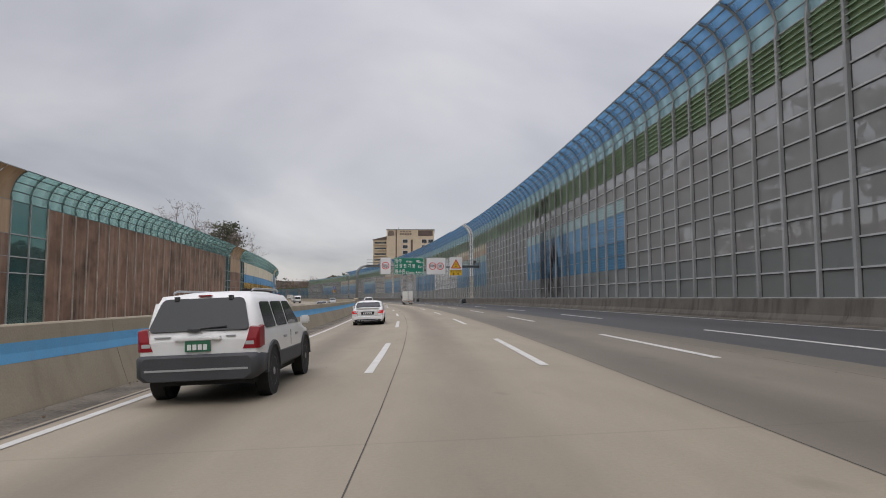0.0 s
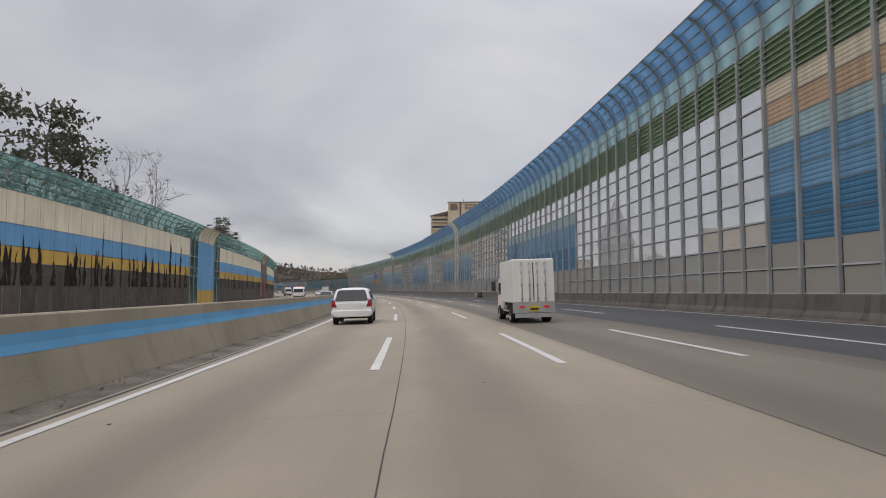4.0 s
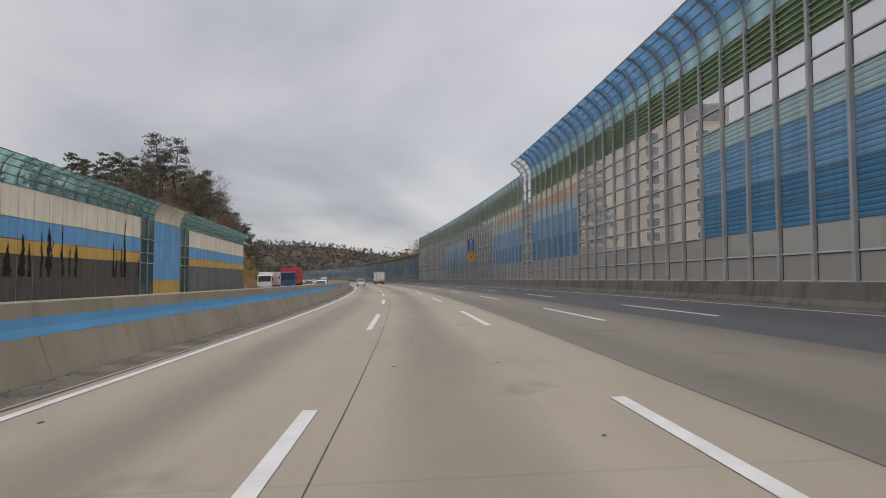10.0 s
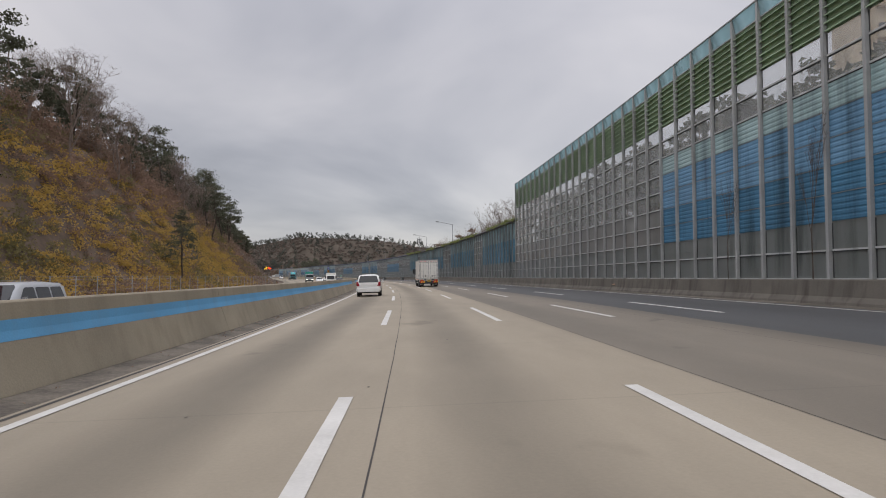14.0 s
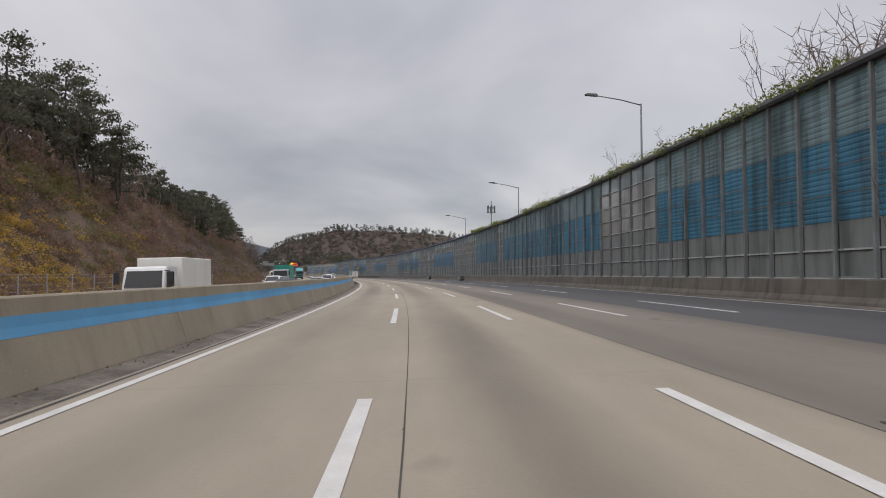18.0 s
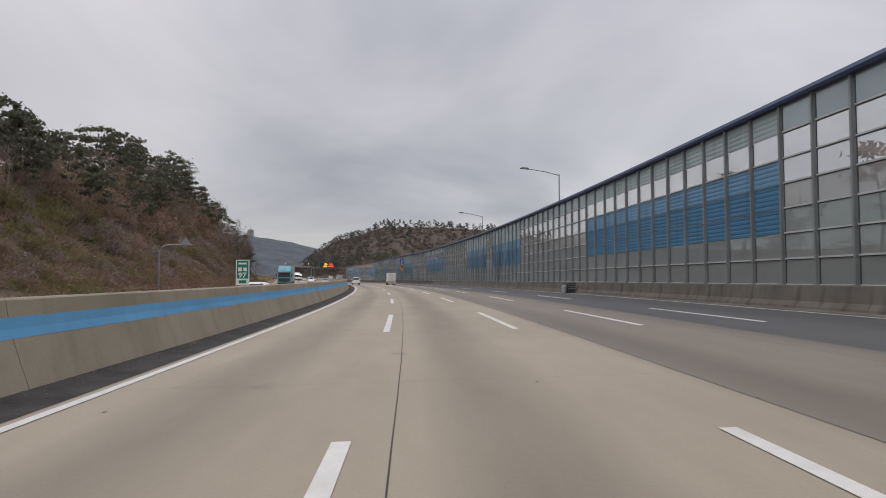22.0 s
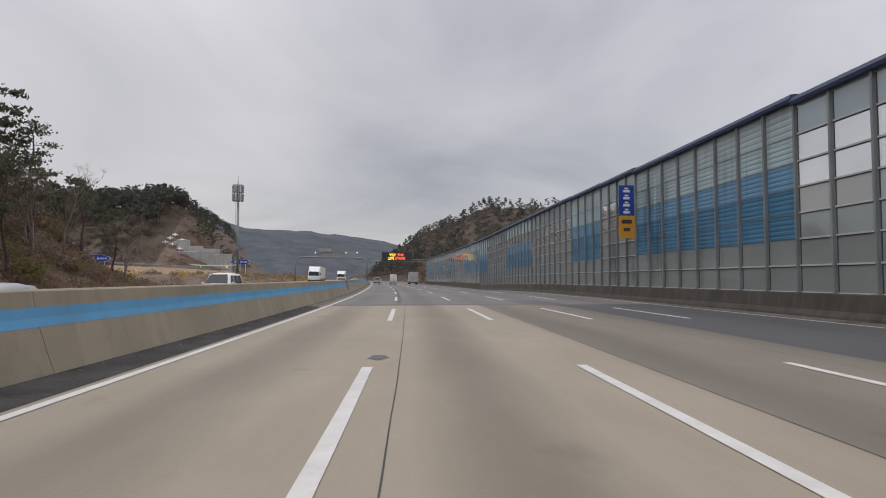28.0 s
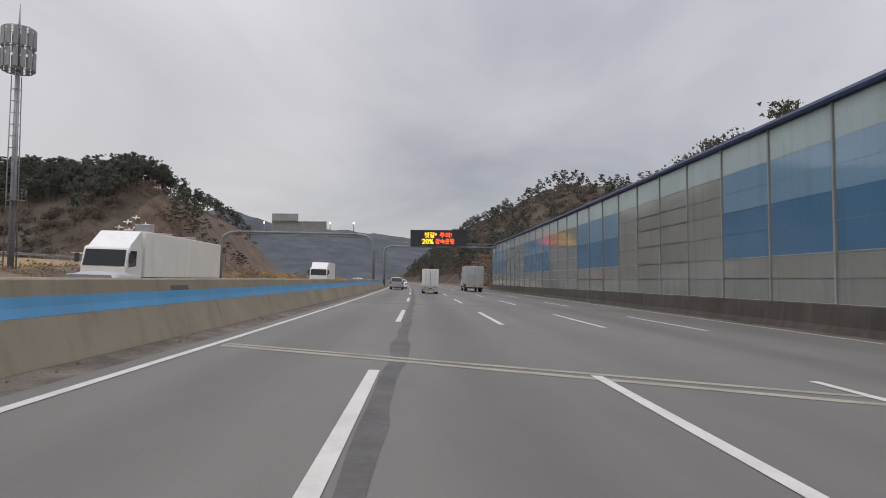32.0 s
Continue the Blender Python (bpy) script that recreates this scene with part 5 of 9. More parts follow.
for _ in range(60):
    s, o = rng.uniform(930, 1150), rng.uniform(-34, -26)
    (yellow if rng.random() < 0.4 else brush).append((rng.choice(BUSH_BIG), stand(s, o, rng.uniform(0.8, 1.7), 0.1)))
state = rng.getstate()
for _ in range(1150):
    s, o = rng.uniform(377, 520), -28.2 - abs(rng.gauss(0, 11))
    k = noise.noise((s * 0.05, o * 0.10, 5.0)) + rng.uniform(-0.3, 0.3)
    (olive if k > 0.16 else yellow if k > -0.06 and o > -40 else brush).append((rng.choice(SCRUB), stand(s, o, rng.uniform(0.55, 1.15), 0.25)))
for _ in range(1000):
    s, o = rng.uniform(515, 796), -28.2 - abs(rng.gauss(0, 10))
    (olive if rng.random() < 0.2 else brush).append((rng.choice(SCRUB), stand(s, o, rng.uniform(0.6, 1.25), 0.25)))
rng.setstate(state)
for _ in range(260):
    s, o = rng.uniform(585, 842), 19.5 + abs(rng.gauss(0, 6))
    (brush if rng.random() < 0.7 else olive).append((rng.choice(BUSH_BIG), stand(s, o, rng.uniform(0.6, 1.2), 0.1)))
canopy = []
for _ in range(620):
    s = rng.uniform(380, 792)
    o = (-46 if s < 560 else -31.5) - abs(rng.gauss(0, 13))
    soup, m = rng.choice(CANOPY), stand(s, o, rng.uniform(0.55, 1.05), 0.2)
    (olive if rng.random() < 0.28 + 0.4 * noise.noise((s * 0.03, o * 0.05, 9.0)) else canopy).append((soup, m))
for _ in range(1500):
    s, o = rng.uniform(560, 795), -27.6 - abs(rng.gauss(0, 9))
    bush_here = (rng.choice(BUSH), stand(s, o, rng.uniform(0.7, 1.4), 0.1))
    if bush_here[1][0][3] * 10 % 3 < 1:
        (olive if rng.random() < 0.25 else brush).append(bush_here)
# right-hand banks behind the walls
for _ in range(260):
    s = rng.choice((rng.uniform(-50, 108), rng.uniform(345, 600), rng.uniform(345, 600), rng.uniform(845, 1000)))
    o = 20 + abs(rng.gauss(0, 10))
    w, l = rng.choice(OAK_LOW + PINE_LOW if s > 300 else PINE_LOW)
    m = stand(s, o, rng.uniform(0.55, 0.9) if s > 300 else rng.uniform(0.8, 1.2))
    wood_stems.append((w, m))
    (woods_oak if rng.random() < 0.5 else woods_pine).append((l, m))
    brush.append((rng.choice(BUSH_BIG), stand(s, o + rng.uniform(-2, 2), rng.uniform(0.8, 1.4), 0.1)))
for _ in range(420):
    s = rng.uniform(-70, 112) if rng.random() < 0.6 else rng.uniform(338, 432)
    o = 19.5 + abs(rng.gauss(0, 7))
    if rng.random() < 0.6:
        w, l = rng.choice(PINE_LOW)
        m = stand(s, o, rng.uniform(0.8, 1.15))
        wood_stems.append((w, m))
        woods_pine.append((l, m))
    else:
        brush.append((rng.choice(BUSH_BIG), stand(s, o, rng.uniform(1.3, 2.4), 0.1)))
far_green, far_brown, far_stem = [], [], []
for _ in range(5600):
    s, o = rng.uniform(960, 1420), 24 + 306 * rng.random() ** 1.4
    if ground_z(s, o) < 4:
        continue
    m = stand(s, o, rng.uniform(0.55, 0.9))
    if rng.random() < 0.22:
        w, l = rng.choice(PINE_FAR)
        far_green.append((l, m))
        if len(far_green) % 4 == 0:
            far_stem.append((w, m))
    else:
        far_brown.append((rng.choice(ROUND_FAR), m))
for _ in range(2400):
    s, o = rng.uniform(1010, 1400), rng.uniform(-420, -96)
    if ground_z(s, o) < 6 or (o > -116 and s < 1078):
        continue
    m = stand(s, o, rng.uniform(0.8, 1.1))
    if o > -104 and rng.random() < 0.75:
        continue
    if rng.random() < (0.75 if ground_z(s, o) > 29 else 0.12):
        w, l = rng.choice(PINE_FAR)
        far_green.append((l, m))
        if len(far_green) % 4 == 0:
            far_stem.append((w, m))
    else:
        far_brown.append((rng.choice(ROUND_FAR), m))
for _ in range(900):
    s, o = rng.uniform(-60, 372), -46 - abs(rng.gauss(0, 40))
    m = stand(s, o, rng.uniform(0.6, 0.95))
    far_brown.append((rng.choice(ROUND_FAR), m)) if rng.random() < 0.5 else far_green.append((rng.choice(PINE_FAR)[1], m))
for _ in range(520):
    s, o = rng.uniform(1062, 1160), rng.uniform(-200, -112)
    w, l = rng.choice(PINE_FAR)
    m = stand(s, o, rng.uniform(0.9, 1.25))
    if ground_z(s, o) < 27:
        far_brown.append((rng.choice(ROUND_FAR), m))
        continue
    far_green.append((l, m))
    far_stem.append((w, m))
for _ in range(420):
    s, o = rng.uniform(1035, 1120), rng.uniform(-125, -72)
    brush.append((rng.choice(BUSH_BIG), stand(s, o, rng.uniform(0.5, 1.1), 0.1)))
for _ in range(26):
    s, o = rng.uniform(1075, 1130), rng.uniform(-104, -74)
    w, l = rng.choice(PINE_LOW)
    m = stand(s, o, rng.uniform(0.8, 1.15))
    woods_pine.append((l, m))
    wood_stems.append((w, m))
gather("pine_woods", "dark green pine foliage of the hillside woods", "woods", woods_pine, M_PINE)
gather("withered_woods", "withered brown oak foliage of the hillside woods", "woods", woods_oak, M_OAK)
gather("woodland_stems", "grey-brown stems and bare branches of the woods", "woods", wood_stems, M_TWIG)
gather("brown_brush", "dry reddish-brown brush on the slope", "brush", brush, M_BRUSH)
gather("bare_canopy", "grey-brown bare crowns of the hillside wood", "woods", canopy, M_TWIG)
gather("olive_scrub", "dull olive scrub on the slope", "scrub", olive, M_OLIVE)
gather("yellow_scrub", "yellow autumn shrubs along the slope", "shrubs", yellow, M_YELLOW)
gather("far_pine_woods", "dark pines on the distant hills", "woods", far_green, M_PINE_FAR)
gather("far_bare_woods", "brown bare woods on the distant hills", "woods", far_brown, M_TWIG_FAR)
gather("far_stems", "stems of the distant pines", "woods", far_stem, M_BARK)
# dead creepers on the right-hand wall, soot drips on the far wall
creeper = []
for s, h in ((56.0, 6.5), (61.0, 8.5), (63.5, 9.5), (66.0, 7.0), (176.3, 8.0), (177.4, 6.5), (368, 6), (375, 7), (381, 6), (446, 6.5), (472, 6), (486, 6.5), (520, 6), (633, 5), (655, 5)):
    creeper.append((rng.choice(BARE_LOW)[0], road_pose(s, 15.62, 0.9) @ Matrix.Diagonal((0.02, h / 9 * 0.55, h / 9, 1))))
gather("dead_creeper", "dry dark creeper stems climbing the noise wall", "creeper", creeper, M_BARK)
drips = Soup()


def stain(soup, s, o, z0, zt, w0, side=0.0):
    """A ragged dark streak on a wall's face, broad below and thinning upwards, with a fork now and then."""
    base, n = len(soup.v), 10
    for i in range(n):
        f = i / (n - 1)
        ww = w0 * (1 - f) ** 0.55 * rng.uniform(0.45, 1.5) + 0.012
        c = s + 0.22 * noise.noise((s * 1.7, f * 3.5, side)) + side * f
        z = z0 + (zt - z0) * f
        soup.v += [tuple(W(c - ww, o, z)), tuple(W(c + ww, o, z))]
    soup.f += [(base + 2 * i, base + 2 * i + 1, base + 2 * i + 3, base + 2 * i + 2) for i in range(n - 1)]


kept = rng.getstate()
for a, b, kind in SECL:
    if kind not in ("colour", "brownfull"):
        continue
    nb = max(1, round((b - a) / 2.0))
    heavy = 1.0 if a < 190 else 0.3
    for k in range(nb * 4):
        s = a + (b - a) * (k / 4 + 0.03) / nb + (rng.uniform(-0.3, 0.3) if k % 4 else 0.0)
        if rng.random() > (0.9 if k % 4 == 0 else 0.45) * heavy:
            continue
        zt = rng.uniform(5.0, 8.3) if k % 4 == 0 and rng.random() < 0.6 else rng.uniform(4.3, 6.0)
        stain(drips, s, O_L + 0.046, 2.6, zt, rng.uniform(0.10, 0.42))
        if rng.random() < 0.35:
            stain(drips, s + 0.1, O_L + 0.050, 3.6, zt * 0.85, rng.uniform(0.05, 0.15), rng.uniform(-0.5, 0.5))
gather("soot_stains", "black soot stains running over the painted noise wall", "stain", [(drips, Matrix())], M_SOOT)


def film(name, label, s0, s1, z0, z1, o, m, rim=0.3):
    """A sheet of grime hugging a wall's face, strongest in its middle."""
    ns, nz = max(8, round((s1 - s0) / 1.0)), 14
    verts, faces, dens = [], [], []
    for k in range(ns + 1):
        for q in range(nz + 1):
            f, g = k / ns, q / nz
            verts.append(tuple(W(s0 + (s1 - s0) * f, o, z0 + (z1 - z0) * g)))
            dens.append(min(1.0, min(f, 1 - f) / rim) * min(1.0, min(g + 0.12, 1 - g) / min(rim, 0.22)))
    for k in range(ns):
        for q in range(nz):
            a = k * (nz + 1) + q
            faces.append((a, a + 1, a + nz + 2, a + nz + 1))
    me = bpy.data.meshes.new(name)
    me.from_pydata(verts, [], faces)
    me.materials.append(m)
    at = me.attributes.new("film", "FLOAT", "POINT")
    at.data.foreach_set("value", dens)
    ob = tagged(new(name, me), label, "stain", kind="stuff")
    ob.visible_shadow = False
    return ob


film("burn_stain", "sooty burn mark on the tall noise wall", 55.0, 69.0, 1.0, 9.72, O_W - 0.05, M_BURN, 0.45)
film("burn_stain", "sooty burn mark over the green louvres", 57.0, 70.0, 9.76, 11.6, O_W - 0.12, M_BURN, 0.45)
for a, b in ((431, 500), (500, 557)):
    film("algae_stain", "dark algae streaks over the old noise wall", a, b, 1.0, 8.0, O_W - 0.05, M_GRIME, 0.03)
for a, b in ((627, 663), (733.4, 765)):
    film("algae_stain", "dark creeper traces over the blue noise wall", a, b, 1.0, 8.0, O_W - 0.05, M_GRIME, 0.35)
film("algae_stain", "dark creeper traces over the tall noise wall", 362, 392, 1.0, 9.7, O_W - 0.05, M_GRIME, 0.35)
rng.setstate(kept)
ivy = []
for _ in range(460):
    s = rng.uniform(431, 560)
    if noise.noise((s * 0.08, 0, 0)) > -0.1:
        ivy.append((rng.choice(BUSH), Matrix.Translation(W(s, rng.uniform(15.5, 16.3), rng.uniform(8.0, 8.4))) @ Matrix.Scale(rng.uniform(0.3, 0.75), 4)))
gather("ivy", "yellow-green creeper over the top of the old noise wall", "creeper", ivy, M_IVY)

# ---- distant mountains ----
def ridge(name, label, s, profile, depth, m):
    verts, faces = [], []
    os_ = [profile[0][0] + (profile[-1][0] - profile[0][0]) * i / 160 for i in range(161)]
    rows = ((-1.0, 0.0), (-0.7, 0.28), (-0.4, 0.6), (-0.15, 0.88), (0.0, 1.0), (0.4, 0.6), (1.0, 0.0))
    for d, f in rows:
        for o in os_:
            h = float(np.interp(o, [p[0] for p in profile], [p[1] for p in profile]))
            h += 9 * noise.noise((o * 0.012, d, 1)) + 4 * noise.noise((o * 0.05, d, 2))
            verts.append(tuple(W(s + d * depth + 60 * noise.noise((o * 0.004, d * 2, 5)), o, -4 + h * f)))
    n = len(os_)
    for r in range(len(rows) - 1):
        for j in range(n - 1):
            a = r * n + j
            faces.append((a, a + 1, a + n + 1, a + n))
    me = bpy.data.meshes.new(name)
    me.from_pydata(verts, [], faces)
    me.materials.append(m)
    me.polygons.foreach_set("use_smooth", [True] * len(faces))
    return tagged(new(name, me), label, "mountain", kind="structure")


ridge("backdrop", "wooded mountain ridge on the horizon with haze painted into its colour", 3200,
      ((-2200, 90), (-1500, 120), (-900, 150), (-700, 205), (-578, 238), (-470, 264), (-370, 230), (-247, 195), (-144, 192), (-19, 186), (110, 178), (240, 160), (340, 136), (460, 112), (700, 95), (1200, 80)), 700, M_HILL_HAZE)

# ---- fence along the foot of the hill ----
fence = thing("wire_fence", "rusty wire fence on thin posts along the hill foot", "fence", kind="structure")
fp = bmesh.new()
box(fp, -0.03, 0.03, -0.03, 0.03, -0.4, 2.3)
fp_me = mesh_of("fence_post", fp, M_POST)
for k in range(44):
    s = 384 + 4.0 * k
    part("fence_post", fp_me, fence, road_pose(s, -26.6, 0.0) @ Matrix.Rotation(0.04 * math.sin(k * 1.7), 4, "X"))
for z in (0.5, 1.0, 1.5, 2.0, 2.25):
    part("wire", strip_mesh("wire", srange(384, 556, 6), [(-26.55, z), (-26.54, z + 0.012), (-26.53, z)], [M_POST], closed=True), fence)

# ---- street lamps over the right-hand wall ----
M_LAMP = mat("lamp_steel", (0.17, 0.175, 0.18), 0.5, metal=0.3, var=0.1)


def street_lamp(s, dz=0.0, first=None):
    if first:
        return copy_thing(first, road_pose(s, 17.2, dz))
    lamp = thing("street_lamp", "tall grey street lamp with a long arm over the road", "street lamp", "street lamps", m=road_pose(s, 17.2, dz))
    bm = bmesh.new()
    tube(bm, [(0, 0, -2.2), (0, 0, 6), (0, 0, 11.7)], [0.11, 0.09, 0.06], 8)
    part("pole", mesh_of("pole", bm, M_LAMP), lamp)
    bm = bmesh.new()
    tube(bm, [(0, 0, 11.6), (-1.5, 0, 11.95), (-3.2, 0, 12.2)], [0.045, 0.04, 0.035], 6)
    part("arm", mesh_of("arm", bm, M_LAMP), lamp)
    bm = bmesh.new()
    prism(bm, [(-3.1, 12.14), (-3.95, 12.2), (-4.03, 12.27), (-3.85, 12.34), (-3.2, 12.32)], -0.13, 0.13, axis="y")
    part("lamp_head", mesh_of("lamp_head", bm, M_LAMP), lamp)
    return lamp


lamp0 = street_lamp(495.6, 1.3)
for s, dz in ((534.5, 0.9), (574.5, 0.4), (616.4, 0.0), (656.6, -0.1)):
    street_lamp(s, dz, lamp0)
# short lamp and mast across the road
small = thing("roadside_lamp", "short curved steel lamp post behind the median", "lamp post", m=road_pose(622.7, -23.4))
bm = bmesh.new()
tube(bm, [(0, 0, -0.3), (0, 0, 4.3), (0.12, 0, 4.85), (0.45, 0, 5.2), (0.95, 0, 5.33), (3.3, 0, 5.35)], [0.09, 0.08, 0.07, 0.07, 0.06, 0.06], 8)
part("pole", mesh_of("pole", bm, M_STEEL), small)
bm = bmesh.new()
prism(bm, [(2.1, 5.4), (3.1, 5.4), (2.6, 6.15)], -0.03, 0.03, axis="y")
part("plate", mesh_of("plate", bm, M_STEEL), small)

# ---- radio mast behind the wall ----
mast = thing("radio_mast", "slim grey radio mast with a platform behind the noise wall", "mast", m=Matrix.Translation(foot(573.0, 22.0)))
bm = bmesh.new()
tube(bm, [(0, 0, -0.5), (0, 0, 9.0), (0, 0, 14.9)], [0.16, 0.12, 0.08], 8)
part("pole", mesh_of("pole", bm, M_LAMP), mast)
for z, r in ((12.7, 0.85), (13.6, 0.75)):
    bm = bmesh.new()
    tube(bm, [(r * math.cos(a), r * math.sin(a), z) for a in [2 * math.pi * i / 12 for i in range(13)]], 0.04, 5)
    for i in range(4):
        a = math.pi / 2 * i
        tube(bm, [(0, 0, z - 0.2), (r * math.cos(a), r * math.sin(a), z)], 0.03, 4)
    part("platform", mesh_of("platform", bm, M_LAMP), mast)
for i in range(6):
    a = 2 * math.pi * i / 6
    bm = bmesh.new()
    box(bm, 0.75 * math.cos(a) - 0.07, 0.75 * math.cos(a) + 0.07, 0.75 * math.sin(a) - 0.07, 0.75 * math.sin(a) + 0.07, 12.6, 14.0)
    part("antenna", mesh_of("antenna", bm, M_LAMP), mast)

# ---- vehicles ----
M_CARWHITE = mat("car_white", (0.72, 0.72, 0.70), 0.28, var=0.05, scale=1.0, fine=6, bump=0.0, spec=0.5, dirt=(0.5, 0.47, 0.43), dirt_amount=0.2)
M_BOXWHITE = mat("box_white", (0.74, 0.735, 0.685), 0.45, var=0.06, scale=1.6, fine=5, bump=0.02, dirt=(0.48, 0.46, 0.41), dirt_amount=0.25)
M_CLAD = mat("grey_cladding", (0.052, 0.054, 0.058), 0.6, var=0.15, scale=0.6)
M_TYRE = mat("tyre_rubber", (0.022, 0.022, 0.022), 0.85, var=0.3, scale=0.3, bump=0.3)
M_RIM = mat("alloy_rim", (0.21, 0.21, 0.21), 0.4, metal=0.5, var=0.15, scale=0.3)
M_GLASSD = mat("tinted_glass", (0.016, 0.019, 0.021), 0.06, var=0.1, bump=0.0, spec=0.38)
M_DARK = mat("dark_underside", (0.018, 0.018, 0.018), 0.8, var=0.3)
M_ALU = mat("aluminium", (0.46, 0.46, 0.45), 0.42, metal=0.45, var=0.12, scale=0.8)
M_REDLENS = mat("red_lens", (0.24, 0.012, 0.018), 0.2, var=0.1, bump=0.0)
M_CLEARLENS = mat("clear_lens", (0.42, 0.42, 0.41), 0.12, var=0.05, bump=0.0)
M_AMBER = glow("amber_lamp", (1.0, 0.36, 0.02), 1.1)
M_BRAKE = glow("brake_lamp", (0.62, 0.010, 0.018), 0.22)
M_HEADLAMP = glow("head_lamp", (1.0, 0.95, 0.85), 3.0)
M_PLATE_G = mat("green_plate", (0.03, 0.13, 0.07), 0.5, var=0.1)
M_PLATE_Y = mat("yellow_plate", (0.62, 0.42, 0.03), 0.5, var=0.1)
M_SIGNWHITE = mat("sign_white", (0.70, 0.70, 0.69), 0.5, var=0.05)
M_RED = mat("red_paint", (0.50, 0.03, 0.03), 0.5, var=0.12)
M_CONTAINER = mat("container_red", (0.50, 0.045, 0.035), 0.55, var=0.15, scale=2.0, streak=0.25)
M_GREENBOX = mat("box_green", (0.03, 0.27, 0.21), 0.55, var=0.12, scale=2.0, streak=0.2)
M_CABBLUE = mat("cab_blue", (0.03, 0.075, 0.20), 0.3, var=0.1, bump=0.0)
M_CABTEAL = mat("cab_teal", (0.06, 0.36, 0.40), 0.3, var=0.1, bump=0.0)
M_SILVER = mat("car_silver", (0.34, 0.35, 0.36), 0.3, metal=0.3, var=0.06, bump=0.0)
M_YELLOWPAINT = mat("yellow_paint", (0.66, 0.40, 0.03), 0.5, var=0.1)


def loft(bm, sections, mi=0, smooth_faces=True):
    """A hull through cross-sections: (y, [(x, z), ...] of the right half from the keel to the crown), mirrored."""
    rings = []
    for y, half in sections:
        right = [bm.verts.new((x, y, z)) for x, z in half]
        left = [bm.verts.new((-x, y, z)) for x, z in half]
        rings.append(right + left[::-1])
    n = len(rings[0])
    for a, b in zip(rings, rings[1:]):
        for i in range(n):
            j = (i + 1) % n
            f = bm.faces.new((a[i], a[j], b[j], b[i]))
            f.material_index, f.smooth = mi, smooth_faces
    bm.faces.new(rings[0]).material_index = mi
    bm.faces.new(rings[-1][::-1]).material_index = mi


def hull(w, zb, zt, crown=0.03, tuck=0.06):
    return [(w * 0.80, zb), (w - 0.02, zb + 0.10), (w, zb + (zt - zb) * 0.45), (w - tuck * 0.4, zt - 0.07), (w - tuck - 0.03, zt), (w * 0.45, zt + crown)]


def simple(name, parent, mats, draw, label=""):
    bm = bmesh.new()
    draw(bm)
    bmesh.ops.recalc_face_normals(bm, faces=bm.faces[:])
    return part(name, mesh_of(name, bm, *mats), parent, None, label)


def wheel(parent, x, y, r, w, rim=0.62, dish=0.03):
    def tyre(bm):
        prof = ((-w / 2, rim * r), (-w / 2, r * 0.92), (-w * 0.36, r), (w * 0.36, r), (w / 2, r * 0.92), (w / 2 + 0.004, r * 0.80), (w / 2, rim * r))
        rings = [[bm.verts.new((x + a, y + q * math.cos(2 * math.pi * k / 24), r + q * math.sin(2 * math.pi * k / 24))) for k in range(24)] for a, q in prof]
        for a, b in zip(rings, rings[1:] + rings[:1]):
            for k in range(24):
                bm.faces.new((a[k], a[(k + 1) % 24], b[(k + 1) % 24], b[k])).smooth = True
    t = simple("wheel", parent, [M_TYRE], tyre, "black tyre")
    side = 1 if x > 0 else -1

    def face(bm):
        ring_r = (rim * r, rim * r * 0.86, rim * r * 0.32, rim * r * 0.26)
        ring_x = (x + side * (w / 2 + 0.004), x + side * (w / 2 - dish), x + side * (w / 2 - dish * 1.4), x + side * (w / 2 + 0.01))
        rings = [[bm.verts.new((xx, y + rr * math.cos(2 * math.pi * k / 18), r + rr * math.sin(2 * math.pi * k / 18))) for k in range(18)] for rr, xx in zip(ring_r, ring_x)]
        for a, b in zip(rings, rings[1:]):
            for k in range(18):
                bm.faces.new((a[k], a[(k + 1) % 18], b[(k + 1) % 18], b[k]))
        bm.faces.new(rings[-1])
        for k in range(6):
            a = 2 * math.pi * k / 6
            c = (y + rim * r * 0.6 * math.cos(a), r + rim * r * 0.6 * math.sin(a))
            box(bm, x + side * (w / 2 - dish * 1.1) - 0.008, x + side * (w / 2 - dish * 1.1) + 0.008, c[0] - 0.04, c[0] + 0.04, c[1] - 0.04, c[1] + 0.04, 1)
    simple("rim", t, [M_RIM, M_DARK], face, "pale metal rim")
    return t


def slab(bm, pts, out=0.008, inn=0.03, mi=0):
    """A thin plate on a polygon in space, standing a little proud along its normal."""
    v = [Vector(p) for p in pts]
    n = Vector((0, 0, 0))
    for p, q in zip(v, v[1:] + v[:1]):
        n += p.cross(q)
    n.normalize()
    if n.dot(sum(v, Vector((0, 0, 0))) / len(v) - Vector((0, 0, 0.9))) < 0:
        n = -n
    f = [bm.verts.new(p + n * out) for p in v]
    k = [bm.verts.new(p - n * inn) for p in v]
    bm.faces.new(f).material_index = mi
    bm.faces.new(k[::-1]).material_index = mi
    for i in range(len(v)):
        j = (i + 1) % len(v)
        bm.faces.new((f[i], k[i], k[j], f[j])).material_index = mi


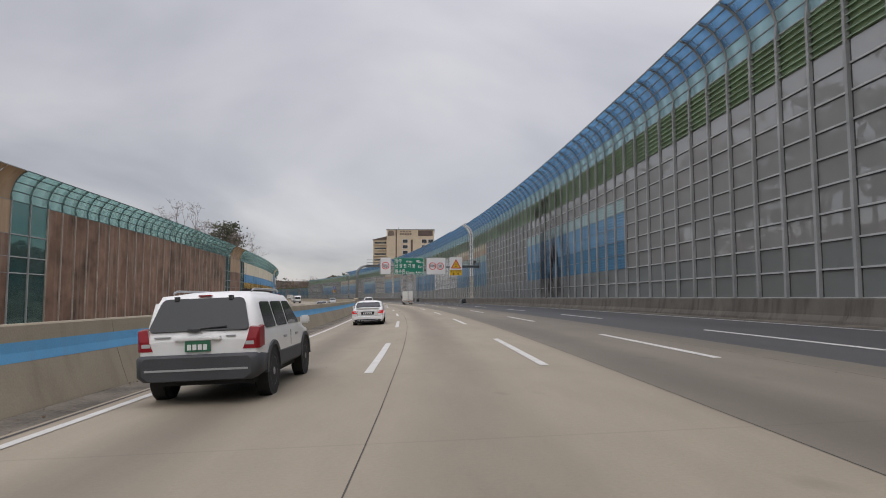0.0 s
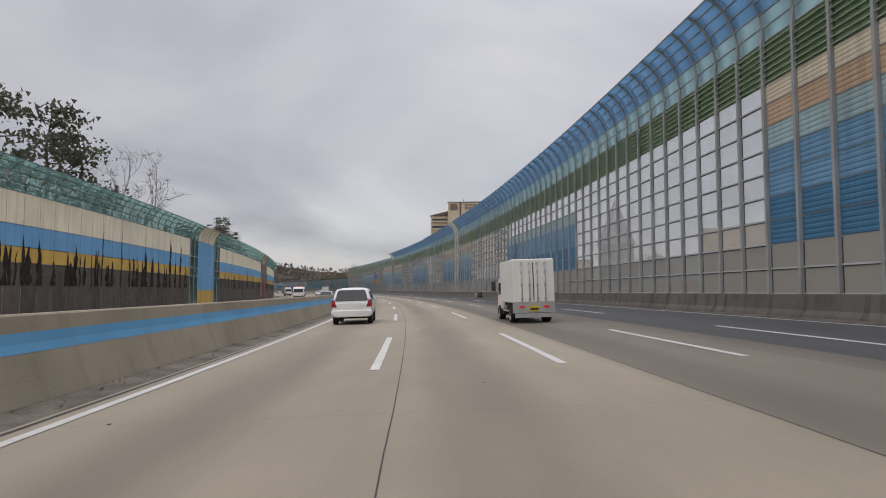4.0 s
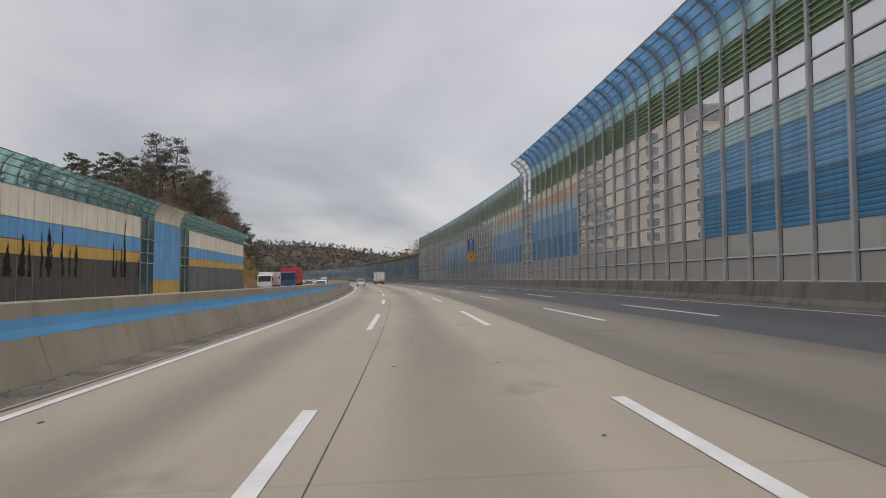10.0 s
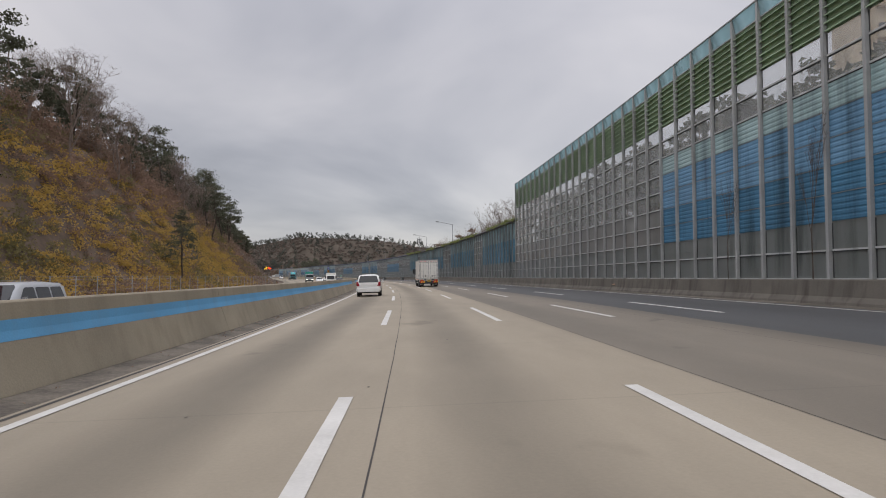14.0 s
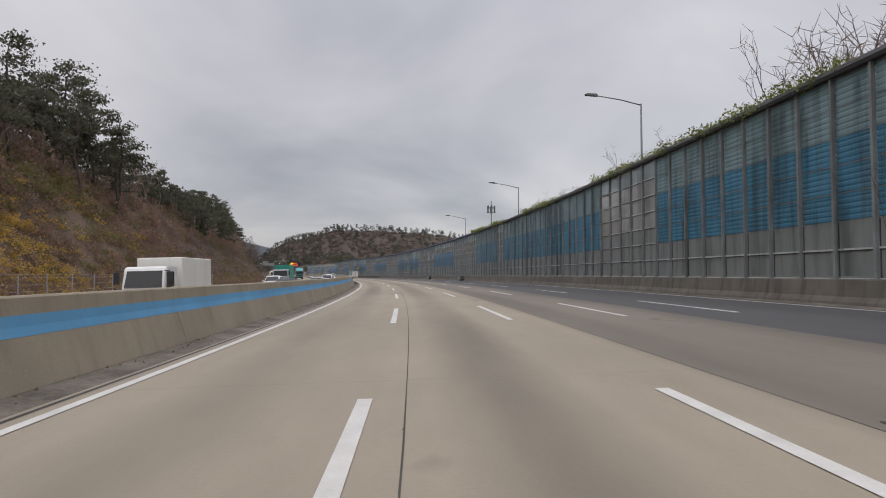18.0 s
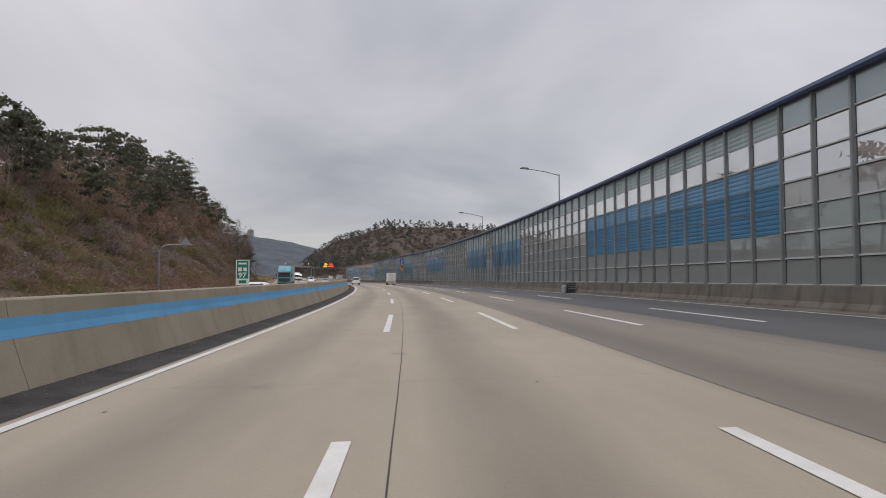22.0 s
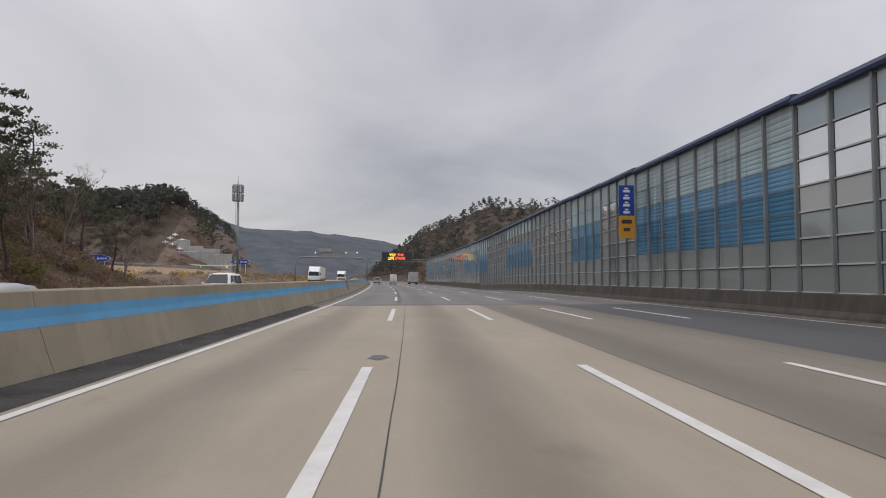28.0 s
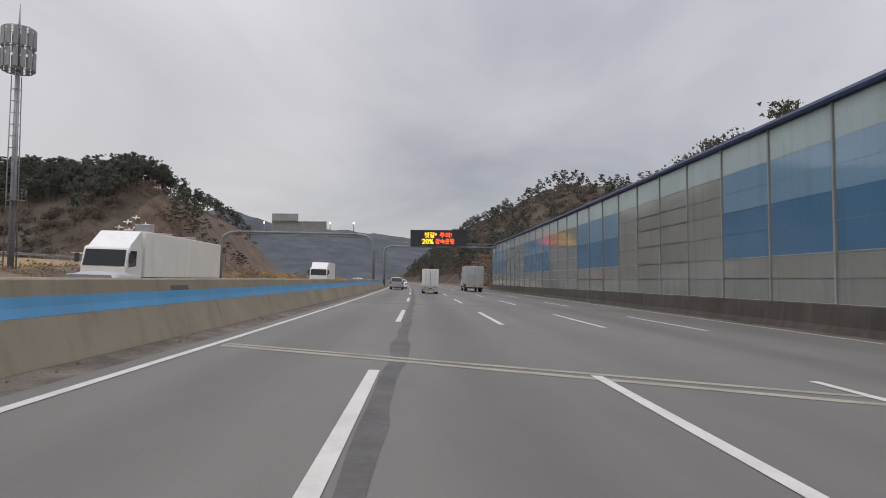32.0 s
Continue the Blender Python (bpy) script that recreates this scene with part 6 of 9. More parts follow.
def round_poly(pts, r=0.06, n=3):
    """Cut the corners of a planar polygon into short arcs."""
    out = []
    v = [Vector(p) for p in pts]
    for i, p in enumerate(v):
        a, b = v[i - 1], v[(i + 1) % len(v)]
        ra, rb = min(r, (a - p).length * 0.45), min(r, (b - p).length * 0.45)
        p0, p1 = p + (a - p).normalized() * ra, p + (b - p).normalized() * rb
        for k in range(n + 1):
            f = k / n
            out.append(p0 * (1 - f) ** 2 + p * 2 * f * (1 - f) + p1 * f ** 2)
    return out


CAR_FORM = {
    # length, width, belt, sill, then stations (y from the tail, height, width factor)
    "suv": (4.57, 1.86, 1.05, 0.42, ((0.0, 0.98, 0.93), (0.05, 1.10, 0.965), (0.10, 1.20, 0.98), (0.30, 1.58, 0.99), (0.42, 1.68, 1.0), (1.1, 1.725, 1.0), (2.2, 1.725, 1.0), (2.75, 1.66, 1.0), (3.1, 1.42, 1.0), (3.45, 1.10, 1.0), (3.6, 1.06, 0.99), (4.2, 0.98, 0.95), (4.48, 0.82, 0.90), (4.57, 0.70, 0.82))),
    "sedan": (4.63, 1.80, 0.93, 0.27, ((0.0, 0.84, 0.88), (0.06, 0.98, 0.93), (0.25, 1.01, 0.97), (0.72, 1.00, 0.99), (0.9, 1.06, 1.0), (1.45, 1.36, 1.0), (1.75, 1.42, 1.0), (2.4, 1.43, 1.0), (2.75, 1.37, 1.0), (3.25, 1.08, 1.0), (3.45, 0.96, 0.99), (4.2, 0.86, 0.95), (4.52, 0.72, 0.88), (4.63, 0.58, 0.80))),
    "van": (4.95, 1.88, 1.12, 0.34, ((0.0, 1.05, 0.95), (0.05, 1.2, 0.97), (0.18, 1.80, 0.98), (0.32, 1.90, 1.0), (1.2, 1.94, 1.0), (2.8, 1.94, 1.0), (3.2, 1.88, 1.0), (3.65, 1.50, 1.0), (4.0, 1.16, 0.99), (4.3, 1.08, 0.97), (4.75, 0.90, 0.92), (4.95, 0.66, 0.82))),
}


def car(word, label, m, style, body_mat, lamps=False, clad=None, plate=None, group="", near=False):
    """A car at the middle of its footprint; y is ahead. One shell with glass, lamps and wheels set in it."""
    top = thing(word, label, "car", group, m=m)
    L, Wd, belt, zb, stations = CAR_FORM[style]
    w, yr = Wd / 2, -L / 2
    H = max(z for y, z, k in stations)

    def side_x(z):
        return w - 0.015 - max(0.0, z - belt) * 0.30

    def shell(bm):
        secs = []
        for y, zt, k in stations:
            pts = [(0.80 * w, zb), (w - 0.015, zb + 0.09), (w, zb + 0.30), (w - 0.005, belt - 0.10), (side_x(belt), belt), (side_x(H - 0.18), H - 0.18), (side_x(H - 0.10) - 0.05, H - 0.07), (w * 0.52, H - 0.015), (w * 0.22, H)]
            half = []
            for i, (x, z) in enumerate(pts):
                lim = zt - 0.012 * (8 - i)
                if z > lim:
                    z = lim
                    x = min(x, w - 0.02 - 0.016 * max(0, i - 3)) if i < 7 else x
                half.append((x * k, max(z, zb + 0.01 * i)))
            secs.append((yr + y, half))
        loft(bm, secs)
    simple("body", top, [body_mat], shell)

    def top_line(z):
        """Where the shell's rear slope and its front slope reach this height."""
        up = [(y, h) for y, h, k in stations]
        peak = max(range(len(up)), key=lambda i: up[i][1])
        ry = float(np.interp(z, [h for y, h in up[:peak + 1]], [y for y, h in up[:peak + 1]]))
        fr = up[peak:][::-1]
        fy = float(np.interp(z, [h for y, h in fr], [y for y, h in fr]))
        return yr + ry, yr + fy

    z0, z1 = belt + 0.05, H - 0.13
    hw0, hw1 = side_x(z0) - 0.13, side_x(z1) - 0.12
    zr = z0 if style != "sedan" else 1.04
    (r0, f0), (r1, f1) = top_line(zr), top_line(z1)
    simple("rear_window", top, [M_GLASSD], lambda bm: slab(bm, round_poly([(-hw0, r0, zr), (hw0, r0, zr), (hw1, r1, z1), (-hw1, r1, z1)], 0.09), 0.03), "dark tinted rear window")
    f0 = top_line(z0 + 0.03)[1]
    simple("windscreen", top, [M_GLASSD], lambda bm: slab(bm, round_poly([(-hw0, f0, z0 + 0.03), (hw0, f0, z0 + 0.03), (hw1, f1, z1), (-hw1, f1, z1)], 0.09), 0.03), "dark windscreen")
    for sx in (-1, 1):
        ya, yb = r1 + 0.10, f0 - 0.28
        split = [ya, ya + (yb - ya) * 0.30, ya + (yb - ya) * 0.62, yb] if style != "sedan" else [ya - 0.12, ya + (yb - ya) * 0.45, yb]
        zt = H - 0.20
        for i, (p, q) in enumerate(zip(split, split[1:])):
            last = q == yb
            q_top = f1 - 0.18 if last else q - 0.05
            p_top = p + (0.14 if i == 0 else 0.05)
            simple("side_window", top, [M_GLASSD], lambda bm: slab(bm, round_poly([(sx * side_x(z0), p + 0.05, z0), (sx * side_x(z0), q - 0.05, z0), (sx * side_x(zt), q_top, zt), (sx * side_x(zt), p_top, zt)], 0.07), 0.012), "dark side window")
        rad = {"suv": 0.375, "sedan": 0.315, "van": 0.33}[style]
        for yy in (yr + 0.88, yr + L - 0.92):
            t = wheel(top, sx * (w - 0.115), yy, rad, 0.23)
            if near:
                pts = [(yy + (rad + 0.13) * math.cos(a), rad + 0.03 + (rad + 0.11) * math.sin(a)) for a in [math.pi * i / 10 for i in range(11)]] + [(yy + (rad + 0.04) * math.cos(a), rad + 0.03 + (rad + 0.04) * math.sin(a)) for a in [math.pi * (10 - i) / 10 for i in range(11)]]
                simple("wheel_arch", top, [clad or body_mat], lambda bm: prism(bm, pts, sx * (w - 0.06), sx * (w + 0.025), axis="x"))
            if not near:
                continue
            disc = [(yy + (rad + 0.05) * math.cos(2 * math.pi * i / 16), rad + 0.02 + (rad + 0.05) * math.sin(2 * math.pi * i / 16)) for i in range(16)]
            simple("wheel_well", top, [M_DARK], lambda bm: prism(bm, disc, sx * (w - 0.2), sx * (w + 0.002), axis="x"))
        my = f0 - 0.35
        simple("mirror", top, [body_mat], lambda bm: (box(bm, min(sx * (w + 0.03), sx * (w + 0.20)), max(sx * (w + 0.03), sx * (w + 0.20)), my - 0.06, my + 0.07, belt + 0.02, belt + 0.18), bmesh.ops.bevel(bm, geom=bm.edges[:], offset=0.03, segments=2, affect="EDGES"), box(bm, min(sx * (w - 0.05), sx * (w + 0.05)), max(sx * (w - 0.05), sx * (w + 0.05)), my - 0.02, my + 0.03, belt + 0.01, belt + 0.05)))
        za, zc = {"suv": (0.82, 1.17), "sedan": (0.68, 0.86), "van": (0.72, 1.02)}[style]
        kx = stations[0][2]

        def lens(bm):
            zm = min(0.97, zc - 0.03)
            rings = ([(kx * w - 0.19, yr - 0.010, za), (kx * w + 0.006, yr - 0.010, za), (kx * w + 0.006, yr - 0.008, zm), (kx * w - 0.13, yr - 0.010, zm)],
                     [(0.975 * w - 0.20, yr + 0.03, za - 0.005), (0.975 * w + 0.016, yr + 0.05, za), (0.975 * w + 0.014, yr + 0.04, zc - 0.04), (0.975 * w - 0.13, yr + 0.03, zc - 0.02)],
                     [(w - 0.12, yr + 0.26, za + 0.03), (w + 0.012, yr + 0.26, za + 0.03), (w + 0.010, yr + 0.27, zc - 0.01), (w - 0.12, yr + 0.24, zc)])
            vs = [[bm.verts.new((sx * px, py, pz)) for px, py, pz in r_] for r_ in rings]
            bm.faces.new(vs[0])
            bm.faces.new(vs[-1][::-1])
            for p, q in zip(vs, vs[1:]):
                for i in range(4):
                    bm.faces.new((p[i], p[(i + 1) % 4], q[(i + 1) % 4], q[i]))
        tl = simple("tail_lamp", top, [M_BRAKE if lamps else M_REDLENS], lens, "red tail lamp")
        if near:
            simple("clear_lens", tl, [M_CLEARLENS], lambda bm: box(bm, min(sx * (kx * w - 0.15), sx * (kx * w - 0.02)), max(sx * (kx * w - 0.15), sx * (kx * w - 0.02)), yr - 0.014, yr, za + 0.06, za + 0.115))
        hz = {"suv": 0.74, "sedan": 0.60, "van": 0.74}[style]
        simple("head_lamp", top, [M_CLEARLENS], lambda bm: slab(bm, round_poly([(sx * (w - 0.52), L / 2 - 0.10, hz), (sx * (w - 0.12), L / 2 - 0.22, hz + 0.02), (sx * (w - 0.10), L / 2 - 0.36, hz + 0.17), (sx * (w - 0.46), L / 2 - 0.24, hz + 0.17)], 0.04), 0.05, 0.05), "clear head lamp")
    bump = clad or body_mat
    top_z = zb + (0.34 if clad else 0.26)
    jut = 0.10 if clad else 0.055
    simple("rear_bumper", top, [bump], lambda bm: loft(bm, [(yr - jut, [(w - 0.22, zb - 0.04), (w - 0.12, zb + 0.04), (w - 0.11, top_z - 0.10), (w - 0.16, top_z - 0.04)]), (yr - 0.02, [(w - 0.12, zb - 0.06), (w - 0.015, zb + 0.02), (w - 0.01, top_z - 0.05), (w - 0.06, top_z)]), (yr + 0.14, [(w - 0.08, zb - 0.05), (w + 0.014, zb + 0.03), (w + 0.016, top_z - 0.04), (w - 0.04, top_z)]), (yr + 0.46, [(w - 0.08, zb - 0.02), (w + 0.012, zb + 0.04), (w + 0.012, top_z - 0.06), (w - 0.05, top_z - 0.02)])]))
    simple("grille", top, [M_BLACK], lambda bm: slab(bm, round_poly([(-0.40, L / 2 - 0.015, zb + 0.12), (0.40, L / 2 - 0.015, zb + 0.12), (0.38, L / 2 - 0.07, zb + 0.30), (-0.38, L / 2 - 0.07, zb + 0.30)], 0.05), 0.03, 0.04), "dark grille")
    simple("underside", top, [M_DARK], lambda bm: box(bm, -w + 0.14, w - 0.14, yr + 0.15, L / 2 - 0.2, zb - 0.14, zb + 0.06))
    if clad:
        simple("bumper_strip", top, [M_POST], lambda bm: box(bm, -w + 0.16, w - 0.16, yr - 0.108, yr - 0.09, zb + 0.10, zb + 0.13))
        for sx in (-1, 1):
            simple("side_cladding", top, [clad], lambda bm: prism(bm, [(sx * (w - 0.03), zb - 0.02), (sx * (w + 0.018), zb + 0.03), (sx * (w + 0.018), zb + 0.24), (sx * (w - 0.02), zb + 0.27)], yr + 1.3, L / 2 - 1.4, axis="y"))
            simple("roof_rail", top, [M_SILVER], lambda bm: tube(bm, [(sx * (w - 0.30), yr + 0.7, H - 0.02), (sx * (w - 0.30), yr + 0.85, H + 0.02), (sx * (w - 0.30), yr + 2.4, H + 0.02), (sx * (w - 0.30), yr + 2.55, H - 0.02)], 0.018, 6))
            for yy in (-0.55, 0.45):
                simple("door_handle", top, [M_SILVER], lambda bm: box(bm, min(sx * (w - 0.01), sx * (w + 0.03)), max(sx * (w - 0.01), sx * (w + 0.03)), yy - 0.08, yy + 0.08, belt - 0.17, belt - 0.13))
            simple("door_seam", top, [M_BLACK], lambda bm: box(bm, sx * w - 0.006, sx * w + 0.003, -0.02, -0.008, zb + 0.3, belt - 0.06))
            simple("window_hinge", top, [M_BLACK], lambda bm: box(bm, sx * 0.42 - 0.03, sx * 0.42 + 0.03, r1 - 0.06, r1 + 0.02, z1 - 0.02, z1 + 0.05))
        simple("plate_garnish", top, [body_mat], lambda bm: (box(bm, -0.36, 0.36, yr - 0.05, yr + 0.05, 0.965, 1.02), bmesh.ops.bevel(bm, geom=bm.edges[:], offset=0.015, segments=2, affect="EDGES")))
        simple("rear_wiper", top, [M_BLACK], lambda bm: tube(bm, [(-0.05, yr + 0.02, 1.10), (0.05, yr + 0.03, 1.15), (0.42, yr + 0.03, 1.17)], 0.014, 5))
        simple("window_latch", top, [M_BLACK], lambda bm: box(bm, -0.16, 0.03, yr - 0.01, yr + 0.06, 1.10, 1.14))
        simple("brake_light_bar", top, [M_REDLENS], lambda bm: box(bm, -0.10, 0.10, r1 + 0.01, r1 + 0.09, H - 0.085, H - 0.065))
        for x0, x1 in ((-0.66, -0.42), (0.42, 0.56)):
            simple("badge", top, [M_SILVER], lambda bm: box(bm, x0, x1, yr - 0.004, yr + 0.06, 1.015, 1.035))
    elif near:
        # the saloon's tail: lid seam, a dark slab as painted shade of the plate recess, dark valance with a bright
        # lower trim, exhausts, door seams and handles
        k0 = stations[0][2] * w
        simple("plate_recess", top, [M_DARK], lambda bm: slab(bm, round_poly([(-0.36, yr - 0.004, 0.60), (0.36, yr - 0.004, 0.60), (0.40, yr - 0.004, 0.775), (-0.40, yr - 0.004, 0.775)], 0.04), 0.006, 0.02), "dark slab painted as the shade of the plate recess")
        simple("lid_trim", top, [M_SILVER], lambda bm: box(bm, -0.40, 0.40, yr - 0.022, yr + 0.02, 0.778, 0.802), "bright trim bar over the plate")
        simple("lid_lip", top, [body_mat], lambda bm: prism(bm, [(yr + 0.0, 0.955), (yr - 0.012, 1.0), (yr + 0.10, 1.012), (yr + 0.24, 1.012)], -w + 0.24, w - 0.24, axis="x"))
        for sx in (-1, 1):
            simple("lid_seam", top, [M_BLACK], lambda bm: box(bm, sx * (k0 - 0.205) - 0.005, sx * (k0 - 0.205) + 0.005, yr - 0.004, yr + 0.02, 0.56, 0.84))
            simple("exhaust", top, [M_SILVER], lambda bm: box(bm, sx * 0.52 - 0.07, sx * 0.52 + 0.07, yr - jut - 0.02, yr, zb + 0.005, zb + 0.055), "bright exhaust tip")
            simple("door_seam", top, [M_BLACK], lambda bm: box(bm, sx * w - 0.006, sx * w + 0.003, 0.10, 0.112, zb + 0.12, belt - 0.06))
            for yy in (-0.35, 0.75):
                simple("door_handle", top, [M_SILVER], lambda bm: box(bm, min(sx * (w - 0.01), sx * (w + 0.03)), max(sx * (w - 0.01), sx * (w + 0.03)), yy - 0.08, yy + 0.08, belt - 0.14, belt - 0.115))
        simple("valance", top, [M_DARK], lambda bm: prism(bm, [(-w + 0.16, zb - 0.055), (w - 0.16, zb - 0.055), (w - 0.10, zb + 0.03), (w - 0.26, zb + 0.085), (-w + 0.26, zb + 0.085), (-w + 0.10, zb + 0.03)], yr - jut - 0.012, yr, axis="y"), "dark lower valance")
        simple("valance_trim", top, [M_SILVER], lambda bm: box(bm, -0.40, 0.40, yr - jut - 0.02, yr - jut, zb - 0.005, zb + 0.03), "bright trim in the valance")
        simple("bumper_seam", top, [M_BLACK], lambda bm: box(bm, -k0 + 0.03, k0 - 0.03, yr - 0.006, yr + 0.02, top_z + 0.004, top_z + 0.014))
    if plate:
        py = 0.80 if clad else 0.63
        pw, ph = (0.19, 0.085) if clad else (0.26, 0.055)
        pl = simple("number_plate", top, [plate], lambda bm: box(bm, -pw, pw, yr - (0.035 if clad else 0.02), yr + 0.02, py, py + 2 * ph))
        for k in range(4):
            simple("plate_bar", pl, [M_SIGNWHITE if clad else M_BLACK], lambda bm: box(bm, -pw * 0.8 + pw * 0.42 * k, -pw * 0.8 + pw * 0.42 * k + pw * 0.3, yr - (0.042 if clad else 0.026), yr - (0.03 if clad else 0.012), py + ph * 0.3, py + ph * 1.3))
    return top


def vehicle_pose(s, o, oncoming=False):
    return road_pose(s, o, 0.0, 180.0 if oncoming else 0.0, tilt=True)


car("station_wagon", "white station wagon with grey lower cladding driving beside the median", vehicle_pose(11.42, -2.2), "suv", M_CARWHITE, clad=M_CLAD, plate=M_PLATE_G, near=True)
car("saloon_car", "white saloon car with lit red tail lamps", vehicle_pose(38.9, -1.66), "sedan", M_CARWHITE, lamps=True, plate=M_SIGNWHITE, near=True)


def lorry(word, label, m, cab_mat, box_mat, L=9.6, box_h=(1.15, 3.6), Wd=2.45, cab_h=2.75, cab_len=1.9, big=False, tall_roof=False, lamps=False, group="", small=False, gap=0.25, ribs=False):
    """A cab-over lorry with a box body; y = 0 at the tail, ahead is +y."""
    top = thing(word, label, "lorry", group, m=m)
    w = Wd / 2
    r = 0.34 if small else 0.48
    cw = w - (0.12 if small else 0.06)
    yb = L - cab_len - gap
    z0, z1 = box_h

    def bodybox(bm):
        box(bm, -w, w, 0.0, yb, z0, z1)
        bmesh.ops.bevel(bm, geom=bm.edges[:], offset=0.03, segments=1, affect="EDGES")
    bodyp = simple("cargo_box", top, [box_mat], bodybox)
    for sx in (-1, 1) if ribs else ():
        n = int((yb - 0.4) / 0.28)
        edge = [(sx * (w - 0.02), 0.2), (sx * (w - 0.02), yb - 0.2)]
        for q in range(n, 0, -1):
            y1, d = 0.2 + (yb - 0.4) * q / n, (yb - 0.4) / n
            edge += [(sx * (w + 0.004), y1 - d * 0.04), (sx * (w + 0.035), y1 - d * 0.2), (sx * (w + 0.035), y1 - d * 0.55), (sx * (w + 0.004), y1 - d * 0.75)]
        simple("corrugated_side", bodyp, [box_mat], lambda bm: prism(bm, edge, z0 + 0.15, z1 - 0.15, axis="z"))
    zc = 0.75 if not small else 0.5
    yf = L

    def cab(bm):
        pts = [(yf - cab_len, zc), (yf - 0.04, zc), (yf, zc + 0.25), (yf - 0.03, zc + (cab_h - zc) * 0.45), (yf - 0.28, cab_h - 0.12), (yf - 0.42, cab_h), (yf - cab_len, cab_h)]
        prism(bm, pts, -cw, cw, axis="x")
        bmesh.ops.bevel(bm, geom=bm.edges[:], offset=0.04, segments=2, affect="EDGES")
    simple("cab", top, [cab_mat], cab)
    zm = zc + (cab_h - zc) * 0.47

    def screen(bm):
        v = [bm.verts.new(p) for p in ((-cw + 0.10, yf - 0.012, zm), (cw - 0.10, yf - 0.012, zm), (cw - 0.14, yf - 0.245, cab_h - 0.18), (-cw + 0.14, yf - 0.245, cab_h - 0.18))]
        u = [bm.verts.new(p.co + Vector((0, -0.05, -0.01))) for p in v]
        bm.faces.new(v)
        for i in range(4):
            bm.faces.new((v[i], v[(i + 1) % 4], u[(i + 1) % 4], u[i]))
    simple("windscreen", top, [M_GLASSD], screen, "dark windscreen")
    for sx in (-1, 1):
        simple("side_window", top, [M_GLASSD], lambda bm: prism(bm, [(yf - 1.15, zm + 0.02), (yf - 0.26, zm - 0.05), (yf - 0.42, cab_h - 0.22), (yf - 1.15, cab_h - 0.22)], sx * (cw - 0.02), sx * (cw + 0.012), axis="x"), "dark side window")
        mir = simple("mirror", top, [M_BLACK], lambda bm: box(bm, min(sx * (cw + 0.10), sx * (cw + 0.30)), max(sx * (cw + 0.10), sx * (cw + 0.30)), yf - 0.12, yf - 0.02, zm + 0.15, zm + 0.62))
        simple("mirror_arm", mir, [M_BLACK], lambda bm: tube(bm, [(sx * (cw - 0.02), yf - 0.2, zm + 0.66), (sx * (cw + 0.2), yf - 0.07, zm + 0.66), (sx * (cw + 0.2), yf - 0.07, zm + 0.5)], 0.02, 5))
        simple("head_lamp", top, [M_HEADLAMP if lamps else M_CLEARLENS], lambda bm: box(bm, min(sx * (cw - 0.5), sx * (cw - 0.12)), max(sx * (cw - 0.5), sx * (cw - 0.12)), yf - 0.03, yf + 0.012, zc + 0.10, zc + 0.28))
        simple("indicator", top, [M_AMBER], lambda bm: box(bm, min(sx * (cw - 0.02), sx * (cw + 0.02)), max(sx * (cw - 0.02), sx * (cw + 0.02)), yf - 0.24, yf - 0.14, zc + 0.28, zc + 0.36))
        simple("tail_lamp", top, [M_BRAKE], lambda bm: box(bm, min(sx * (w - 0.46), sx * (w - 0.26)), max(sx * (w - 0.46), sx * (w - 0.26)), -0.06, 0.02, z0 - 0.22, z0 - 0.14))
        for zz in ((0.50, 0.82) if not small else (0.45,)):
            simple("side_guard", top, [M_ALU], lambda bm: box(bm, sx * (w - 0.06) - 0.02, sx * (w - 0.06) + 0.02, 3.75 if big else 2.9 if not small else 1.4, yb - (0.7 if not small else 0.3), zz, zz + (0.13 if not small else 0.08)))
        wheel(top, sx * (w - 0.20), L - (1.35 if not small else 0.75), r, 0.28, 0.66, 0.06)
        rear = ((1.75, 3.05) if big else (1.7,)) if not small else (0.95,)
        for yy in rear:
            wheel(top, sx * (w - 0.18), yy, r, 0.34, 0.66, 0.10)
    simple("front_bumper", top, [M_CLAD], lambda bm: box(bm, -cw - 0.01, cw + 0.01, yf - 0.5, yf + 0.05, zc - 0.32, zc + 0.02))
    simple("chassis", top, [M_DARK], lambda bm: (box(bm, -0.55, 0.55, 0.15, L - 0.5, 0.55 if not small else 0.4, z0 - 0.08), box(bm, -w + 0.15, w - 0.15, 0.3, yb - 0.2, z0 - 0.16, z0 - 0.01)))
    simple("cab_base", top, [M_DARK], lambda bm: box(bm, -cw + 0.05, cw - 0.05, yf - cab_len + 0.05, yf - 0.1, zc - 0.25, zc + 0.02))
    simple("rear_bumper", top, [M_BLACK if big else M_ALU], lambda bm: box(bm, -w + 0.08, w - 0.08, -0.02, 0.06, z0 - 0.62, z0 - 0.44))
    simple("rear_sill", top, [M_ALU], lambda bm: box(bm, -w, w, -0.02, 0.10, z0 - 0.42, z0 + 0.0))
    for k, x in enumerate((-0.86, -0.29, 0.29, 0.86)):
        s_ = w / 1.25
        if group == "far" and k % 2:
            continue
        simple("door_bar", bodyp, [M_ALU], lambda bm: (tube(bm, [(x * s_ * 0.82, -0.045, z0 + 0.05), (x * s_ * 0.82, -0.045, z1 - 0.12)], 0.02, 6), [box(bm, x * s_ * 0.82 - 0.045, x * s_ * 0.82 + 0.045, -0.06, 0.0, zz - 0.05, zz + 0.05) for zz in (z0 + 0.15, z0 + (z1 - z0) * 0.4, z0 + (z1 - z0) * 0.7, z1 - 0.2)]))
    simple("door_seam", bodyp, [M_BLACK], lambda bm: box(bm, -0.02, 0.02, -0.012, 0.0, z0 + 0.08, z1 - 0.15))
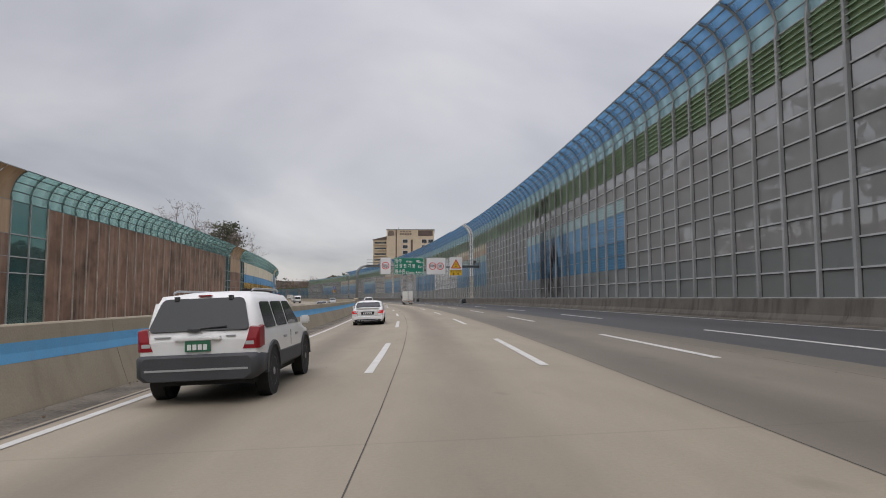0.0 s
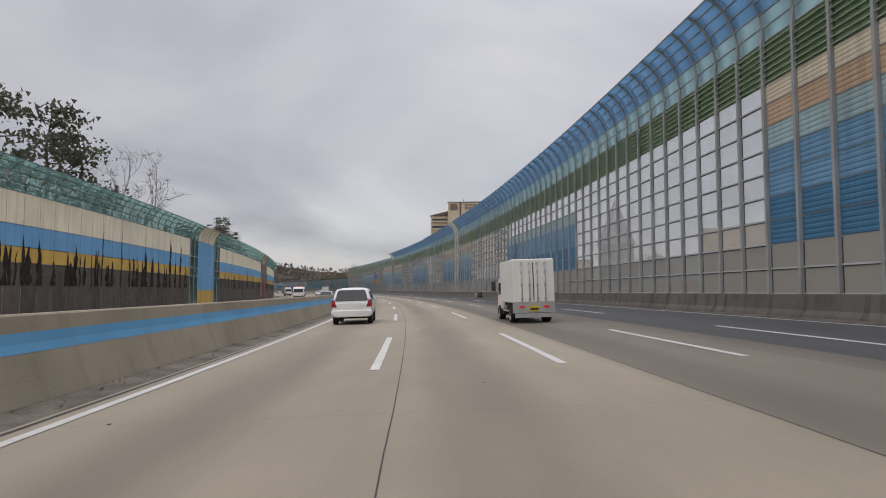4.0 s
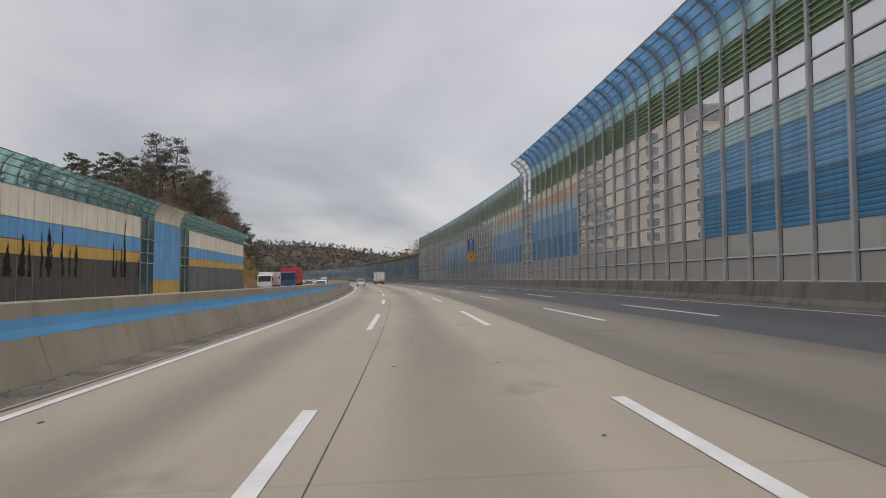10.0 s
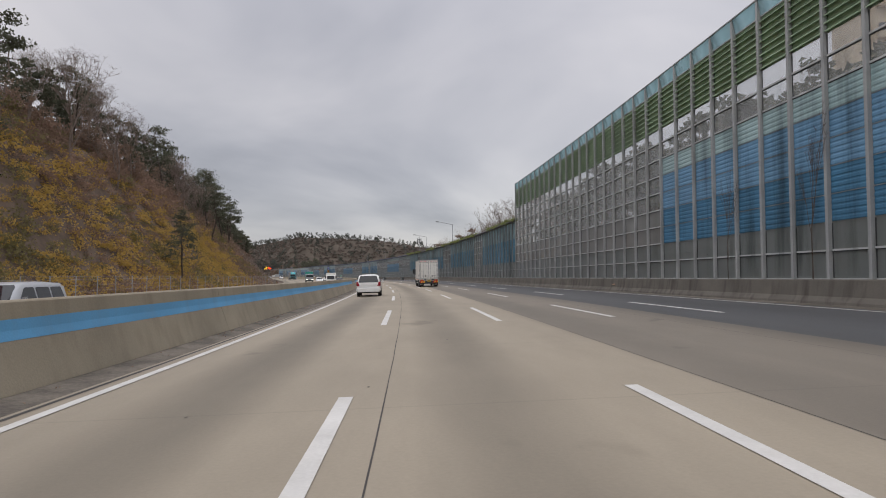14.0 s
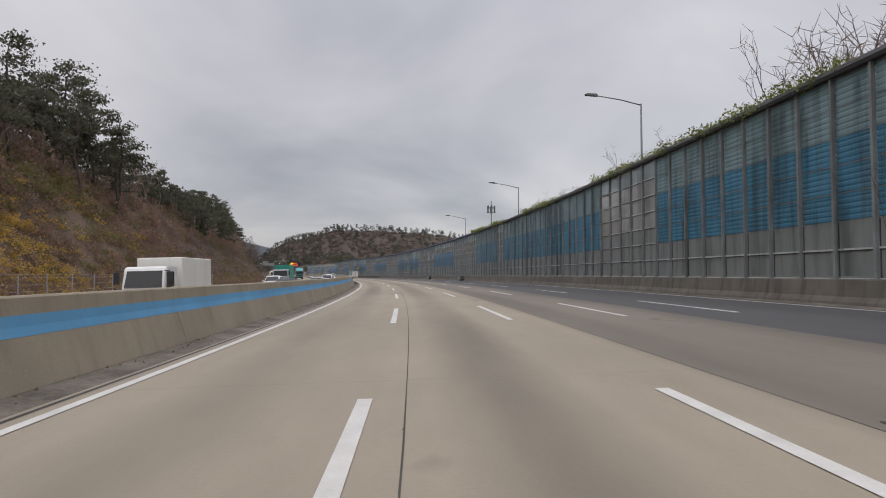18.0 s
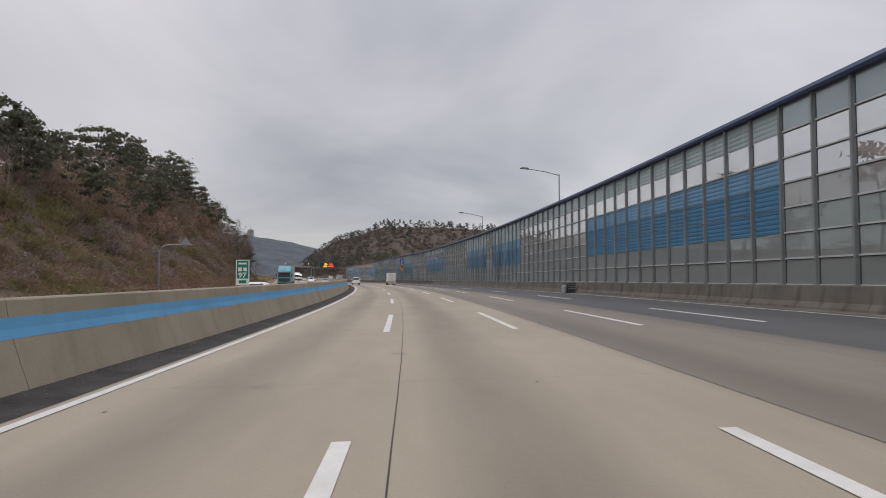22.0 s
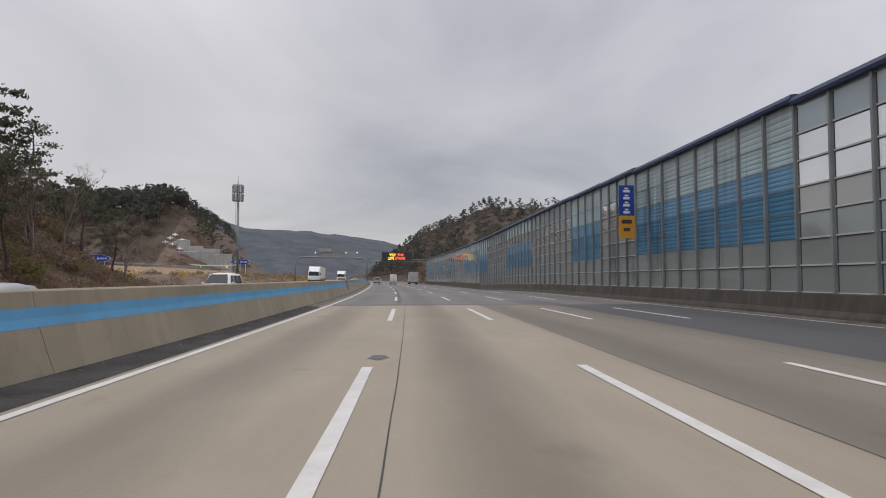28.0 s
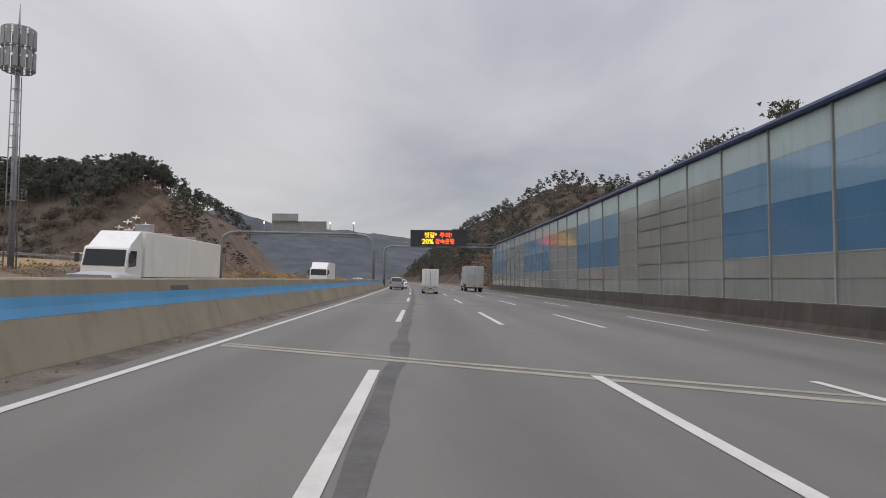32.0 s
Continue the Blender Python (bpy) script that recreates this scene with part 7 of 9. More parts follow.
    pl = simple("number_plate", top, [M_PLATE_Y], lambda bm: box(bm, -0.22, 0.22, -0.05, -0.02, z0 - 0.36, z0 - 0.14))
    simple("plate_bar", pl, [M_BLACK], lambda bm: box(bm, -0.17, 0.17, -0.056, -0.05, z0 - 0.31, z0 - 0.22))
    if tall_roof:
        simple("roof_deflector", top, [cab_mat], lambda bm: prism(bm, [(yf - cab_len, cab_h - 0.02), (yf - 0.5, cab_h - 0.02), (yf - cab_len + 0.15, z1 - 0.05), (yf - cab_len, z1 - 0.05)], -cw + 0.1, cw - 0.1, axis="x"))
    return top


# the tall refrigerated lorry in the third lane
truck = lorry("box_lorry", "white refrigerated box lorry with chrome door bars and lit tail lamps", vehicle_pose(435.2, 5.06), M_CARWHITE, M_BOXWHITE, L=9.9, box_h=(1.06, 3.52), Wd=2.5, cab_h=2.72, cab_len=1.95, big=True, gap=0.55)
tw = 1.25
for x in (-1, 1):
    simple("corner_post", truck, [M_ALU], lambda bm: box(bm, x * tw - (0.0 if x < 0 else 0.14), x * tw + (0.14 if x < 0 else 0.0), -0.03, 0.16, 1.0, 3.54))
    for z in (1.32, 1.90, 2.48, 3.06):
        simple("hinge", truck, [M_SIGNWHITE], lambda bm: (box(bm, min(x * (tw - 0.02), x * (tw - 0.28)), max(x * (tw - 0.02), x * (tw - 0.28)), -0.06, -0.03, z - 0.035, z + 0.035), tube(bm, [(x * (tw - 0.03), -0.07, z - 0.07), (x * (tw - 0.03), -0.07, z + 0.07)], 0.03, 6)))
    simple("door_frame", truck, [M_CLAD], lambda bm: box(bm, min(x * (tw - 0.17), x * (tw - 0.20)), max(x * (tw - 0.17), x * (tw - 0.20)), -0.012, 0.0, 1.12, 3.3))
    simple("side_rail", truck, [M_ALU], lambda bm: box(bm, x * tw - 0.015, x * tw + 0.015, 0.1, 7.35, 0.98, 1.16))
    simple("roof_rail", truck, [M_ALU], lambda bm: box(bm, x * tw - 0.02, x * tw + 0.02, 0.0, 7.4, 3.44, 3.55))
    simple("front_edge", truck, [M_ALU], lambda bm: box(bm, x * tw - 0.018, x * tw + 0.018, 7.22, 7.42, 0.98, 3.54))
    for y in (0.9, 2.2, 4.6, 6.6):
        simple("side_marker", truck, [M_AMBER], lambda bm: box(bm, x * tw - 0.02, x * tw + 0.02, y, y + 0.10, 0.92, 0.97))
    simple("mudguard", truck, [M_CLAD], lambda bm: prism(bm, [(1.0, 1.0), (1.2, 0.98), (1.12, 0.55), (0.95, 0.2), (0.9, 0.2)], x * (tw - 0.42), x * (tw - 0.05), axis="x"))
    simple("wheel_cover", truck, [M_CLAD], lambda bm: prism(bm, [(8.55 + 0.66 * math.cos(a), 0.5 + 0.66 * math.sin(a)) for a in [math.radians(-15 + 21 * i) for i in range(11)]] + [(8.55 + 0.54 * math.cos(a), 0.5 + 0.54 * math.sin(a)) for a in [math.radians(195 - 21 * i) for i in range(11)]], x * (tw - 0.34), x * (tw - 0.02), axis="x"))
    for k in range(4):
        simple("warning_board", truck, [M_YELLOWPAINT if k % 2 else M_RED], lambda bm: prism(bm, [(x * 0.86 - 0.36 + 0.155 * k, 0.56), (x * 0.86 - 0.205 + 0.155 * k, 0.56), (x * 0.86 - 0.115 + 0.155 * k, 0.79), (x * 0.86 - 0.27 + 0.155 * k, 0.79)], -0.065, -0.045, axis="y"))
M_LAMPBOX = mat("lamp_housing", (0.24, 0.085, 0.035), 0.35, var=0.15, bump=0.0)
for x in (-1, 1):
    simple("lamp_housing", truck, [M_LAMPBOX], lambda bm: (box(bm, min(x * 0.66, x * 1.16), max(x * 0.66, x * 1.16), -0.045, 0.0, 0.79, 0.97), bmesh.ops.bevel(bm, geom=bm.edges[:], offset=0.015, segments=1, affect="EDGES")), "amber and red tail lamp housing")
    simple("buffer", truck, [M_BLACK], lambda bm: (box(bm, min(x * 0.34, x * 0.62), max(x * 0.34, x * 0.62), -0.10, 0.0, 0.86, 1.02), bmesh.ops.bevel(bm, geom=bm.edges[:], offset=0.03, segments=2, affect="EDGES")), "black rubber buffer")
    simple("door_seal", truck, [M_CLAD], lambda bm: box(bm, min(x * 0.10, x * 1.06), max(x * 0.10, x * 1.06), -0.010, 0.0, 3.20, 3.225))
    simple("door_seal", truck, [M_CLAD], lambda bm: box(bm, min(x * 0.10, x * 1.06), max(x * 0.10, x * 1.06), -0.010, 0.0, 1.115, 1.14))
    simple("handle_lever", truck, [M_BLACK], lambda bm: (box(bm, x * 0.42 - 0.05, x * 0.42 + 0.05, -0.085, -0.03, 1.33, 1.53), bmesh.ops.bevel(bm, geom=bm.edges[:], offset=0.015, segments=1, affect="EDGES")))
simple("bumper_bar", truck, [M_BLACK], lambda bm: box(bm, -1.2, 1.2, -0.045, 0.05, 0.52, 0.80), "black rear bumper bar")
for x in (-0.96, -0.42, 0.42, 0.96):
    simple("top_lamp", truck, [M_BRAKE], lambda bm: box(bm, x - 0.09, x + 0.09, -0.05, -0.01, 3.335, 3.375))
simple("roof_edge", truck, [M_ALU], lambda bm: box(bm, -tw - 0.01, tw + 0.01, -0.035, 0.12, 3.46, 3.57))
for x in (-0.66, 0.66):
    simple("door_handle", truck, [M_BLACK], lambda bm: box(bm, x - 0.24, x + 0.24, -0.07, -0.03, 1.42, 1.46))
simple("cooling_unit", truck, [M_SIGNWHITE], lambda bm: prism(bm, [(7.42, 2.75), (7.95, 2.8), (7.8, 3.2), (7.6, 3.55), (7.42, 3.55)], -0.75, 0.75, axis="x"), "pale cooling unit over the cab")
for k in range(4):
    simple("lettering_bar", truck, [M_BLACK], lambda bm: box(bm, -tw - 0.006, -tw, 0.50 + 0.2 * k, 0.64 + 0.2 * k, 1.42, 1.54))
for k in range(2):
    simple("lettering_bar", truck, [M_STRIPE], lambda bm: box(bm, -tw - 0.006, -tw, 1.32 + 0.17 * k, 1.46 + 0.17 * k, 1.42, 1.56))
for x in (-1, 1):
    simple("quarter_window", truck, [M_GLASSD], lambda bm: prism(bm, [(8.15, 1.75), (8.42, 1.75), (8.42, 2.5), (8.15, 2.5)], x * 1.17, x * 1.205, axis="x"))
    mw = simple("door_mirror", truck, [M_BLACK], lambda bm: (box(bm, min(x * 1.26, x * 1.50), max(x * 1.26, x * 1.50), 9.78, 9.90, 2.05, 2.50), bmesh.ops.bevel(bm, geom=bm.edges[:], offset=0.03, segments=2, affect="EDGES")))
    simple("wide_mirror", mw, [M_BLACK], lambda bm: (box(bm, min(x * 1.26, x * 1.48), max(x * 1.26, x * 1.48), 9.80, 9.92, 1.76, 1.99), bmesh.ops.bevel(bm, geom=bm.edges[:], offset=0.03, segments=2, affect="EDGES")))
    flap = simple("mudflap", truck, [M_BLACK], lambda bm: box(bm, x * 0.95 - 0.30, x * 0.95 + 0.30, 0.92, 0.945, 0.16, 0.86), "black rubber mudflap")
    for z in (0.30, 0.45):
        simple("flap_bar", flap, [M_SIGNWHITE], lambda bm: box(bm, x * 0.95 - 0.20, x * 0.95 + 0.20, 0.912, 0.92, z, z + 0.06))

# dark boxes added under the lorry to stand for the shade there
for x in (-1, 1):
    simple("fuel_tank", truck, [M_DARK], lambda bm: (box(bm, min(x * 0.5, x * 1.08), max(x * 0.5, x * 1.08), 4.0, 7.0, 0.36, 0.94), bmesh.ops.bevel(bm, geom=bm.edges[:], offset=0.06, segments=2, affect="EDGES")), "dark box added to deepen the shade under the lorry")
# another added dark box, fills in the shade behind the rear bumper
simple("rear_skirt", truck, [M_DARK], lambda bm: box(bm, -1.0, 1.0, 0.1, 1.0, 0.42, 0.66))
# traffic ahead and oncoming
lorry("delivery_lorry", "small white box lorry seen from behind", vehicle_pose(878.5, 2.15), M_CARWHITE, M_BOXWHITE, L=5.1, box_h=(0.85, 2.65), Wd=1.75, cab_h=1.95, cab_len=1.6, small=True)
lorry("wing_body_lorry", "grey wing-body lorry with red tail lamps", vehicle_pose(900.5, 10.6 - 1.4), M_CARWHITE, M_ALU, L=9.8, box_h=(1.1, 3.7), Wd=2.5, big=True)
lorry("delivery_lorry", "small white box lorry in the middle lanes", vehicle_pose(126, 5.9), M_CARWHITE, M_BOXWHITE, L=5.1, box_h=(0.85, 2.65), Wd=1.75, cab_h=1.95, cab_len=1.6, small=True)
lorry("delivery_lorry", "small white box lorry seen from behind", vehicle_pose(694, 5.3), M_CARWHITE, M_BOXWHITE, L=5.1, box_h=(0.85, 2.65), Wd=1.75, cab_h=1.95, cab_len=1.6, small=True)
lorry("container_lorry", "blue lorry carrying a red container", vehicle_pose(374.2, -14.6, True), M_CABBLUE, M_CONTAINER, L=14.7, box_h=(1.3, 3.92), cab_h=3.25, ribs=True)
lorry("green_lorry", "lorry with a green box body and lit head lamps", vehicle_pose(567.0, -16.3, True), M_SILVER, M_GREENBOX, L=10.0, box_h=(1.2, 3.45), cab_h=2.7, lamps=True)
teal = lorry("articulated_lorry", "lorry with a teal cab and a pale trailer", vehicle_pose(684.6, -16.3, True), M_CABTEAL, M_ALU, L=10.6, box_h=(1.0, 3.9), cab_h=2.95, tall_roof=True)
simple("grille", teal, [M_CLAD], lambda bm: (box(bm, -1.02, 1.02, 10.58, 10.64, 0.95, 1.62), [box(bm, -0.95, 0.95, 10.64, 10.66, 1.02 + 0.14 * q, 1.06 + 0.14 * q) for q in range(4)]), "dark slatted grille")
simple("sun_visor", teal, [M_BLACK], lambda bm: prism(bm, [(10.42, 2.72), (10.62, 2.55), (10.64, 2.60), (10.40, 2.80)], -1.1, 1.1, axis="x"), "dark sun visor")
simple("roof_vents", teal, [M_SIGNWHITE], lambda bm: [box(bm, -0.55 + 0.08 * q, 0.65, 9.62 - 0.29 * q, 9.9 - 0.29 * q, 3.15 + 0.2 * q, 3.22 + 0.2 * q) for q in range(3)], "pale vents in the roof deflector")
lorry("box_lorry", "white box lorry with a dark windscreen", vehicle_pose(859.0, -15.6, True), M_CARWHITE, M_BOXWHITE, L=15.4, box_h=(1.1, 3.62), cab_h=2.7, tall_roof=True)
lorry("box_lorry", "white box lorry with a boxy cab", vehicle_pose(257.0, -16.0, True), M_CARWHITE, M_BOXWHITE, L=8.0, box_h=(1.1, 2.9), cab_h=2.6, tall_roof=True)
lorry("box_lorry", "white box lorry with a plain cab", vehicle_pose(376.5, -18.8, True), M_CARWHITE, M_BOXWHITE, L=13.5, box_h=(1.1, 3.4), cab_h=2.9)
lorry("delivery_lorry", "small white box lorry", vehicle_pose(485.0, -10.0, True), M_CARWHITE, M_BOXWHITE, L=6.0, box_h=(0.9, 2.5), Wd=1.9, cab_h=2.1, cab_len=1.6, small=True)
lorry("box_lorry", "white box lorry far down the oncoming lanes", vehicle_pose(905.0, -12.5, True), M_CARWHITE, M_BOXWHITE, L=8.5, box_h=(1.1, 3.4), cab_h=2.6, tall_roof=True)
built = {}
for s, o, st, mt, lb in ((132.0, -1.9, "suv", M_CARWHITE, "white station wagon with dark windows"), (404.0, -1.9, "suv", M_CARWHITE, "white station wagon with dark windows"), (708.0, -1.9, "suv", M_CARWHITE, "white station wagon with dark windows"), (899.5, -1.9, "suv", M_SILVER, "silver station wagon"), (912.0, -1.4, "sedan", M_CARWHITE, "white saloon car"), (345.5, -8.3, "suv", M_CARWHITE, "white station wagon with dark windows"), (528.5, -13.5, "suv", M_CARWHITE, "white station wagon with dark windows"), (526.0, -8.3, "sedan", M_SILVER, "silver saloon car"),
                         (504.0, -8.5, "sedan", M_CLAD, "dark grey saloon car"), (186.0, -8.0, "suv", M_SILVER, "silver station wagon"), (99.0, -10.0, "sedan", M_SILVER, "silver saloon car"),
                         (598.0, -9.0, "sedan", M_CARWHITE, "white saloon car"), (374.0, -12.2, "suv", M_SILVER, "silver station wagon"),
                         (725.0, -9.0, "sedan", M_SILVER, "silver saloon car"), (757.0, -12.5, "van", M_CARWHITE, "white van"), (830.0, -9.0, "sedan", M_SILVER, "silver saloon car"),
                         (558.0, -9.0, "suv", M_CARWHITE, "white station wagon with dark windows"),
                         (920.0, -9.0, "sedan", M_CARWHITE, "white saloon car")):
    pose_here = vehicle_pose(s, o, o < -5)
    if (st, lb) in built:
        copy_thing(built[st, lb], pose_here)
    else:
        built[st, lb] = car({"suv": "station_wagon", "sedan": "saloon_car", "van": "van"}[st], lb + " passing on the expressway", pose_here, st, mt, group="passing cars")

# ---- signs and gantries ----
M_SIGNGREEN = mat("sign_green", (0.012, 0.185, 0.115), 0.45, var=0.06, scale=1.0, bump=0.0)
M_SIGNBLUE = mat("sign_blue", (0.015, 0.055, 0.30), 0.45, var=0.06, bump=0.0)
M_SIGNORANGE = mat("sign_orange", (0.62, 0.30, 0.03), 0.5, var=0.1, bump=0.0)
M_SIGNRED = mat("sign_red", (0.56, 0.025, 0.04), 0.45, var=0.06, bump=0.0)
M_SIGNYELLOW = mat("sign_yellow", (0.72, 0.44, 0.02), 0.45, var=0.06, bump=0.0)
M_PIPE = mat("gantry_pipe", (0.235, 0.245, 0.25), 0.5, metal=0.25, var=0.15, scale=1.2, fine=20, bump=0.05)
M_BOARDBACK = mat("board_back", (0.30, 0.31, 0.31), 0.6, metal=0.2, var=0.15, scale=1.0)
M_LED_Y = glow("led_yellow", (1.0, 0.62, 0.02), 1.5)
M_LED_R = glow("led_red", (1.0, 0.10, 0.02), 1.5)
M_LED_G = glow("led_green", (0.05, 1.0, 0.25), 1.6)
M_LAMPWHITE = glow("lamp_white", (1.0, 0.97, 0.9), 1.4)
M_CONCRETE = mat("raw_concrete", (0.40, 0.40, 0.38), 0.85, var=0.2, scale=2.0, fine=15, bump=0.2, streak=0.3)
M_CREAM = mat("cream_render", (0.56, 0.47, 0.34), 0.8, var=0.1, scale=4.0, fine=8, bump=0.05)
M_WINDOW = mat("window_dark", (0.05, 0.055, 0.06), 0.15, var=0.2, bump=0.0)
M_BROWNROOF = mat("roof_brown", (0.12, 0.09, 0.075), 0.7, var=0.2)
M_EARTH = mat("bare_earth", (0.19, 0.115, 0.068), 0.95, var=0.35, scale=6.0, fine=1.2, bump=0.6)


def words(text, parent, m, x0, x1, z0, z1, y, name="lettering", bold=0.0):
    """Raised lettering fitted to a box on a board that faces the traffic."""
    cu = bpy.data.curves.new("lettering", "FONT")
    cu.body, cu.size, cu.extrude, cu.offset, cu.resolution_u = text, 1.0, 0.0, bold, 3
    ob = bpy.data.objects.new("lettering", cu)
    scene.collection.objects.link(ob)
    bpy.context.view_layer.update()
    me = bpy.data.meshes.new_from_object(ob.evaluated_get(bpy.context.evaluated_depsgraph_get()))
    bpy.data.objects.remove(ob)
    xs, ys = [v.co.x for v in me.vertices], [v.co.y for v in me.vertices]
    ax, bx, ay, by = min(xs), max(xs), min(ys), max(ys)
    for v in me.vertices:
        v.co = Vector((x0 + (v.co.x - ax) / (bx - ax) * (x1 - x0), y, z0 + (v.co.y - ay) / (by - ay) * (z1 - z0)))
    me.name = name
    me.materials.clear()
    me.materials.append(m)
    return part(name, me, parent)


def ring(bm, cx, cz, r0, r1, y0, y1, mi=0, n=36):
    pts = [[bm.verts.new((cx + r * math.cos(2 * math.pi * k / n), y, cz + r * math.sin(2 * math.pi * k / n))) for k in range(n)] for r, y in ((r1, y1), (r1, y0), (r0, y0), (r0, y1))]
    for a, b in zip(pts, pts[1:]):
        for k in range(n):
            bm.faces.new((a[k], a[(k + 1) % n], b[(k + 1) % n], b[k])).material_index = mi


def board(parent, x0, x1, z0, z1, face, rim, y=-0.10, rim_w=0.05, name="board", r=0.12, label=""):
    """A flat sign plate with rounded corners, a raised border line and two rails behind."""
    b = simple(name, parent, [face], lambda bm: prism(bm, [(p.x, p.z) for p in round_poly([(x0, 0, z0), (x1, 0, z0), (x1, 0, z1), (x0, 0, z1)], r)], y, y + 0.05, axis="y"), label)

    def line(bm):
        o = [(p.x, p.z) for p in round_poly([(x0 + 0.04, 0, z0 + 0.04), (x1 - 0.04, 0, z0 + 0.04), (x1 - 0.04, 0, z1 - 0.04), (x0 + 0.04, 0, z1 - 0.04)], r)]
        k = 0.04 + rim_w
        i = [(p.x, p.z) for p in round_poly([(x0 + k, 0, z0 + k), (x1 - k, 0, z0 + k), (x1 - k, 0, z1 - k), (x0 + k, 0, z1 - k)], r)]
        vo = [bm.verts.new((px, y - 0.006, pz)) for px, pz in o]
        vi = [bm.verts.new((px, y - 0.006, pz)) for px, pz in i]
        for a in range(len(o)):
            c = (a + 1) % len(o)
            bm.faces.new((vo[a], vo[c], vi[c], vi[a]))
    if rim:
        simple("border", b, [rim], line)
    for z in (z0 + (z1 - z0) * 0.25, z0 + (z1 - z0) * 0.75):
        simple("back_rail", b, [M_STEEL], lambda bm: box(bm, x0 + 0.1, x1 - 0.1, y + 0.05, y + 0.11, z - 0.04, z + 0.04))
    return b


def limit_disc(parent, cx, cz, r, y):
    simple("ring", parent, [M_SIGNRED], lambda bm: ring(bm, cx, cz, r * 0.80, r, y - 0.012, y - 0.002), "red ring")


gantry = thing("sign_gantry", "grey pipe gantry carrying green and white road signs over the lanes", "sign gantry", m=road_pose(104, 0))
PZ = 6.76
simple("post", gantry, [M_PIPE], lambda bm: tube(bm, [(-4.72, 0, 0.6), (-4.72, 0, 5.1), (-4.66, 0, 5.65), (-4.46, 0, 6.15), (-4.1, 0, 6.52), (-3.7, 0, 6.7), (-3.2, 0, PZ)], [0.235, 0.215, 0.21, 0.205, 0.2, 0.195, 0.19], 14))
simple("collar", gantry, [M_PIPE], lambda bm: (tube(bm, [(-4.72, 0, 5.03), (-4.72, 0, 5.13)], 0.29, 14), tube(bm, [(-3.2, 0, PZ), (-3.12, 0, PZ)], 0.26, 14)), "bolted pipe flange")
plinth = simple("plinth", gantry, [M_BARRIER], lambda bm: loft(bm, [(-1.5, [(0.30, 0.0), (0.26, 0.6), (0.22, 1.34)]), (-0.6, [(0.72, 0.0), (0.50, 0.5), (0.40, 1.5)]), (0.6, [(0.72, 0.0), (0.50, 0.5), (0.40, 1.5)]), (1.5, [(0.30, 0.0), (0.26, 0.6), (0.22, 1.34)])], smooth_faces=False), "concrete plinth in the median")
for v in plinth.data.vertices:
    v.co.x -= 4.86
simple("beam", gantry, [M_PIPE], lambda bm: tube(bm, [(-3.2, 0, PZ), (6, 0, PZ + 0.02), (16.6, 0, PZ - 0.02)], [0.19, 0.185, 0.18], 12))
simple("end_post", gantry, [M_PIPE], lambda bm: tube(bm, [(16.6, 0, PZ), (17.0, 0, PZ - 0.4), (17.05, 0, -0.2)], [0.18, 0.18, 0.19], 10))
for x0, x1 in ((-3.1, -1.1), (12.9, 16.3)):
    rail = simple("walkway", gantry, [M_STEEL], lambda bm: box(bm, x0, x1, -0.25, 0.35, PZ + 0.2, PZ + 0.24), "steel grating walkway")
    for y in (-0.25, 0.35):
        for z in (PZ + 0.6, PZ + 1.05):
            simple("handrail", rail, [M_STEEL], lambda bm: tube(bm, [(x0, y, z), (x1, y, z)], 0.02, 5))
        n = round((x1 - x0) / 1.0) + 1
        for k in range(n):
            x = x0 + (x1 - x0) * k / (n - 1)
            simple("baluster", rail, [M_STEEL], lambda bm: tube(bm, [(x, y, PZ + 0.22), (x, y, PZ + 1.07)], 0.022, 5))
for x in (0.0, 2.2, 5.3, 7.4, 9.4, 11.8):
    simple("bracket", gantry, [M_PIPE], lambda bm: (box(bm, x - 0.06, x + 0.06, -0.26, -0.18, 5.7, 7.9), ring(bm, x, PZ, 0.18, 0.24, -0.05, 0.05)))
GY = -0.36
b = board(gantry, -0.95, 0.85, 5.4, 8.2, M_SIGNWHITE, M_BLACK, rim_w=0.03, y=GY, label="white distance sign board")
cx, cz = -0.06, 6.84
limit_disc(b, cx, cz, 0.62, GY)
words("100m", b, M_BLACK, cx - 0.38, cx + 0.38, cz - 0.04, cz + 0.25, GY - 0.013, bold=0.02)
for x0, x1, z0, z1 in ((-0.36, -0.16, -0.24, -0.06), (-0.15, -0.02, -0.24, -0.12), (0.10, 0.26, -0.24, -0.10), (0.27, 0.38, -0.24, -0.15), (-0.2, 0.2, -0.34, -0.28)):
    simple("pictogram_bar", b, [M_BLACK], lambda bm: box(bm, cx + x0, cx + x1, GY - 0.012, GY, cz + z0, cz + z1))
b = board(gantry, 1.3, 6.25, 5.4, 8.2, M_SIGNGREEN, M_SIGNWHITE, rim_w=0.045, y=GY, label="green direction sign board with white lettering")


def gx(px):
    return 1.3 + (px - 318) / 59.4


def gz(py):
    return 8.2 - (py - 280) / 58.2


for txt, x0, x1, y0, y1 in (("원주", 331, 396, 291, 331), ("Wonju", 438, 500, 307, 334), ("98", 540, 572, 303, 332), ("km", 576, 606, 312, 332), ("신 갈 분 기 점", 330, 525, 340, 381), ("8", 557, 571, 352, 380), ("km", 575, 606, 360, 380),
                              ("동수원", 331, 428, 393, 434), ("E.Suwon", 437, 521, 411, 436), ("4.4", 536, 572, 408, 434), ("km", 576, 606, 414, 434)):
    words(txt, b, M_SIGNWHITE, gx(x0), gx(x1), gz(y1), gz(y0), GY - 0.008, bold=0.012)
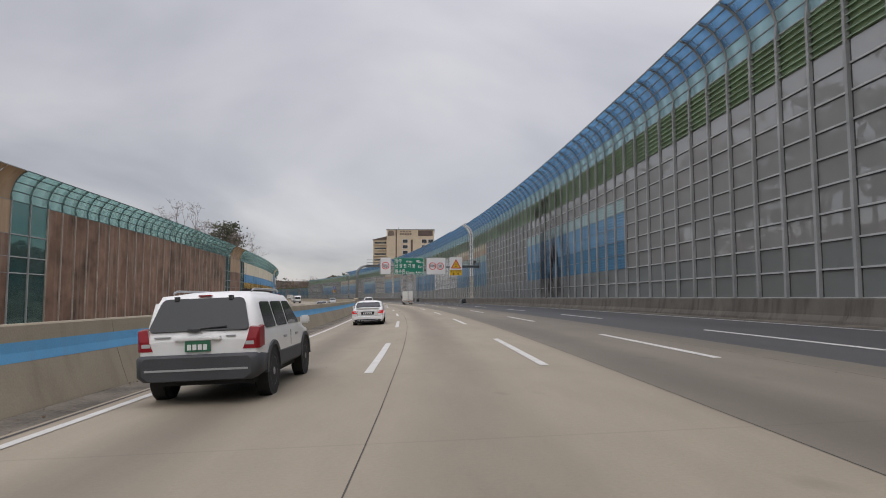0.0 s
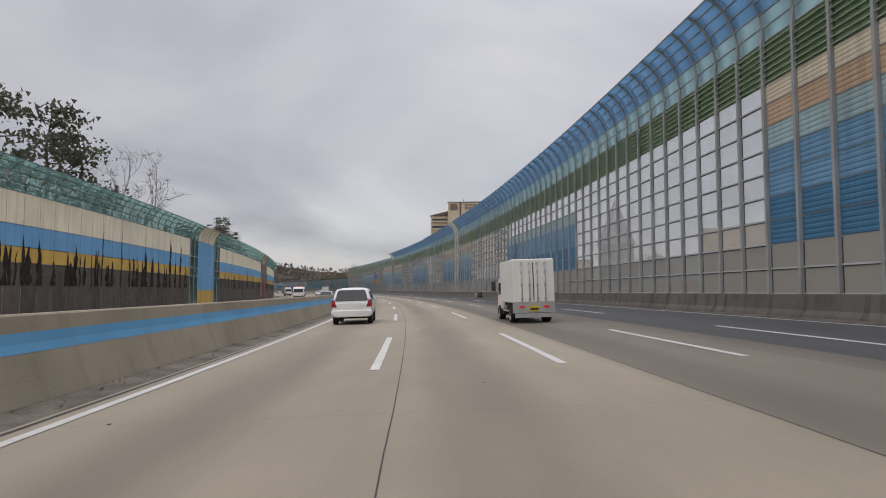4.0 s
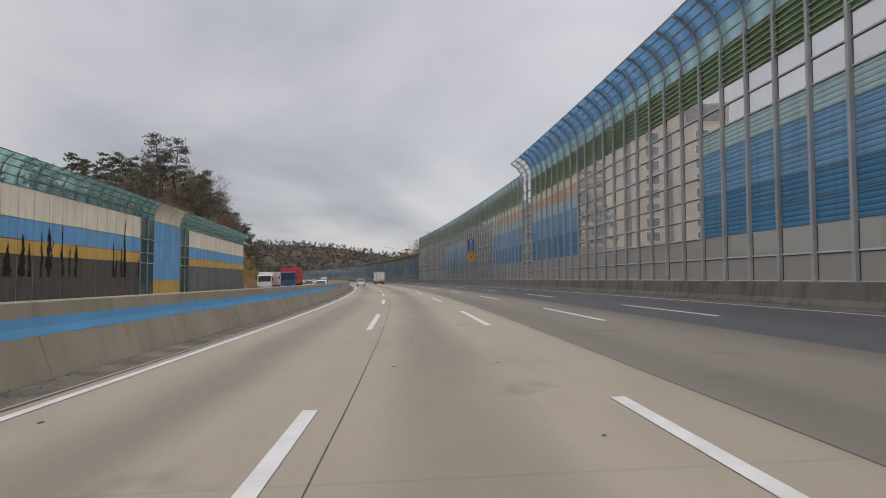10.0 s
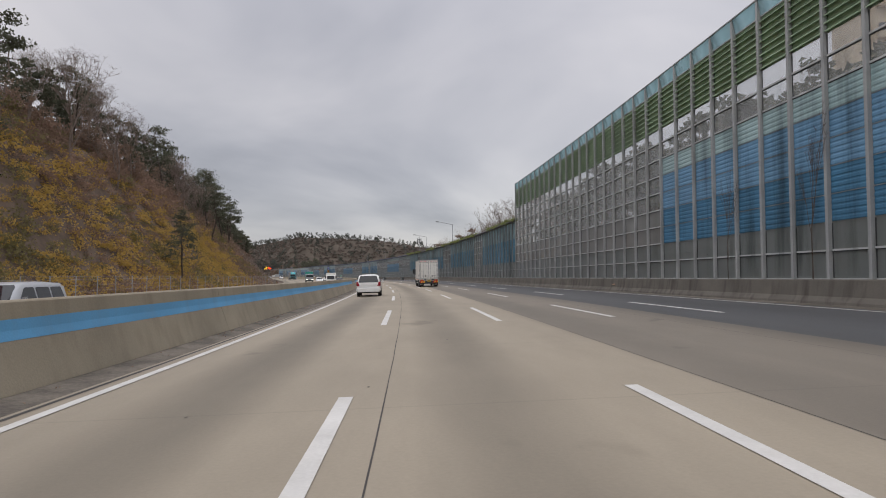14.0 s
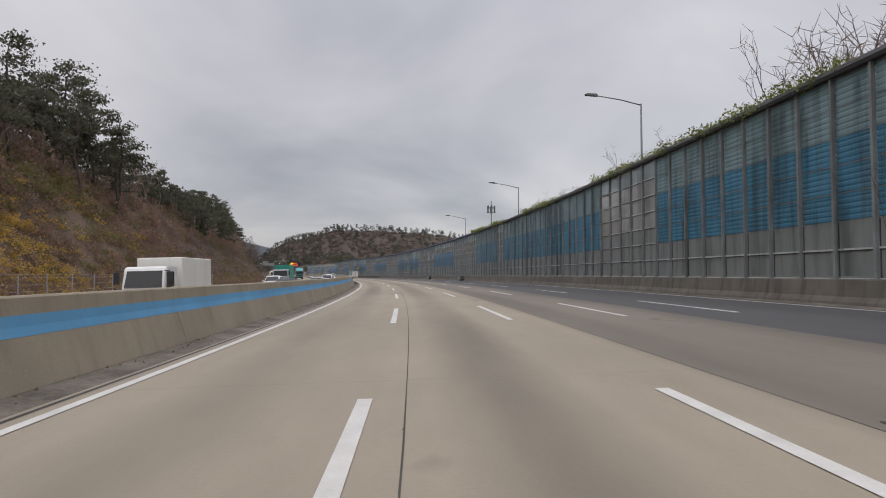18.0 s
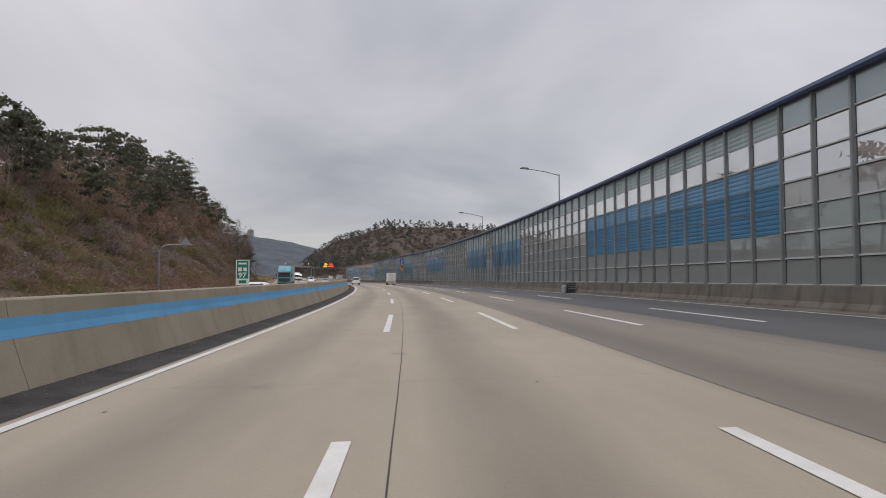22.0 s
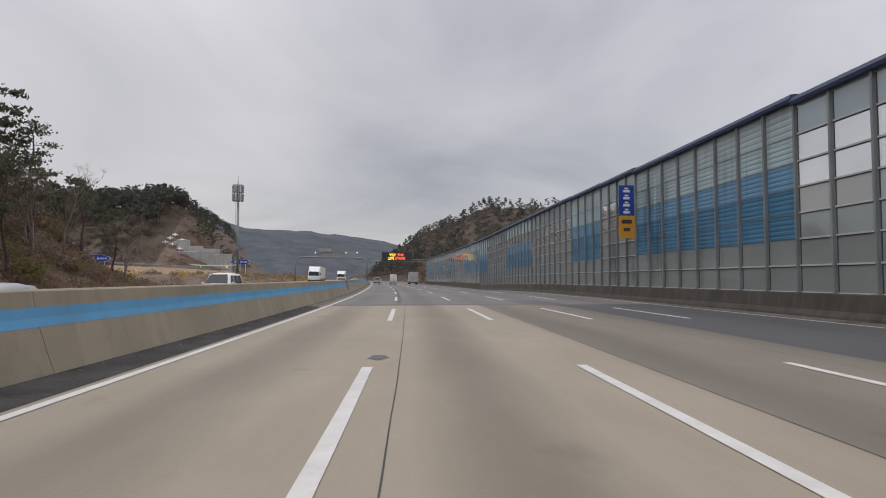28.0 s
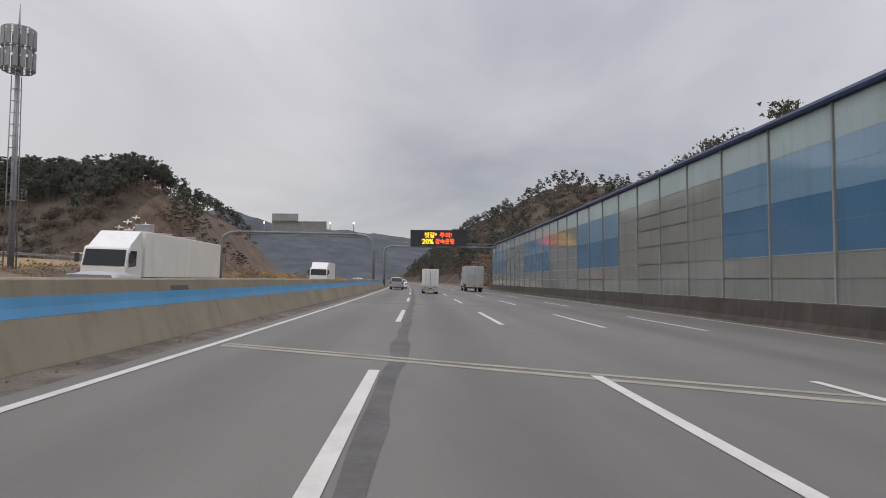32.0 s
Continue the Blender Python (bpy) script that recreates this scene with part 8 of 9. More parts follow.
b = board(gantry, 6.75, 10.0, 5.4, 8.2, M_SIGNWHITE, M_BLACK, rim_w=0.025, y=GY, label="white speed limit sign board")
for cx, txt, hw in ((7.76, "100", 0.38), (9.05, "50", 0.30)):
    limit_disc(b, cx, 6.80, 0.61, GY)
    words(txt, b, M_BLACK, cx - hw, cx + hw, 6.60, 7.05, GY - 0.013, bold=0.025)
simple("underline", b, [M_BLACK], lambda bm: box(bm, 8.77, 9.33, GY - 0.012, GY, 6.47, 6.52))
b = board(gantry, 10.7, 12.75, 6.2, 8.3, M_SIGNWHITE, None, y=GY, r=0.05, label="white board with a warning triangle")
simple("warning_triangle", b, [M_SIGNRED], lambda bm: prism(bm, [(p.x, p.z) for p in round_poly([(10.83, 0, 6.42), (12.62, 0, 6.42), (11.72, 0, 8.05)], 0.12)], GY - 0.018, GY, axis="y"), "red-edged warning triangle")
simple("triangle_field", b, [M_SIGNYELLOW], lambda bm: prism(bm, [(p.x, p.z) for p in round_poly([(11.08, 0, 6.56), (12.37, 0, 6.56), (11.72, 0, 7.74)], 0.06)], GY - 0.024, GY - 0.018, axis="y"))
for a0 in (0.3, 3.4):
    simple("arrow", b, [M_BLACK], lambda bm: tube(bm, [(11.72 + 0.24 * math.cos(a), GY - 0.025, 6.96 + 0.24 * math.sin(a)) for a in [a0 + 2.3 * i / 6 for i in range(7)]], [0.045] * 5 + [0.085, 0.01], 5))
p = simple("plate", b, [M_SIGNYELLOW], lambda bm: prism(bm, [(10.68, 5.28), (12.70, 5.28), (12.70, 6.17), (10.68, 6.17)], GY, GY + 0.05, axis="y"), "yellow plate with dark writing")
for k, (x0, x1, z0, z1) in enumerate(((10.80, 11.10, 5.80, 6.08), (11.14, 11.44, 5.80, 6.08), (11.62, 11.92, 5.80, 6.08), (11.96, 12.26, 5.80, 6.08), (12.30, 12.6, 5.80, 6.08), (11.15, 11.45, 5.38, 5.68), (11.95, 12.25, 5.38, 5.68))):
    simple("lettering_bar", p, [M_BLACK], lambda bm: box(bm, x0, x1, GY - 0.006, GY, z0 + 0.16, z1))
    simple("lettering_bar", p, [M_BLACK], lambda bm: box(bm, x0 + 0.05, x1 - 0.05, GY - 0.006, GY, z0, z0 + 0.09))
for x, z, k in ((14.95, 7.55, 0.30), (15.9, 7.2, 0.36)):
    cm = simple("traffic_camera", gantry, [M_PIPE], lambda bm: (box(bm, x - k, x + k, -0.35, 0.25, z - k * 0.8, z + k * 0.8), bmesh.ops.bevel(bm, geom=bm.edges[:], offset=0.05, segments=2, affect="EDGES"), tube(bm, [(x, 0, PZ), (x, 0, z)], 0.05, 6)), "grey enforcement camera box")
    simple("lens", cm, [M_BLACK], lambda bm: ring(bm, x, z, 0.03, 0.15, -0.37, -0.34))


def lane_sign(s, lines, km):
    st = thing("exit_sign", "upright blue and orange exit sign beside the noise wall", "road sign", m=road_pose(s, 15.1))
    for x in (-0.32, 0.32):
        simple("bracket", st, [M_STEEL], lambda bm: tube(bm, [(x, 0.02, 4.3), (x, 0.02, 7.3)], 0.035, 6))
    for z in (4.6, 5.8, 7.1):
        simple("arm", st, [M_STEEL], lambda bm: tube(bm, [(0.3, 0.03, z), (0.72, 0.03, z)], 0.03, 5))
    b = simple("board", st, [M_SIGNBLUE], lambda bm: box(bm, -0.5, 0.5, -0.06, -0.02, 5.55, 7.5), "blue board with white lettering")
    for k, ch in enumerate(lines):
        z1 = 7.40 - 0.46 * k
        if ch:
            words(ch, b, M_SIGNWHITE, -0.24, 0.24, z1 - 0.38, z1, -0.066, bold=0.015)
        else:
            simple("lettering_bar", b, [M_SIGNWHITE], lambda bm: box(bm, -0.22, 0.22, -0.066, -0.06, z1 - 0.36, z1 - 0.2))
            simple("lettering_bar", b, [M_SIGNWHITE], lambda bm: box(bm, -0.12, 0.12, -0.066, -0.06, z1 - 0.15, z1 - 0.05))
    q = simple("lower_board", st, [M_SIGNORANGE], lambda bm: box(bm, -0.52, 0.52, -0.06, -0.02, 4.05, 5.5), "orange distance board")
    if km:
        words(km, q, M_BLACK, -0.36, 0.36, 4.95, 5.35, -0.066, bold=0.015)
    else:
        simple("lettering_bar", q, [M_BLACK], lambda bm: box(bm, -0.34, 0.34, -0.066, -0.06, 5.0, 5.25))
    simple("lettering_bar", q, [M_BLACK], lambda bm: box(bm, -0.22, 0.22, -0.066, -0.06, 4.5, 4.72))
    return st


lane_sign(354.3, ("동", "수", "원", "IC"), "4.5")
lane_sign(750.0, ("", "", "", ""), "")

# variable message board far ahead
vms = thing("message_gantry", "pipe gantry with a black message board and glowing letters", "sign gantry", m=road_pose(925, 0))
simple("post", vms, [M_PIPE], lambda bm: tube(bm, [(-4.6, 0, 0.0), (-4.6, 0, 6.2), (-4.45, 0, 7.0), (-4.0, 0, 7.4), (-3.2, 0, 7.5)], [0.2, 0.19, 0.18, 0.17, 0.17], 10))
simple("beam", vms, [M_PIPE], lambda bm: tube(bm, [(-3.2, 0, 7.5), (17.4, 0, 7.3)], 0.17, 10))
simple("beam", vms, [M_PIPE], lambda bm: tube(bm, [(-1.2, 0, 8.1), (16.5, 0, 7.9)], 0.09, 8))
simple("end_post", vms, [M_PIPE], lambda bm: tube(bm, [(17.4, 0, 7.3), (17.8, 0, 6.9), (17.8, 0, -1.0)], 0.18, 10))
b = simple("message_board", vms, [M_BLACK], lambda bm: box(bm, 0.2, 10.3, -0.55, -0.1, 7.72, 10.35), "black message board")
simple("frame", b, [M_CLAD], lambda bm: [box(bm, *v) for v in ((0.1, 10.4, -0.6, -0.05, 7.62, 7.72), (0.1, 10.4, -0.6, -0.05, 10.35, 10.45), (0.1, 0.2, -0.6, -0.05, 7.72, 10.35), (10.3, 10.4, -0.6, -0.05, 7.72, 10.35))])
for txt, m, x0, x1, z0, z1 in (("빗길*", M_LED_Y, 2.7, 4.95, 9.05, 10.05), ("주의!", M_LED_R, 5.4, 7.6, 9.05, 10.05), ("20%", M_LED_Y, 2.2, 4.3, 7.9, 8.85), ("감속운행", M_LED_R, 4.6, 8.05, 7.9, 8.9)):
    words(txt, b, m, x0, x1, z0, z1, -0.56, bold=0.02)

# the gantry over the oncoming lanes, seen from behind
og = thing("opposite_gantry", "arched pipe gantry with sign backs over the oncoming lanes", "sign gantry", m=road_pose(897, 0))
simple("post", og, [M_PIPE], lambda bm: tube(bm, [(-25.6, 0, -0.2), (-25.6, 0, 6.3), (-25.3, 0, 7.2), (-24.4, 0, 7.75), (-23.2, 0, 7.85)], 0.19, 10))
simple("post", og, [M_PIPE], lambda bm: tube(bm, [(-5.05, 0, 1.0), (-5.05, 0, 5.9), (-5.3, 0, 6.8), (-6.2, 0, 7.45), (-7.4, 0, 7.6)], 0.19, 10))
simple("beam", og, [M_PIPE], lambda bm: tube(bm, [(-23.2, 0, 7.85), (-15, 0, 7.75), (-7.4, 0, 7.6)], 0.17, 10))
simple("beam", og, [M_PIPE], lambda bm: tube(bm, [(-24.0, 0, 7.6), (-15, 0, 7.45), (-6.6, 0, 7.2)], 0.08, 8))
bb = simple("sign_back", og, [M_BOARDBACK], lambda bm: (box(bm, -18.9, -11.5, 0.1, 0.22, 7.75, 9.35), [box(bm, -18.9, -11.5, 0.04, 0.12, z, z + 0.09) for z in (7.85, 8.35, 8.85, 9.2)], [box(bm, -18.7 + 1.4 * k, -18.6 + 1.4 * k, 0.0, 0.1, 7.5, 9.35) for k in range(6)]), "grey back of a sign board")
simple("cabinet", og, [M_BOARDBACK], lambda bm: box(bm, -18.8, -15.4, -0.3, 0.4, 9.38, 10.35), "grey equipment box")
for x in (-19.9, -11.0, -7.8):
    simple("beacon", og, [M_LAMPWHITE], lambda bm: tube(bm, [(x, -0.05, 9.0), (x, -0.05, 9.25)], 0.12, 8), "small lit lamp")
    simple("lamp_stem", og, [M_PIPE], lambda bm: tube(bm, [(x, 0, 7.7), (x, 0, 9.0)], 0.05, 6))

# antenna tower
tower = thing("antenna_tower", "tall slim steel tower with a drum of antenna panels", "tower", m=Matrix.Translation(W(870, -36.6, 1.2)))
simple("pole", tower, [M_STEEL], lambda bm: tube(bm, [(0, 0, -1.5), (0, 0, 9), (0, 0, 18.5)], [0.28, 0.24, 0.2], 10))
for x, y in ((0.62, 0.0), (-0.31, 0.54), (-0.31, -0.54)):
    simple("leg", tower, [M_STEEL], lambda bm: tube(bm, [(x, y, -1.5), (x * 0.75, y * 0.75, 18.2)], [0.07, 0.05], 6))
for k in range(16):
    z, a = 0.4 + 1.1 * k, 1 - 0.25 * k / 16
    simple("brace", tower, [M_STEEL], lambda bm: tube(bm, [(0.62 * a, 0, z), (-0.31 * a, 0.54 * a, z), (-0.31 * a, -0.54 * a, z), (0.62 * a, 0, z)], 0.025, 4))
simple("service_platform", tower, [M_STEEL], lambda bm: (box(bm, 0.2, 1.5, -0.6, 0.6, 6.4, 6.46), [tube(bm, [(0.3, y, 6.9), (1.5, y, 6.9)], 0.02, 4) for y in (-0.6, 0.6)], [tube(bm, [(x, y, 6.4), (x, y, 7.4)], 0.02, 4) for x in (0.3, 1.5) for y in (-0.6, 0.6)], tube(bm, [(1.5, -0.6, 7.4), (1.5, 0.6, 7.4)], 0.02, 4)))
for zr in (18.6, 20.7, 22.6):
    simple("platform_ring", tower, [M_STEEL], lambda bm: (tube(bm, [(1.25 * math.cos(a), 1.25 * math.sin(a), zr) for a in [2 * math.pi * i / 18 for i in range(19)]], 0.05, 5), [tube(bm, [(0, 0, zr), (1.25 * math.cos(a), 1.25 * math.sin(a), zr)], 0.035, 4) for a in [math.pi / 3 * i for i in range(6)]]))
for zz in (18.7, 20.8):
    for i in range(14):
        a = 2 * math.pi * i / 14
        bm = bmesh.new()
        box(bm, 1.28, 1.42, -0.2, 0.2, zz, zz + 1.75)
        bmesh.ops.bevel(bm, geom=bm.edges[:], offset=0.03, segments=1, affect="EDGES")
        me = cached(("antenna_panel", zz), lambda: mesh_of("antenna_panel", bm, M_BOARDBACK))
        part("antenna_panel", me, tower, tower.matrix_world @ Matrix.Rotation(a, 4, "Z"))
simple("rod", tower, [M_STEEL], lambda bm: tube(bm, [(0, 0, 18.5), (0, 0, 23), (0, 0, 25.0)], [0.16, 0.1, 0.03], 6))

# interchange across the road: oval name boards, toll roof, retaining blocks
def face_cam(s, o, z, yaw):
    return Matrix.Translation(W(s, o, z)) @ Matrix.Rotation(heading(s) + radians(yaw), 4, "Z")


def name_board(s, o, z, w, yaw):
    st = thing("name_board", "oval navy toll plaza board with white lettering on posts", "sign", m=face_cam(s, o, z, yaw))
    h = w * 0.16
    b = simple("board", st, [M_SIGNBLUE], lambda bm: prism(bm, [(w / 2 * math.cos(a), h * math.sin(a)) for a in [2 * math.pi * i / 28 for i in range(28)]], -0.12, 0.12, axis="y"), "navy oval board")
    simple("border", b, [M_SIGNWHITE], lambda bm: ring(bm, 0, 0, 1, 1.04, -0.01, 0.01))
    e = b.children[0]
    for v in e.data.vertices:
        v.co = Vector((v.co.x * w / 2 * 0.96, v.co.y - 0.125, v.co.z * h * 0.94))
    words("조원", b, M_SIGNWHITE, -w * 0.33, -w * 0.08, -h * 0.42, h * 0.48, -0.14, bold=0.02)
    words("Jowon", b, M_SIGNWHITE, 0.0, w * 0.36, -h * 0.40, h * 0.40, -0.14, bold=0.015)
    for x in (-0.28 * w, 0.0, 0.28 * w):
        simple("post", st, [M_SIGNWHITE], lambda bm: tube(bm, [(x, 0.15, -h * 0.5), (x, 0.15, -z - 0.5)], 0.09, 6))
    return st


name_board(944, -50, 6.6, 6.6, 14)
name_board(953, -102, 8.0, 9.0, 22)
roof = thing("toll_roof", "pale curved toll gate roof on thin columns", "toll gate", m=face_cam(940, -58, 0, 14))
simple("roof", roof, [M_SIGNWHITE], lambda bm: loft(bm, [(-1.6, [(3.5, 5.0), (7.5, 5.35), (8.2, 5.5), (7.5, 5.6), (3.0, 5.4)]), (1.6, [(3.5, 5.0), (7.5, 5.35), (8.2, 5.5), (7.5, 5.6), (3.0, 5.4)])]))
for x in (-6, -2, 2, 6):
    simple("column", roof, [M_STEEL], lambda bm: tube(bm, [(x, 0, -0.6), (x, 0, 5.3)], 0.14, 8))
for x, m in ((-4.5, M_LED_G), (4.0, M_LED_Y)):
    simple("lane_light", roof, [m], lambda bm: box(bm, x - 0.2, x + 0.2, -1.75, -1.6, 4.5, 4.9), "lit lane signal")
guard = thing("guard_rail", "steel guard rail along the raised ramp", "guard rail", kind="structure")
part("beam", strip_mesh("beam", srange(850, 962, 6), [(-58.0, 3.9), (-57.94, 4.0), (-58.0, 4.1), (-57.94, 4.2), (-58.0, 4.3), (-58.06, 4.1)], [M_STEEL], closed=True), guard)
gp = bmesh.new()
box(gp, -0.06, 0.06, -0.06, 0.06, 0.0, 4.25)
gp_me = mesh_of("post", gp, M_STEEL)
for k in range(28):
    part("post", gp_me, guard, road_pose(850 + 4.0 * k, -58.15, 0.0))
bank = tagged(new("ramp_bank", strip_mesh("ramp_bank", srange(842, 966, 8), [(-46, -0.6), (-52, 1.6), (-57.2, 3.5), (-64, 3.55), (-72, -0.6)], [M_STRAW])), "brown grassy embankment of the ramp", "embankment", kind="structure")

yard = thing("retaining_wall", "pale stepped concrete retaining blocks below the hillside", "retaining wall", m=face_cam(1056, -96, 0, 16), kind="structure")
for x0, x1, y, z0, z1 in ((-26, -14, 0, 5, 14.6), (-14, -5, -0.6, 5, 15.4), (-5, 5, -0.2, 5, 14.8), (5, 14, 0.6, 5, 15.2), (14, 23, 1.2, 5, 13.6), (-17, -7, 3.5, 14, 17.3), (-4.5, 2.0, 4.5, 14, 21.0), (1.5, 8.5, 3.8, 14, 17.6), (8, 17, 3.2, 14, 16.4)):
    wl = simple("block", yard, [M_CONCRETE], lambda bm: box(bm, x0, x1, y, y + 3.0, z0 - 1, z1))
    for k in range(int((x1 - x0) / 1.5)):
        x = x0 + 1.5 * (k + 1)
        if x < x1 - 0.3:
            simple("panel_joint", wl, [M_POST], lambda bm: box(bm, x - 0.04, x + 0.04, y - 0.03, y, z0, z1 - 0.1))
    simple("coping", wl, [M_SIGNWHITE], lambda bm: box(bm, x0 - 0.05, x1 + 0.05, y - 0.12, y + 0.5, z1, z1 + 0.18))
for r in range(3):
    for k in range(4 - r):
        s, o = 1058 + 5.0 * r, -107 + 3.6 * k + 1.2 * r
        fr = thing("slope_frame", "white concrete cross anchoring the bare slope", "slope frame", "crosses on the slope", m=Matrix.Translation(foot(s, o) + Vector((0, 0, 0.3))) @ Matrix.Rotation(heading(s) + 0.25, 4, "Z") @ Matrix.Rotation(radians(-48), 4, "X"))
        simple("cross_bar", fr, [M_SIGNWHITE], lambda bm: box(bm, -1.5, 1.5, -0.2, 0.2, -0.2, 0.3))
        simple("cross_bar", fr, [M_SIGNWHITE], lambda bm: box(bm, -0.2, 0.2, -0.2, 0.2, -1.4, 1.4))

# ---- buildings beyond the wall ----
def house_block(name, label, m, w, d, h, rows, cols, wall_mat, win=(1.3, 1.3), roof_h=0.6):
    st = thing(name, label, "building", m=m)
    simple("wall", st, [wall_mat], lambda bm: box(bm, 0, w, 0, d, -3, h))
    simple("roof", st, [M_BOARDBACK], lambda bm: (box(bm, -0.15, w + 0.15, -0.15, 0.25, h, h + roof_h), box(bm, -0.15, 0.25, 0.25, d, h, h + roof_h), box(bm, w - 0.25, w + 0.15, 0.25, d, h, h + roof_h)))
    for r in range(rows):
        for c in range(cols):
            x = w * (c + 0.5) / cols
            z = h * (r + 0.55) / rows
            simple("window", st, [M_SIGNWHITE, M_WINDOW], lambda bm: (box(bm, x - win[0] / 2 - 0.08, x + win[0] / 2 + 0.08, -0.06, 0.02, z - win[1] / 2 - 0.08, z + win[1] / 2 + 0.08), box(bm, x - win[0] / 2, x + win[0] / 2, -0.09, -0.06, z - win[1] / 2, z + win[1] / 2, 1)))
    return st


hotel = thing("hotel", "cream tower block with dark windows and rooftop lettering boards", "building", m=Matrix.Translation(W(423, 58, 0)))
simple("wing", hotel, [M_CREAM], lambda bm: box(bm, 0.0, 9.5, 0, 16, -2, 41.0))
simple("tower", hotel, [M_CREAM], lambda bm: box(bm, 9.5, 42.0, -3.0, 20, -2, 47.6))
simple("wing_roof", hotel, [M_BROWNROOF], lambda bm: prism(bm, [(-0.6, 41.0), (9.5, 41.0), (9.5, 43.4)], -0.6, 16, axis="y"), "brown sloping roof")
for k in range(9):
    z = 38.2 - 3.9 * k
    bal = simple("balcony", hotel, [M_WINDOW], lambda bm: box(bm, 0.9, 9.0, -0.12, 0.02, z, z + 1.25), "dark recessed balcony")
    simple("balcony_rail", bal, [M_CREAM], lambda bm: box(bm, 0.7, 9.2, -0.9, -0.02, z - 0.75, z + 0.02))
for k in range(10):
    z = 38.6 - 3.9 * k
    for x in (20.5, 33.5, 38.0):
        wd = simple("window", hotel, [M_SIGNWHITE], lambda bm: box(bm, x - 0.2, x + 3.6, -3.14, -2.98, z - 0.2, z + 2.5))
        simple("pane", wd, [M_WINDOW], lambda bm: box(bm, x, x + 3.4, -3.2, -3.14, z, z + 2.3))
simple("dark_strip", hotel, [M_BROWNROOF], lambda bm: box(bm, 26.0, 27.4, -3.12, -2.98, 3, 40.8))
simple("corner_strip", hotel, [M_BROWNROOF], lambda bm: box(bm, 15.6, 16.5, -3.12, -2.98, 0, 47.6))
simple("sign_panel", hotel, [M_BROWNROOF], lambda bm: box(bm, 31.0, 41.0, -3.2, -2.98, 43.4, 47.2), "dark rooftop panel")
logo = simple("logo", hotel, [M_TWIG], lambda bm: prism(bm, [(p.x, p.z) for p in round_poly([(10.3, 0, 43.4), (15.0, 0, 43.6), (14.2, 0, 46.8), (10.8, 0, 46.9)], 0.8)], -3.15, -2.98, axis="y"))
for k in range(5):
    simple("lettering_bar", hotel, [M_TWIG], lambda bm: box(bm, 18.4 + 1.7 * k, 19.7 + 1.7 * k, -3.12, -2.98, 44.0, 45.3))
for k in range(4):
    simple("lettering_bar", hotel, [M_TWIG], lambda bm: box(bm, 18.6 + 2.0 * k, 20.2 + 2.0 * k, -3.12, -2.98, 45.9, 46.6))
simple("roof_edge", hotel, [M_BOARDBACK], lambda bm: box(bm, 9.2, 42.3, -3.3, 20.2, 47.6, 48.0))
simple("aerial", hotel, [M_BLACK], lambda bm: tube(bm, [(17.5, 2, 47.5), (17.5, 2, 50.0)], 0.12, 5))
house_block("apartment_house", "pale apartment house behind the noise wall", road_pose(318, 92, 0, 90), 26, 14, 12, 3, 6, M_CREAM)
house_block("low_hall", "long low white hall behind the noise wall", road_pose(262, 52, 0, 90), 34, 14, 8.0, 2, 9, M_SIGNWHITE)
house_block("apartment_house", "beige apartment house behind the noise wall", road_pose(168, 62, 0, 90), 24, 14, 10, 3, 6, M_CREAM)

church = thing("church", "grey church with a pointed spire behind the noise wall", "church", m=road_pose(263.5, 70))
simple("tower", church, [M_CONCRETE], lambda bm: box(bm, -3.6, 3.6, -3.6, 3.6, -2, 13.8))
simple("hall", church, [M_CONCRETE], lambda bm: prism(bm, [(3.6, -2), (16, -2), (16, 8), (9.8, 11.5), (3.6, 8)], -4.5, 12, axis="y"))


def spire(bm):
    tip = bm.verts.new((0, 0, 26.9))
    ft = [bm.verts.new(p) for p in ((-4, -4, 13.6), (4, -4, 13.6), (4, 4, 13.6), (-4, 4, 13.6))]
    for i in range(4):
        bm.faces.new((ft[i], ft[(i + 1) % 4], tip))
    bm.faces.new(ft[::-1])


simple("spire", church, [M_BOARDBACK], spire, "grey pyramid spire")
# ---- drums, markers and litter on the shoulders ----
cushion = thing("impact_cushion", "black slatted impact cushion between grey plastic drums", "impact cushion", "shoulder cushions", m=road_pose(174.9, 15.05))
core = simple("core", cushion, [M_BLACK], lambda bm: prism(bm, [(-0.26, 0.0), (0.26, 0.0), (0.33, 0.30), (0.33, 0.82), (-0.33, 0.82), (-0.33, 0.30)], -0.35, 0.35, axis="y"))
for z in (0.36, 0.53, 0.70):
    simple("slat", core, [M_STEEL], lambda bm: box(bm, -0.34, 0.34, -0.38, -0.35, z, z + 0.055), "pale metal slat")
for x in (-0.52, 0.52):
    simple("barrel", cushion, [M_BOARDBACK], lambda bm: (tube(bm, [(x, 0.05, z) for z in (0.0, 0.04, 0.30, 0.34, 0.38, 0.62, 0.68)], [0.20, 0.22, 0.23, 0.21, 0.23, 0.22, 0.14], 16)))
for s in (115.0, 197.5, 567.0, 606.2):
    copy_thing(cushion, road_pose(s, 15.05))
mark = thing("kilometre_sign", "small green kilometre sign standing on the median barrier", "road sign", m=road_pose(577.6, -5.1))
simple("post", mark, [M_STEEL], lambda bm: tube(bm, [(0, 0.03, 1.3), (0, 0.03, 2.2)], 0.025, 6))
mw = simple("backing", mark, [M_SIGNWHITE], lambda bm: box(bm, -0.23, 0.23, -0.02, 0.01, 1.36, 2.26), "white sign plate")
mb = simple("board", mark, [M_SIGNGREEN], lambda bm: box(bm, -0.20, 0.20, -0.026, -0.02, 1.60, 2.23), "dark green field")
